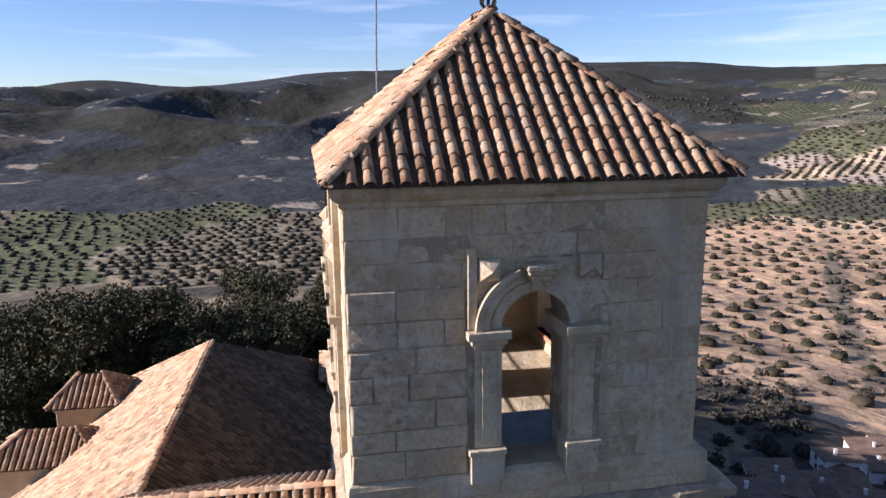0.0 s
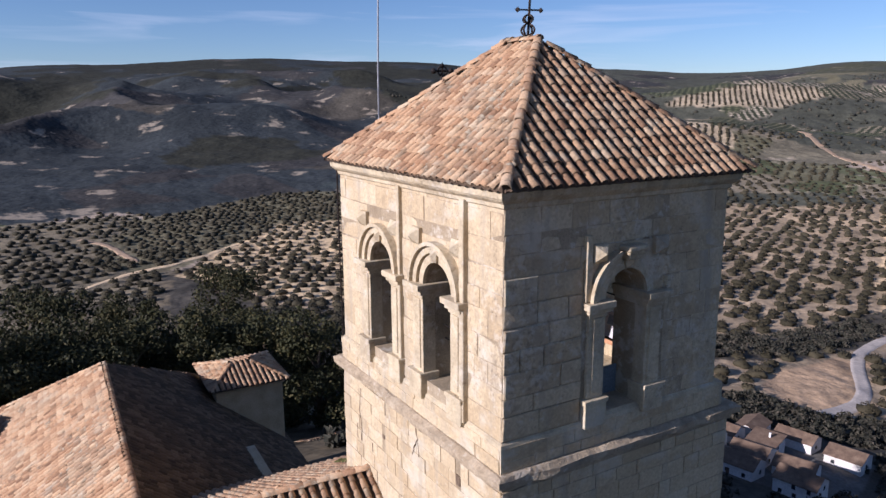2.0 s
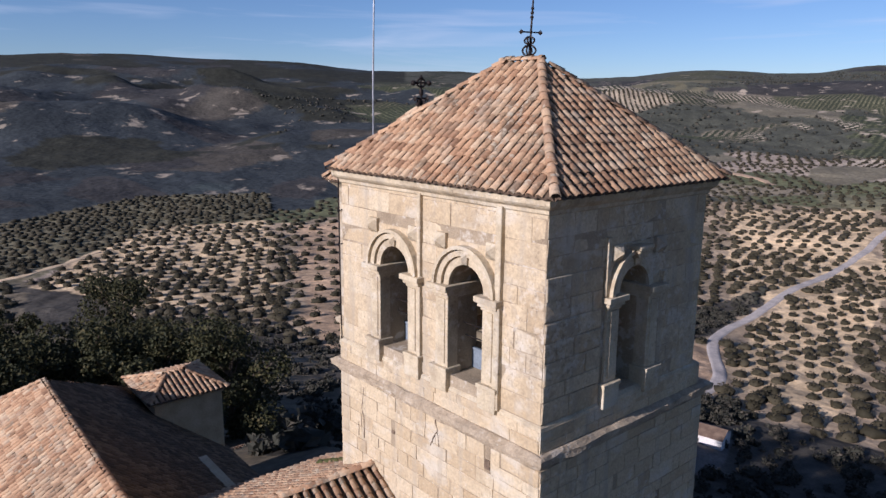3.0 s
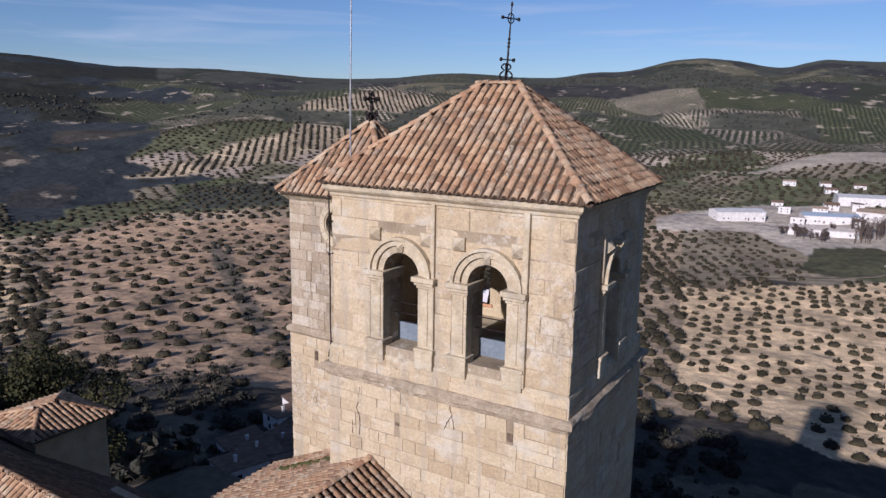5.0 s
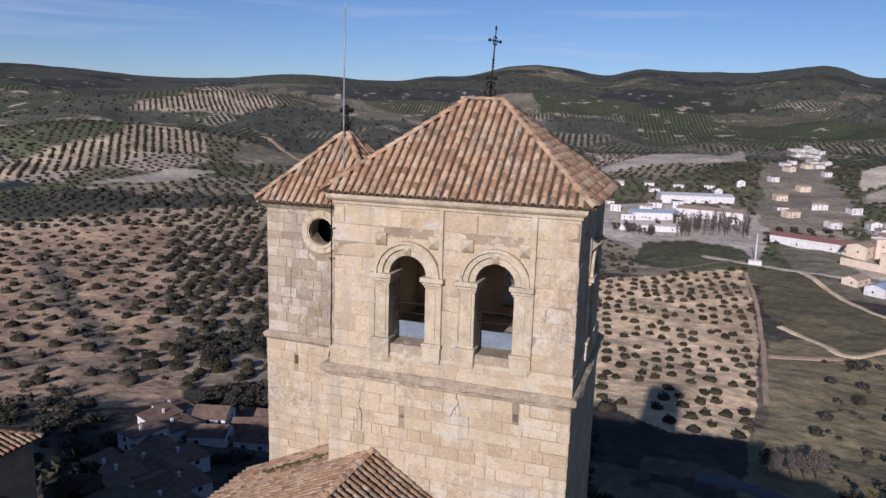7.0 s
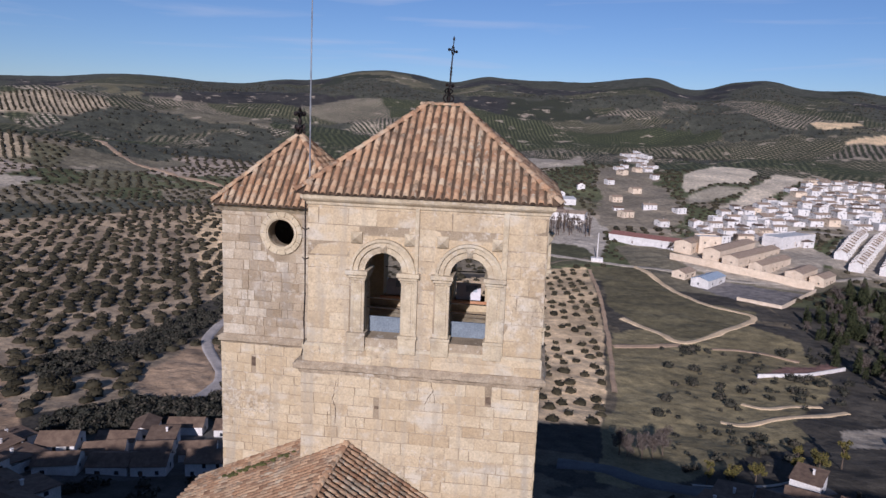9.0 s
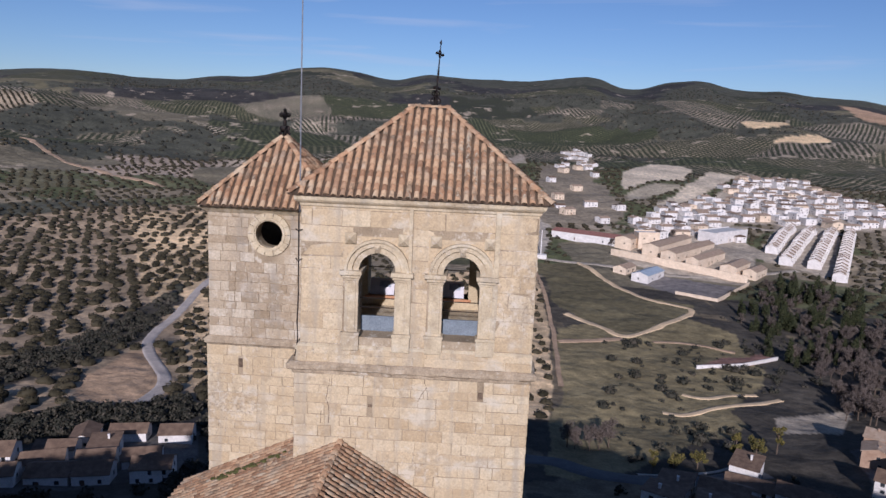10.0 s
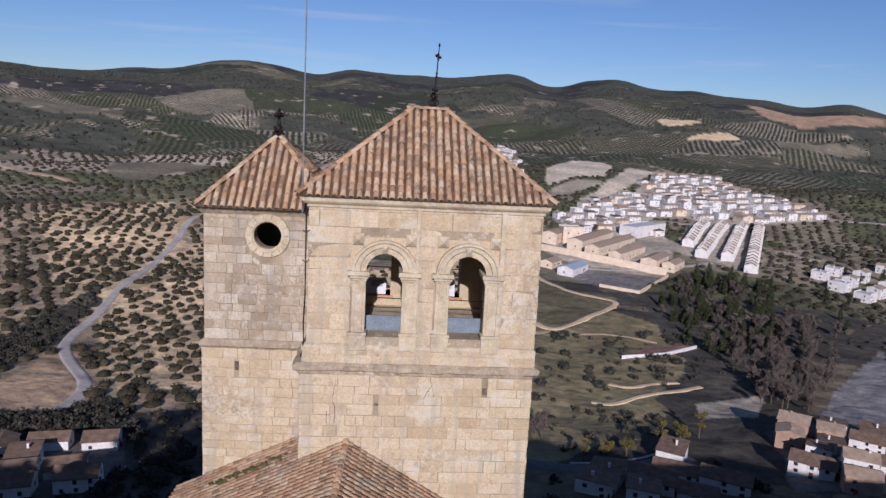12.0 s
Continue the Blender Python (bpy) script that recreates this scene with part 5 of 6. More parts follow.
def clumps(name, centres, sizes, subdiv, mat, label, flat=0.8, ragged=0.35, seed=1):
    """Many rounded leafy crowns as one mesh of uneven lumps."""
    rs = np.random.RandomState(seed)
    v, f = ico(subdiv)
    n = len(centres)
    lumps = 1 + ragged * (rs.rand(n, len(v)) - 0.5) * 2
    turn = rs.rand(n) * 6.28
    c, s = np.cos(turn)[:, None], np.sin(turn)[:, None]
    sx, sy = sizes * (0.85 + 0.4 * rs.rand(n)), sizes * (0.85 + 0.4 * rs.rand(n))
    px, py, pz = v[:, 0] * lumps, v[:, 1] * lumps, v[:, 2] * lumps
    X = centres[:, 0, None] + (px * c - py * s) * sx[:, None]
    Y = centres[:, 1, None] + (px * s + py * c) * sy[:, None]
    Z = centres[:, 2, None] + sizes[:, None] * flat * (pz + 0.55)
    co = np.stack([X, Y, Z], 2).reshape(-1, 3)
    fa = (f[None] + (np.arange(n) * len(v))[:, None, None]).reshape(-1, 3)
    me = bpy.data.meshes.new(name)
    me.vertices.add(len(co))
    me.vertices.foreach_set("co", co.ravel())
    me.loops.add(fa.size)
    me.loops.foreach_set("vertex_index", fa.ravel())
    me.polygons.add(len(fa))
    me.polygons.foreach_set("loop_start", np.arange(len(fa)) * 3)
    me.update()
    me.materials.append(mat)
    return tagged(new(name, me), label, "trees", kind="stuff")


LEAF = [(0.0, (0.024, 0.020, 0.010)), (0.5, (0.040, 0.033, 0.017)), (1.0, (0.062, 0.050, 0.028))]
olive_leaf = material("olive_leaf", LEAF, 0.8, 3.5, 0.8, 0.6, "island")
scrub_leaf = material("scrub_leaf", [(0.0, (0.024, 0.024, 0.017)), (0.5, (0.042, 0.040, 0.028)), (1.0, (0.080, 0.066, 0.048))], 0.5, 2.5, 0.85, 0.6, "island")

trs = np.random.RandomState(21)
built = [OUTSKIRTS, TOWN, TOWN_EDGE, ROWS, FACTORY, SHEDS, NEAR_TOWN, TOWN_RIGHT, LOWER_HOUSES, CAR_PARK, PLAZA, COURT, TERRACE, POND, DUST_ROAD, DUSTY, VILLAS]
spots = []
for k, (poly, c, s, a, rag) in enumerate(PARCELS):
    if not s:
        continue
    px, py = np.array(poly, float).T
    span = max(np.ptp(px), np.ptp(py)) * 0.75
    g = np.arange(-span, span, s)
    deep, wide = (1.0, 1.55) if poly is STRIP_GROVE or poly is WEST_GROVE else (1.7, 1.0) if poly is BRIGHT_GROVE else (2.0, 1.0) if poly is ROAD_GROVE else (1.75, 1.05) if poly is LEFT_GROVE else (0.5, 1.0) if poly is KNOLL or poly is KNOLL_FAR else (1.0, 1.0)
    U, V = np.meshgrid(g * deep, g * wide)
    U = U + (np.arange(len(g)) % 2)[:, None] * s * 0.5 * deep * (k % 2 or poly is BRIGHT_GROVE)
    loose = 0.04 if deep < 1 else 0.15
    U, V = U + s * loose * trs.randn(*U.shape), V + s * loose * trs.randn(*V.shape)
    x = (px.min() + px.max()) / 2 + (U * math.cos(a) - V * math.sin(a)).ravel()
    y = (py.min() + py.max()) / 2 + (U * math.sin(a) + V * math.cos(a)).ravel()
    m = inside(poly, x, y) & (trs.rand(len(x)) > (0.12 if poly is BRIGHT_GROVE else 0.06))
    for later, _, s2, _, _ in PARCELS[k + 1:]:
        m &= ~inside(later, x, y)
    big = np.full(U.size, s)
    if poly is WEST_GROVE or poly is STRIP_GROVE or poly is UPPER_GROVE:
        big = big * 1.5
    if poly is BRIGHT_GROVE:
        big = big * 1.27
    if poly is FAR_GROVE:
        big = big * 1.3
    if poly is ROAD_GROVE:
        big = big * 1.7
    if k == 0:
        big = big * 1.4
    if poly is LEFT_GROVE:
        alt = ((np.arange(U.shape[0])[:, None] + np.arange(U.shape[1])[None]) % 2).ravel()
        big = np.where(alt == 1, s * 0.60, s * 1.50)
    spots.append(np.stack([x[m], y[m], big[m]], 1))
# the wide country
for k in range(NSEED):
    s = PSOIL[k, 3]
    if not s or rad[k] > 1250:
        continue
    span = 60 + rad[k] * 0.22
    if rad[k] > 1000:
        s = s * 1.12
    g = np.arange(-span, span, s)
    U, V = np.meshgrid(g, g)
    U, V = U + s * 0.1 * trs.randn(*U.shape), V + s * 0.1 * trs.randn(*V.shape)
    x = SEEDS[k, 0] + (U * math.cos(PANGLE[k]) - V * math.sin(PANGLE[k])).ravel()
    y = SEEDS[k, 1] + (U * math.sin(PANGLE[k]) + V * math.cos(PANGLE[k])).ravel()
    m = (np.hypot(x, y) > 420) & (np.hypot(x, y) < 1020) & (trs.rand(len(x)) > 0.05)
    x, y = x[m], y[m]
    m = parcel(x, y) == k
    for poly, *_ in PARCELS:
        m &= ~inside(poly, x, y)
    spots.append(np.stack([x[m], y[m], np.full(m.sum(), s)], 1))
spots = np.concatenate(spots)
keep = np.ones(len(spots), bool)
for line, w, c in LANES:
    keep &= off_line(line, spots[:, 0], spots[:, 1]) > w + 2
for poly in built:
    keep &= ~inside(poly, spots[:, 0], spots[:, 1])
spots = spots[keep]
dist = np.hypot(spots[:, 0], spots[:, 1])
for name, lo, hi, sub, seed in (("olive_grove", 0, 470, 2, 1), ("olive_grove", 470, 1000, 1, 2), ("olive_grove", 1000, 2600, 1, 3)):
    q = spots[(dist >= lo) & (dist < hi)]
    size = q[:, 2] * (0.20 + 0.07 * trs.rand(len(q)))
    z = land(q[:, 0], q[:, 1]) - 0.3
    if lo == 0:
        crown = np.stack([q[:, 0], q[:, 1], z + size * 0.62, size * 0.92, np.full(len(q), 0.66)], 1)
        V, Fc = foliage(crown, 60 * len(q), 0.42, trs)
        tagged(new("olive_leaves", mesh_from("olive_leaves", V, Fc.tolist(), olive_leaf)), "ragged grey-green foliage of small olive trees", "trees", kind="stuff")
        size, sub = size * 0.92, 2
    clumps(name, np.stack([q[:, 0], q[:, 1], z], 1), size, sub, olive_leaf, "rows of small grey-green olive trees on pale soil", 0.62, 0.3, seed)
# scrub of gullies, thickets and wild slopes
bush = []
for poly, count in ((GULLY, 260), (THICKET, 420), (SCRUB_LOW, 500), ([(5, -15), (188, -41), (305, -56), (314, -82), (217, -77), (129, -88)], 150), ([(5, 3), (179, 100), (180, 20), (6, -23)], 500),
                    ([(217, -77), (295, -82), (328, -159), (247, -132)], 110), ([(350, -123), (377, -240), (511, -256), (658, -502), (430, -384), (266, -219)], 520), ([(3, 23), (133, 166), (91, 278), (-1, 298)], 900), ([(5, 7), (140, 61), (149, 118), (63, 153)], 260)):
    px, py = np.array(poly, float).T
    x, y = px.min() + np.ptp(px) * trs.rand(count * 3), py.min() + np.ptp(py) * trs.rand(count * 3)
    m = inside(poly, x, y)
    x, y = x[m][:count], y[m][:count]
    bush.append(np.stack([x, y, 0.7 + 1.7 * trs.rand(len(x)) ** 2], 1))
x, y = 430 + 2400 * trs.rand(17000), -1100 + 2700 * trs.rand(17000)
m = (fractal(x / 230 + 30, y / 230 + 60, 5) > np.interp(np.hypot(x, y), [600, 1500, 2600], [0.63, 0.59, 0.51]))
for poly, *_ in PARCELS:
    m &= ~inside(poly, x, y)
bush.append(np.stack([x[m], y[m], 1.4 + 2.0 * trs.rand(m.sum())], 1))
bush = np.concatenate(bush)
keep = np.ones(len(bush), bool)
for line, w, c in LANES:
    keep &= off_line(line, bush[:, 0], bush[:, 1]) > w + 1.5
for poly in built:
    keep &= ~inside(poly, bush[:, 0], bush[:, 1])
bush = bush[keep]
d = np.hypot(bush[:, 0], bush[:, 1])
for lo, hi, sub, seed in ((0, 350, 2, 5), (350, 4000, 1, 6)):
    q = bush[(d >= lo) & (d < hi)]
    if lo == 0:
        zz = land(q[:, 0], q[:, 1])
        V, Fc = foliage(np.stack([q[:, 0], q[:, 1], zz + q[:, 2] * 0.4, q[:, 2] * 1.0, np.full(len(q), 0.8)], 1), 46 * len(q), 0.5, trs)
        tagged(new("scrub_leaves", mesh_from("scrub_leaves", V, Fc.tolist(), scrub_leaf)), "dense dark evergreen scrub foliage", "shrubs", kind="stuff")
        q, sub = q * np.array([1, 1, 0.75]), 1
    clumps("scrub", np.stack([q[:, 0], q[:, 1], land(q[:, 0], q[:, 1]) - 0.3], 1), q[:, 2], sub, scrub_leaf, "dark evergreen scrub on the slopes", 0.85, 0.5, seed)

# ---- the church below the tower ----
church = tagged(new("church"), "old church with broad roofs of weathered clay tiles", "church")
church.location = (-8, 5, GROUND)
coff = Matrix.Translation((8, -5, -GROUND))


def cpart(name, bm, mat, label="", parent=None):
    ob = part(name, bm, mat, church if parent is None else parent, label)
    if parent is None:
        ob.matrix_basis = coff
    return ob


def slab(name, corners, thick=0.14, label=""):
    """A sloping roof slab with tiles laid on it, corners from outside: lower left, lower right, upper right, upper left."""
    bm = bmesh.new()
    seen = []
    for p in [Vector(c) for c in corners]:
        if all((p - q).length > 1e-4 for q in seen):
            seen.append(p)
    hi = [bm.verts.new(p - Vector((0, 0, 0.05))) for p in seen]
    lo = [bm.verts.new(p - Vector((0, 0, 0.05 + thick))) for p in seen]
    bm.faces.new(hi), bm.faces.new(lo[::-1])
    for i in range(len(hi)):
        j = (i + 1) % len(hi)
        bm.faces.new((lo[i], lo[j], hi[j], hi[i]))
    return cpart(name, bm, channel_shade_clay, label)


def tiled_slope(corners, pitch=0.25, step=0.27, label="", mess=1.3, mat=None):
    s = slab("roof_slope", corners, label=label)
    roof_channels("tile_bed", s, corners, pitch, channel_shade_clay)
    tiled(s, corners, pitch, step, mess=mess, mat=mat)
    return s


NX, NZ = -8.75, -3.75                                     # the nave's ridge
WX, WS, ES, NS = -16.6, 0.66, 0.80, 0.50                  # west eave, slopes to west, east and north
ya, yb = -27.0, 17.2
hip = (NX - WX) * WS / NS
nave = tiled_slope([(WX, yb + hip * 0.75, NZ - (NX - WX) * WS), (WX, ya, NZ - (NX - WX) * WS), (NX, ya, NZ), (NX, yb, NZ)], label="sunlit nave roof slope of pale clay tiles")
ex = -0.6
# both slopes turned from the sun carry their shade in the tile colour
tiled_slope([(ex, 8.2, NZ - (ex - NX) * ES), (ex, yb + (ex - NX) * ES / NS * 0.92, NZ - (ex - NX) * ES), (NX, yb, NZ), (NX, 8.2, NZ)], label="nave roof slope of old tiles coloured dark for its shade", mat=slope_shade_tile)
ex2 = -3.5
tiled_slope([(ex2, ya, NZ - (ex2 - NX) * ES), (ex2, 8.2, NZ - (ex2 - NX) * ES), (NX, 8.2, NZ), (NX, ya, NZ)], mat=slope_shade_tile)
zn = NZ - (NX - WX) * WS
tiled_slope([(ex, yb + (ex - NX) * ES / NS * 0.92, NZ - (ex - NX) * ES), (WX, yb + hip * 0.75, zn), (NX, yb, NZ), (NX, yb, NZ)])
hip_run(nave, (NX, ya, NZ + 0.03), (NX, yb, NZ + 0.03), hip_tile, 0.34, rng)
hip_run(nave, (WX, yb + hip * 0.75, zn + 0.03), (NX, yb, NZ + 0.04), hip_tile, 0.34, rng)
# the cross roof against the tower
KY, KZ = 2.39, -2.66
cross_n = tiled_slope([(-1.42, 8.3, KZ - 5.91 * 0.477), (-9.0, 8.3, KZ - 5.91 * 0.477), (-9.0, KY, KZ), (-1.42, KY, KZ)], mess=1.8, label="low roof slope of mossy tan tiles against the tower")
tiled_slope([(-9.0, -2.6, KZ - 4.99 * 0.61), (-3.42, -2.6, KZ - 4.99 * 0.61), (-3.42, KY, KZ), (-9.0, KY, KZ)], mess=1.6, label="low roof slope of brown tiles against the tower")
hip_run(cross_n, (-9.0, KY, KZ + 0.03), (-3.4, KY, KZ + 0.03), hip_tile, 0.34, rng)
moss = material("moss", [(0.3, (0.06, 0.07, 0.02)), (0.7, (0.13, 0.12, 0.04))], 6, 30, 0.95, 0.5)
bm = bmesh.new()
for k in range(60):
    u = rng.random()
    yy, xx = 4.6 + 2.2 * u + rng.uniform(-.3, .3), -2.6 - 0.3 * rng.random()
    bmesh.ops.create_icosphere(bm, subdivisions=1, radius=rng.uniform(0.04, 0.10), matrix=Matrix.Translation((xx, yy, KZ - (yy - KY) * 0.477 + 0.07)) @ Matrix.Diagonal((1.3, 1.3, .5, 1)))
tagged(cpart("moss", bm, moss, "green moss on the tiles"), kind="stuff")
# walls under the roofs
bm = bmesh.new()
for a, c in (((WX + 0.4, ya + 0.3, GROUND - 2), (ex - 0.5, 17.0, -10.6)), ((-13.0, ya + 0.3, -10.2), (-3.5, 15.0, -7.6)), ((-8.6, -2.3, -8.0), (-3.42, 7.9, -5.7))):
    box(bm, a, c)
cpart("wall", bm, plaster, "ochre plastered church walls")


def small_block(x0, x1, y0, y1, z0, eave, apex, name, label, ridge=0.0):
    """A little walled block with a hipped tile roof."""
    ob = tagged(new(name), label, "chapel")
    ob.location = ((x0 + x1) / 2, (y0 + y1) / 2, z0)
    o = Matrix.Translation(-ob.location)
    bm = bmesh.new()
    box(bm, (x0, y0, z0), (x1, y1, eave), 0.02)
    part("wall", bm, plaster, ob).matrix_basis = o
    bm = bmesh.new()
    sweep_rect(bm, x0, x1, y0, y1, [(0.02, eave - 0.25), (0.1, eave - 0.15), (0.16, eave), (-.1, eave + .01)])
    part("cornice", bm, carved, ob).matrix_basis = o
    m = 0.3
    cx, cy = (x0 + x1) / 2, (y0 + y1) / 2
    c = [Vector((x0 - m, y0 - m, eave)), Vector((x1 + m, y0 - m, eave)), Vector((x1 + m, y1 + m, eave)), Vector((x0 - m, y1 + m, eave))]
    p, q = Vector((cx - ridge, cy, apex)), Vector((cx + ridge, cy, apex))
    bm = bmesh.new()
    vs = [bm.verts.new(v - Vector((0, 0, .05))) for v in c]
    t0 = bm.verts.new(p - Vector((0, 0, .05)))
    t1 = bm.verts.new(q - Vector((0, 0, .05))) if ridge else t0
    bm.faces.new(vs[::-1])
    for f in ((vs[0], vs[1], t1, t0), (vs[1], vs[2], t1), (vs[2], vs[3], t0, t1), (vs[3], vs[0], t0)):
        bm.faces.new(list(dict.fromkeys(f)))
    r = part("roof", bm, channel_shade_clay, ob)
    r.matrix_basis = o
    for f in ((c[0], c[1], q, p), (c[1], c[2], q, q), (c[2], c[3], p, q), (c[3], c[0], p, p)):
        roof_channels("tile_bed", r, f, 0.26, channel_shade_clay)
        tiled(r, f, 0.26, 0.28)
    for a, t in ((c[0], p), (c[1], q), (c[2], q), (c[3], p)):
        hip_run(r, a + Vector((0, 0, .03)), t + Vector((0, 0, .04)), hip_tile, 0.34, rng)
    return ob


small_block(-4.06, -0.86, 19.8, 23.4, -22, -6.78, -6.22, "apse_chapel", "small square chapel with a hipped tile roof behind the nave", 0.4)
small_block(3.0, 9.0, 31.5, 37.5, -34, -19.6, -18.0, "annex", "low dark-roofed annex on the slope below the church", 1.0)
small_block(-15.6, -13.2, 17.8, 20.2, -18, -6.45, -5.45, "side_chapel", "ochre side chapel with a hipped brown tile roof", 0.5)
small_block(-16.8, -13.0, 14.2, 16.4, -18, -7.3, -6.35, "side_chapel", "lower ochre side chapel with a hipped brown tile roof", 1.0)

# ---- trees ----
def tree(kind, high, spread, leaves, leaf, mat, bark, label, seed, name=None, category="tree"):
    rs, rnd = np.random.RandomState(seed), random.Random(seed)
    ob = tagged(new(name or kind), label, category)
    bm = bmesh.new()
    lean = Vector((rnd.uniform(-.06, .06), rnd.uniform(-.06, .06), 1))
    trunk_top = {"pine": 0.75, "cypress": 0.9, "bare_tree": 0.8, "poplar": 0.85}[kind] * high
    tube(bm, [lean * trunk_top * f for f in (-0.02, 0.25, 0.5, 0.75, 1)], [0.028 * high * q for q in (1.1, .85, .65, .4, .12)], 7)
    clusters = []
    for k in range({"pine": 24, "cypress": 10, "bare_tree": 16, "poplar": 9}[kind]):
        a = k * 2.4 + rnd.uniform(-.5, .5)
        if kind == "pine":
            f, reach = rnd.uniform(0.10, 0.92), spread * rnd.uniform(0.25, 0.85)
            reach *= 1.15 - 0.6 * max(0, f - .5)
            c = lean * high * f + Vector((reach * math.cos(a), reach * math.sin(a), 0))
            clusters.append((*c, spread * rnd.uniform(0.32, 0.5), 0.75))
        elif kind == "cypress":
            f = (k + 0.7) / 10
            c = lean * high * f + Vector((rnd.uniform(-.1, .1) * spread, rnd.uniform(-.1, .1) * spread, 0))
            clusters.append((*c, spread * (1.05 - 0.85 * abs(f - 0.3)) * 0.8, 1.6))
        else:
            f, reach = rnd.uniform(0.45, 1.0), spread * rnd.uniform(0.2, 0.8)
            c = lean * high * f + Vector((reach * math.cos(a), reach * math.sin(a), 0))
            clusters.append((*c, spread * rnd.uniform(0.25, 0.4), 1.1))
        if kind != "cypress":
            base = lean * min(trunk_top * 0.95, high * f * 0.7)
            tube(bm, [base, (base + c) * 0.5 + Vector((0, 0, -.1)), c], [0.010 * high, 0.007 * high, 0.003 * high], 5)
    part("trunk", bm, bark, ob)
    V, Fc = foliage(clusters, leaves, leaf, rs)
    part("crown", mesh_from("crown", V, Fc.tolist(), mat), mat, ob)
    return ob


def plant(proto, places, rs, lo=0.8, hi=1.2):
    for k, (x, y) in enumerate(places):
        z = float(land(x, y))
        m = pose(x, y, z - 0.2, 0, 0, rs.uniform(0, 360))
        ob = proto[k % len(proto)]
        if k < len(proto):
            ob.matrix_basis = m
        else:
            ob = copy_thing(ob, m)
        s = rs.uniform(lo, hi)
        ob.scale = (s, s, s * rs.uniform(0.9, 1.1))


def scatter(poly, count, rnd):
    xs, ys = zip(*poly)
    got = []
    while len(got) < count:
        p = rnd.uniform(min(xs), max(xs)), rnd.uniform(min(ys), max(ys))
        if inside(poly, np.array([p[0]]), np.array([p[1]]))[0]:
            got.append(p)
    return got


bark = material("bark", [(0.3, (0.07, 0.05, 0.035)), (0.7, (0.15, 0.11, 0.08))], 3, 20, 0.95, 0.5)
pine_leaf = material("pine_leaf", [(0.0, (0.020, 0.022, 0.008)), (0.45, (0.036, 0.037, 0.012)), (0.8, (0.060, 0.054, 0.017)), (1.0, (0.085, 0.068, 0.025))], 0.35, 3, 0.75, 0.0, "island")
cypress_leaf = material("cypress_leaf", [(0.0, (0.018, 0.022, 0.009)), (0.6, (0.036, 0.043, 0.016)), (1.0, (0.066, 0.066, 0.026))], 0.5, 3, 0.8, 0.0, "island")
bare_twig = material("bare_twig", [(0.0, (0.07, 0.052, 0.042)), (0.6, (0.12, 0.093, 0.077)), (1.0, (0.17, 0.138, 0.117))], 0.5, 3, 0.9, 0.0, "island")
gold_leaf = material("gold_leaf", [(0.0, (0.07, 0.065, 0.02)), (0.6, (0.13, 0.11, 0.03)), (1.0, (0.19, 0.14, 0.04))], 0.5, 3, 0.85, 0.0, "island")
rnd = random.Random(31)
pines = [tree("pine", h, s, 15000, 0.17, pine_leaf, bark, "tall bushy dark green pine on the rock's slope", sd) for h, s, sd in ((14, 4.6, 1), (12, 4.2, 2), (15, 5.0, 3))]
plant(pines, [(-26, 37), (-30, 42), (-22, 39), (-17, 41), (-12, 40), (-7, 42), (-35, 47), (-33, 44), (-27, 50), (-21, 43), (-16, 52), (-10, 44), (-5, 50), (0, 43), (5, 48), (8, 41), (-38, 52), (-44, 46), (9, 57), (2, 58), (-12, 60), (-24, 60), (-36, 62), (6, 68), (-50, 56), (-4, 70), (-42, 70), (-56, 64), (-62, 52), (-20, 46), (-14, 47), (-8, 47), (-29, 47), (-40, 47), (-47, 51), (-25, 43), (-18, 57), (-31, 55), (-52, 48), (-2, 47), (-12, 54)], rnd, 0.76, 0.98)
cypresses = [tree("cypress", h, s, 700, 0.42, cypress_leaf, bark, "slender dark green cypress in a small wood", sd) for h, s, sd in ((11, 2.2, 4), (9, 2.6, 5), (8, 3.2, 6))]
plant(cypresses, scatter(WOOD, 120, rnd) + [(382, -260), (391, -251), (319, -221), (340, -230)] + scatter([(419, -244), (455, -252), (619, -504), (451, -384)], 20, rnd), rnd, 0.55, 1.0)
bares = [tree("bare_tree", h, s, 1300, 0.26, bare_twig, bark, "leafless grey-brown winter tree with fine twigs", sd) for h, s, sd in ((10, 3.4, 7), (8, 3.0, 8))]
plant(bares, scatter(BARE_WOOD, 100, rnd) + scatter(WOOD, 24, rnd) + scatter([(540, 66), (546, 60), (533, 26), (526, 30)], 14, rnd) + scatter([(389, -156), (433, -225), (323, -179), (313, -146)], 14, rnd) + [(166, -27), (165, -29), (165, -33), (167, -36), (169, -39), (520, -95), (512, -130), (560, -150), (550, 28)] + scatter([(362, -286), (436, -298), (554, -504), (409, -383)], 16, rnd), rnd, 0.55, 1.0)
tall_bares = [tree("bare_tree", h, s, 650, 0.16, bare_twig, bark, "tall slender leafless poplar beside the sheds", sd, name="bare_poplar") for h, s, sd in ((15, 2.4, 12), (13, 2.0, 13))]
plant(tall_bares, scatter([(530, 16), (553, -38), (585, -38), (560, 18)], 58, rnd), rnd, 0.75, 1.1)
poplars = [tree("poplar", h, s, 700, 0.26, gold_leaf, bark, "young street tree with thin yellow-green foliage", sd) for h, s, sd in ((7.5, 1.8, 9), (6.5, 2.4, 10))]
plant(poplars, [(151, -47), (156, -60), (161, -71), (167, -79), (173, -87), (153, -53)], rnd, 0.8, 1.15)

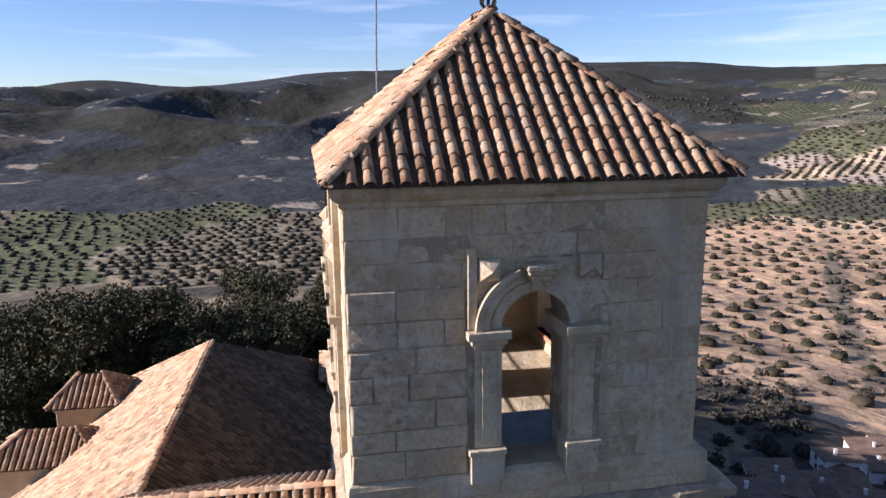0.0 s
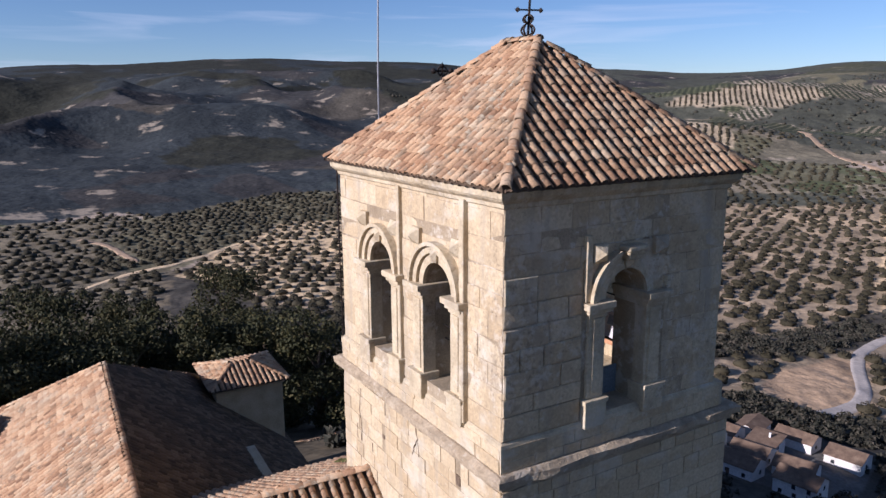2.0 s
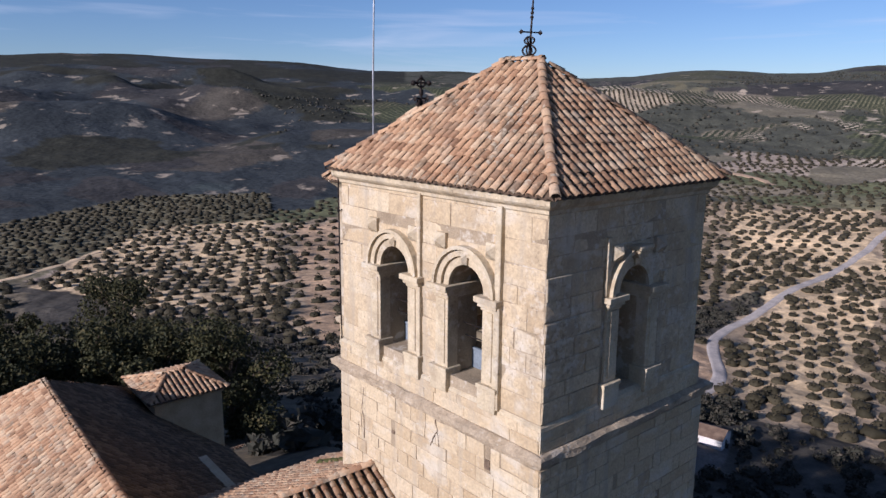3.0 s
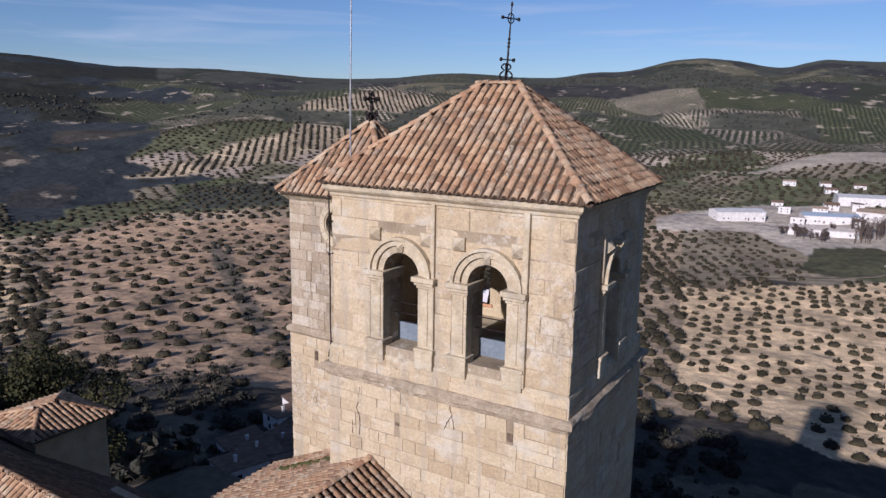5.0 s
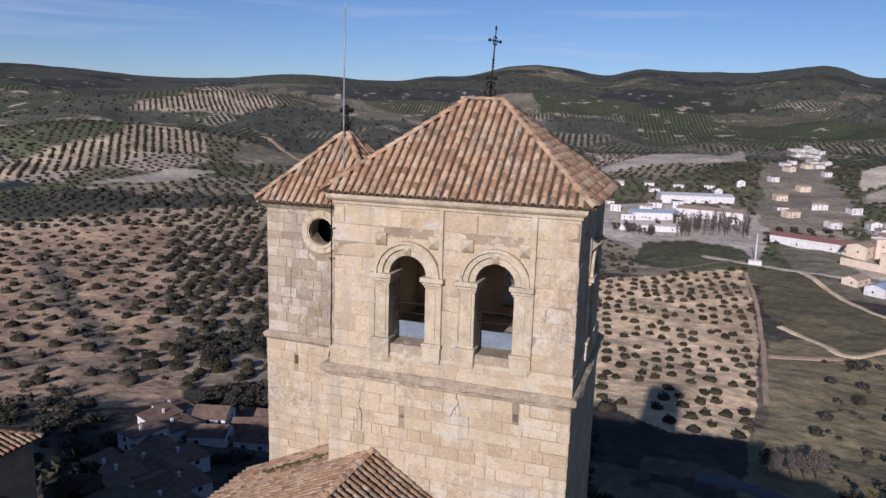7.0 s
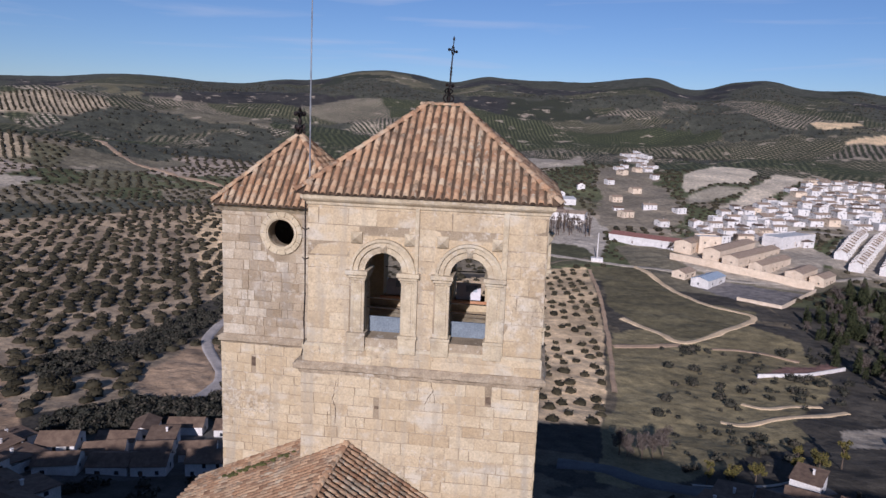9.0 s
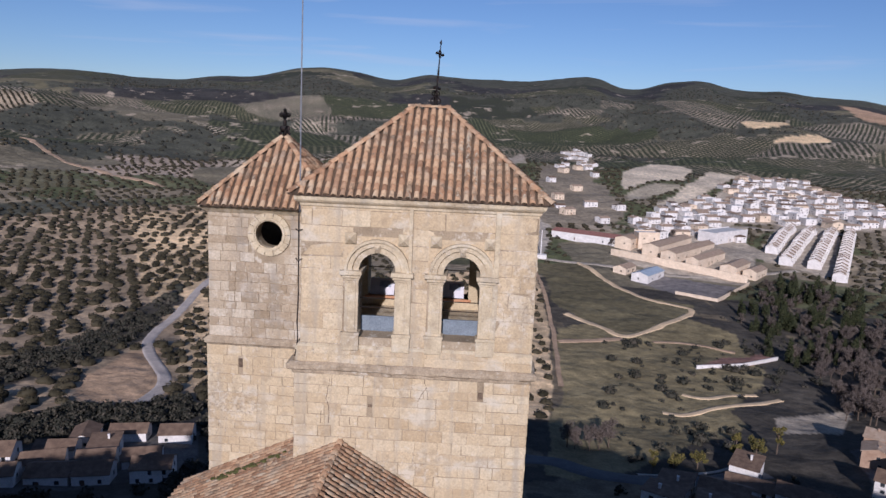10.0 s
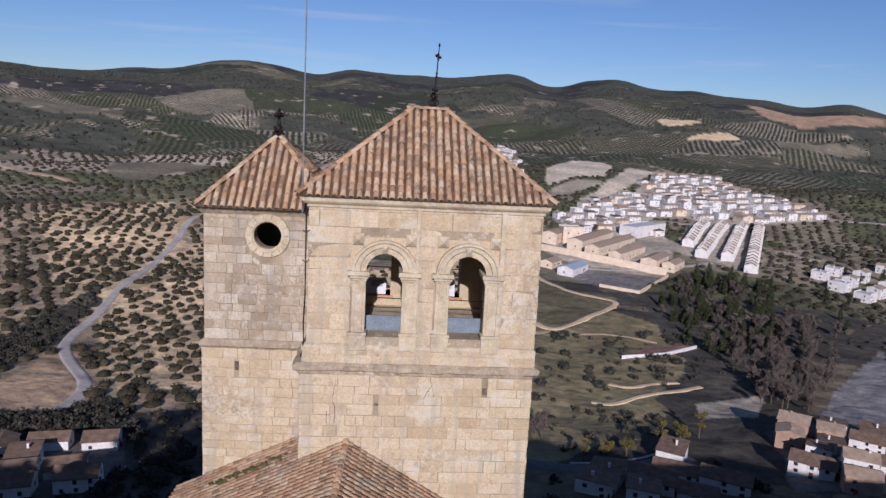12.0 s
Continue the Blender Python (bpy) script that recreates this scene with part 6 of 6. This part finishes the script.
# ---- houses ----
white_wall = material("white_wall", [(0.3, (0.58, 0.535, 0.49)), (0.7, (0.74, 0.69, 0.645))], 0.4, 4, 0.9, 0.1)
cream_wall = material("cream_wall", [(0.3, (0.58, 0.45, 0.32)), (0.7, (0.72, 0.58, 0.43))], 0.3, 4, 0.9, 0.1)
brick_wall = material("brick_wall", [(0.3, (0.30, 0.19, 0.125)), (0.7, (0.42, 0.29, 0.20))], 0.5, 6, 0.9, 0.1)
tan_roof = material("tan_roof", [(0.2, (0.25, 0.17, 0.115)), (0.5, (0.36, 0.26, 0.18)), (0.8, (0.44, 0.35, 0.27))], 0.7, 5, 0.9, 0.4)
brown_roof = material("brown_roof", [(0.2, (0.095, 0.063, 0.046)), (0.5, (0.165, 0.108, 0.073)), (0.8, (0.24, 0.165, 0.112))], 0.7, 5, 0.9, 0.4)
red_roof = material("red_roof", [(0.3, (0.24, 0.10, 0.08)), (0.7, (0.34, 0.17, 0.13))], 0.7, 5, 0.9, 0.3)
sheet_roof = material("sheet_roof", [(0.3, (0.30, 0.36, 0.42)), (0.7, (0.42, 0.48, 0.54))], 0.5, 5, 0.5, 0.1)
pale_roof = material("pale_roof", [(0.3, (0.42, 0.36, 0.31)), (0.7, (0.58, 0.51, 0.45))], 0.6, 5, 0.9, 0.3)
white_roof = material("white_roof", [(0.3, (0.46, 0.45, 0.43)), (0.7, (0.62, 0.60, 0.57))], 0.4, 5, 0.7, 0.1)
dark_glass = material("dark_glass", [(0.3, (0.015, 0.017, 0.02)), (0.7, (0.05, 0.055, 0.06))], 0.6, 3, 0.15, 0.0)
door_wood = material("door_wood", [(0.3, (0.08, 0.045, 0.03)), (0.7, (0.16, 0.09, 0.055))], 2, 10, 0.7, 0.2)


def house(w, d, h, kind, wall, roof, label, seed, name="house", storeys=2, ridge=1.6, category="house"):
    """A house with its long side on x: walls, roof, chimney, door and windows on all sides. kind: gable, shed or flat."""
    rnd = random.Random(seed)
    ob = tagged(new(name), label, category)
    bm = bmesh.new()
    box(bm, (-w / 2, -d / 2, -4.0), (w / 2, d / 2, h))
    if kind == "gable":
        for s in (-1, 1):
            a = [bm.verts.new((s * w / 2, y, z)) for y, z in ((-d / 2, h), (d / 2, h), (0, h + ridge))]
            b = [bm.verts.new((s * (w / 2 - 0.25), y, z)) for y, z in ((-d / 2, h), (d / 2, h), (0, h + ridge))]
            bm.faces.new(a), bm.faces.new(b[::-1])
            for i in range(3):
                bm.faces.new((a[i], a[(i + 1) % 3], b[(i + 1) % 3], b[i]))
    part("wall", bm, wall, ob)
    e, t = 0.35, 0.16

    def slope(y0, z0, y1, z1):
        bm = bmesh.new()
        lo = [bm.verts.new(p) for p in ((-w / 2 - e, y0, z0), (w / 2 + e, y0, z0), (w / 2 + e, y1, z1), (-w / 2 - e, y1, z1))]
        hi = [bm.verts.new(v.co + Vector((0, 0, t))) for v in lo]
        bm.faces.new(lo[::-1]), bm.faces.new(hi)
        for i in range(4):
            bm.faces.new((lo[i], lo[(i + 1) % 4], hi[(i + 1) % 4], hi[i]))
        return part("roof", bm, roof, ob)
    k = ridge / (d / 2)
    if kind == "gable":
        first = slope(-d / 2 - e, h - e * k + 0.02, 0.0, h + ridge + 0.02)
        slope(0.0, h + ridge + 0.02, d / 2 + e, h - e * k + 0.02)
    elif kind == "shed":
        first = slope(-d / 2 - e, h + 0.02, d / 2 + e, h + ridge * 0.7)
        bm = bmesh.new()
        box(bm, (-w / 2, d / 2 - 0.3, h), (w / 2, d / 2, h + ridge * 0.62))
        part("wall", bm, wall, ob)
    else:
        bm = bmesh.new()
        box(bm, (-w / 2 + .25, -d / 2 + .25, h - .1), (w / 2 - .25, d / 2 - .25, h + 0.06))
        first = part("roof", bm, roof, ob)
        for a, b in (((-w / 2, -d / 2, h), (w / 2, -d / 2 + .22, h + .8)), ((-w / 2, d / 2 - .22, h), (w / 2, d / 2, h + .8))):
            bm = bmesh.new()
            box(bm, a, b, 0.03)
            part("parapet", bm, wall, ob)
    if name == "house" and rnd.random() < 0.4:
        bm = bmesh.new()
        cx, cy = rnd.uniform(-w / 3, w / 3), rnd.uniform(-d / 5, d / 5)
        box(bm, (cx - .28, cy - .25, h - .2), (cx + .28, cy + .25, h + ridge + 0.5), 0.03)
        box(bm, (cx - .36, cy - .33, h + ridge + 0.5), (cx + .36, cy + .33, h + ridge + 0.62), 0.02)
        part("chimney", bm, wall, ob)
    n = max(2, int(w / (3.2 if "house" in name else 9.0)))
    for side in (-1, 1):
        for f in range(storeys):
            z = 1.0 + f * (h - 0.4) / storeys
            for i in range(n):
                if rnd.random() < (0.75 if name in ("warehouse", "red_roofed_hall", "white_hall") else 0.34):
                    continue
                x = -w / 2 + w * (i + 0.5) / n + rnd.uniform(-.2, .2)
                bm = bmesh.new()
                tall = 1.25 if f else 1.1
                box(bm, (x - .5, side * d / 2 - 0.05, z), (x + .5, side * d / 2 + 0.05, z + tall), 0.01)
                part("window", bm, dark_glass, ob)
        for f in range(storeys):
            z = 1.0 + f * (h - 0.4) / storeys
            bm = bmesh.new()
            y = rnd.uniform(-d / 5, d / 5)
            box(bm, (side * w / 2 - .05, y - .45, z), (side * w / 2 + .05, y + .45, z + 1.15), 0.01)
            part("window", bm, dark_glass, ob)
    bm = bmesh.new()
    x = rnd.uniform(-w / 4, w / 4)
    box(bm, (x - .5, -d / 2 - .06, 0), (x + .5, -d / 2 + .04, 2.05), 0.01)
    part("door", bm, door_wood, ob)
    return ob


hr = random.Random(77)
WHITE_TAN = "whitewashed two-storey house with a tan tiled roof"
protos = [lambda: house(11, 9, 5.6, "gable", white_wall, tan_roof, WHITE_TAN, 1), lambda: house(9.5, 8.5, 6.0, "gable", white_wall, brown_roof, "whitewashed two-storey house with a brown tiled roof", 2),
          lambda: house(13, 8, 5.4, "gable", white_wall, tan_roof, WHITE_TAN, 3), lambda: house(10, 10, 6.4, "flat", white_wall, white_roof, "white cubic house with a flat roof terrace", 4),
          lambda: house(12, 9, 5.8, "gable", cream_wall, tan_roof, "cream house with a tan tiled roof", 5), lambda: house(9, 9, 6.0, "shed", white_wall, brown_roof, "white house with a single-pitch brown roof", 6),
          lambda: house(8.5, 8, 8.2, "gable", white_wall, tan_roof, "tall white three-storey house with a tan roof", 7, storeys=3),
          lambda: house(9.5, 7.5, 3.4, "gable", white_wall, brown_roof, "low old white house with a dark brown tiled roof", 11, storeys=1, ridge=1.9), lambda: house(11, 8, 4.6, "gable", white_wall, brown_roof, "old white house with a broad brown tiled roof", 12, ridge=2.1),
          lambda: house(8, 8, 4.2, "shed", white_wall, brown_roof, "small white house with a single-pitch brown roof", 13), lambda: house(8.5, 8, 6.5, "gable", brick_wall, tan_roof, "brick-red house with a tan tiled roof", 14)]
made = {}


def settle(k, x, y, turn, group, stretch=(1, 1), tall=1.0):
    m = pose(x, y, float(land(x, y)), 0, 0, turn)
    if k in made:
        ob = copy_thing(made[k], m)
    else:
        ob = made[k] = protos[k]()
        ob.matrix_basis = m
    ob.scale = (stretch[0], stretch[1], tall)
    return tagged(ob, group=group)


def quarter(poly, along, across, turn, group, kinds, skip=0.12, limit=200, size=1.0):
    """Houses in rows through a quarter, with lanes between the rows."""
    xs, ys = zip(*poly)
    cx, cy = sum(xs) / len(xs), sum(ys) / len(ys)
    c, s = math.cos(radians(turn)), math.sin(radians(turn))
    n = 0
    for j in range(-22, 23):
        shift = hr.uniform(0, along)
        for i in range(-22, 23):
            u, v = i * along + shift + hr.uniform(-1, 1), j * across + hr.uniform(-1.2, 1.2)
            x, y = cx + u * c - v * s, cy + u * s + v * c
            if n < limit and hr.random() > skip and inside(poly, np.array([x]), np.array([y]))[0]:
                settle(hr.choice(kinds), x, y, turn + hr.choice((0, 0, 90, 180)) + hr.uniform(-6, 6), group, (size * hr.uniform(0.85, 1.1), size * hr.uniform(0.9, 1.1)), hr.uniform(0.68, 0.95))
                n += 1


quarter(TOWN, 18.5, 20.5, -72, "houses of the white town", (0, 0, 1, 2, 3, 4, 6), 0.10, 150, 1.15)
quarter(TOWN_EDGE, 17, 20, -70, "houses of the white town", (0, 2, 3, 4, 5), 0.25)
quarter(OUTSKIRTS, 30, 34, -60, "houses of the white town", (0, 1, 2, 4, 5), 0.74)
quarter(HAMLET, 24, 26, -60, "houses of the hamlet", (0, 2, 3, 5), 0.35)
quarter(VILLAS, 19, 19, -50, "white villas on the slope", (3, 3, 0, 6), 0.15)
quarter(NEAR_TOWN, 10.5, 10.0, 108, "old houses under the rock", (7, 9, 9, 7, 8), 0.06, size=0.88)
quarter(TOWN_RIGHT, 10.0, 10.0, 60, "old houses beside the square", (7, 9, 9, 8, 10, 6), 0.04, size=0.92)
quarter([(138, -32), (157, -79), (125, -80), (118, -33)], 11, 11, 65, "old houses under the rock", (7, 8, 9), 0.12)
quarter(LOWER_HOUSES, 8.5, 8.5, 70, "old houses under the rock", (7, 9, 9), 0.05)
# long white terraces in stepped rows
terrace_proto = None
for (xa, ya_), (xb, yb_) in (((523, -214), (622, -267)), ((493, -213), (611, -280)), ((486, -230), (612, -298)), ((454, -233), (610, -312))):
    n = int(math.hypot(xb - xa, yb_ - ya_) / 8.4)
    turn = math.degrees(math.atan2(yb_ - ya_, xb - xa))
    for i in range(n):
        f = (i + 0.5) / n
        x, y = xa + f * (xb - xa), ya_ + f * (yb_ - ya_)
        m = pose(x, y, float(land(x, y)), 0, 0, turn)
        if terrace_proto is None:
            terrace_proto = house(8.1, 7.0, 5.0, "gable", white_wall, tan_roof, "narrow white terraced house with gabled party walls", 9, name="terraced_house", ridge=1.5)
            terrace_proto.matrix_basis = m
            bm = bmesh.new()
            outline = [(-4.0, -2), (-4.0, 5.2), (0, 7.2), (4.0, 5.2), (4.0, -2)]
            sides = [[bm.verts.new((q, y_, z_)) for y_, z_ in outline] for q in (-4.25, -4.0)]
            bm.faces.new(sides[0][::-1]), bm.faces.new(sides[1])
            for i in range(5):
                bm.faces.new((sides[0][i], sides[0][(i + 1) % 5], sides[1][(i + 1) % 5], sides[1][i]))
            bmesh.ops.recalc_face_normals(bm, faces=bm.faces[:])
            part("party_wall", bm, white_wall, terrace_proto)
            bm = bmesh.new()
            box(bm, (-3.6, -5.2, -2), (-0.4, -3.5, 2.9), 0.03)
            part("porch", bm, white_wall, terrace_proto)
            tagged(terrace_proto, group="terraced houses")
        else:
            copy_thing(terrace_proto, m)


def hall(x0, y0, x1, y1, deep, high, wall, roof, label, name="factory_hall", kind="gable", ridge=1.8, storeys=1, group="school halls"):
    """A long building between two points of its middle line."""
    w = math.hypot(x1 - x0, y1 - y0)
    ob = house(w, deep, high, kind, wall, roof, label, int(abs(x0 * 3 + y0)), name, storeys, ridge, "building")
    x, y = (x0 + x1) / 2, (y0 + y1) / 2
    ob.matrix_basis = pose(x, y, float(land(x, y)), 0, 0, math.degrees(math.atan2(y1 - y0, x1 - x0)))
    return tagged(ob, group=group)


CREAM = "long cream school hall with a tan tiled roof"
hall(517, -103, 572, -137, 13, 5.5, cream_wall, tan_roof, CREAM)
hall(492, -118, 548, -156, 12, 6.0, cream_wall, tan_roof, CREAM)
hall(476, -127, 533, -170, 11, 5.0, cream_wall, tan_roof, CREAM)
hall(463, -140, 500, -169, 9, 5.5, cream_wall, tan_roof, CREAM)
hall(453, -161, 477, -178, 11, 6.0, cream_wall, tan_roof, CREAM)
hall(450, -174, 467, -187, 9, 5.0, cream_wall, tan_roof, CREAM)
hall(548, -174, 578, -207, 17, 7.5, white_wall, white_roof, "big white hall with a flat roof", kind="flat", name="white_hall")
hall(525, -114, 527, -130, 12, 11, cream_wall, white_roof, "tall plain cream block with a flat roof", kind="flat", name="cream_block", storeys=2)
hall(555, -56, 527, -106, 17, 5.5, white_wall, red_roof, "long white building with a dull red roof", name="red_roofed_hall")
hall(564, 112, 586, 81, 17, 6.5, white_wall, white_roof, "long white warehouse with a pale roof", name="warehouse", group="warehouses")
hall(594, 53, 607, 16, 16, 5.5, white_wall, sheet_roof, "warehouse with a grey-blue sheet roof", name="warehouse", group="warehouses")
hall(548, 56, 554, 12, 14, 4.0, white_wall, pale_roof, "low white warehouse with a pale roof", name="warehouse", group="warehouses")
hall(630, 16, 620, -37, 18, 6.0, white_wall, tan_roof, "long white warehouse with a tan roof", name="warehouse", group="warehouses")
hall(670, 36, 687, -27, 20, 6.0, white_wall, white_roof, "long white warehouse with a pale roof", name="warehouse", group="warehouses")
hall(425, -98, 447, -113, 11, 4.2, white_wall, sheet_roof, "low shed with a blue-grey sheet roof", name="shed", group="sheds")
hall(441, -88, 454, -97, 9, 3.6, cream_wall, tan_roof, "small cream shed with a tan roof", name="shed", group="sheds")
quarter([(621, -101), (726, -106), (804, 14), (742, 88), (659, 91), (615, 37)], 30, 30, -80, "houses of the white town", (7, 8, 2, 7), 0.6)
quarter([(572, 70), (655, 70), (655, -30), (610, -46), (590, -30), (580, 30)], 21, 19, -75, "low buildings among the sheds", (7, 9, 5, 8), 0.5)


def garden_wall(points, high, mat, label):
    """A free-standing wall with a coping along a line of points."""
    ob = tagged(new("boundary_wall"), label, "wall")
    ob.location = (*points[0], float(land(*points[0])))
    o = Matrix.Translation(-ob.location)
    for (xa, ya_), (xb, yb_) in zip(points, points[1:]):
        bm = bmesh.new()
        za, zb = float(land(xa, ya_)), float(land(xb, yb_))
        d = Vector((xb - xa, yb_ - ya_, 0)).normalized()
        s = Vector((-d.y, d.x, 0)) * 0.2
        for off0, lo, hi in ((1.0, -2.0, high), (1.5, high, high + 0.18)):
            a = [bm.verts.new(Vector((x, y, z + q)) + k * off0 * s) for x, y, z, k, q in ((xa, ya_, za, -1, lo), (xb, yb_, zb, -1, lo), (xb, yb_, zb, -1, hi), (xa, ya_, za, -1, hi))]
            b = [bm.verts.new(Vector((x, y, z + q)) + k * off0 * s) for x, y, z, k, q in ((xa, ya_, za, 1, lo), (xb, yb_, zb, 1, lo), (xb, yb_, zb, 1, hi), (xa, ya_, za, 1, hi))]
            bm.faces.new(a), bm.faces.new(b[::-1])
            for i in range(4):
                bm.faces.new((a[i], b[i], b[(i + 1) % 4], a[(i + 1) % 4]))
        part("wall_panel", bm, mat, ob).matrix_basis = o
    return ob


garden_wall([(490, -90), (473, -112), (441, -170)], 4.5, cream_wall, "long cream wall in front of the school halls")
garden_wall([(399, -114), (387, -135), (435, -169)], 1.8, cream_wall, "low cream wall round the sports court")
garden_wall([(261, -89), (269, -110), (284, -130)], 1.4, white_wall, "white retaining wall of a terrace")

# white mast beside the field
mast = tagged(new("white_mast"), "thin white mast on a small white base hut", "mast")
mast.location = (475, -39, float(land(475, -39)))
bm = bmesh.new()
tube(bm, [(0, 0, 0), (0, 0, 10), (0, 0, 20)], [0.45, 0.4, 0.3], 8)
part("pole", bm, white_wall, mast)
bm = bmesh.new()
box(bm, (-3, -4, -2), (3, 4, 2.6), 0.05)
part("hut", bm, white_wall, mast)
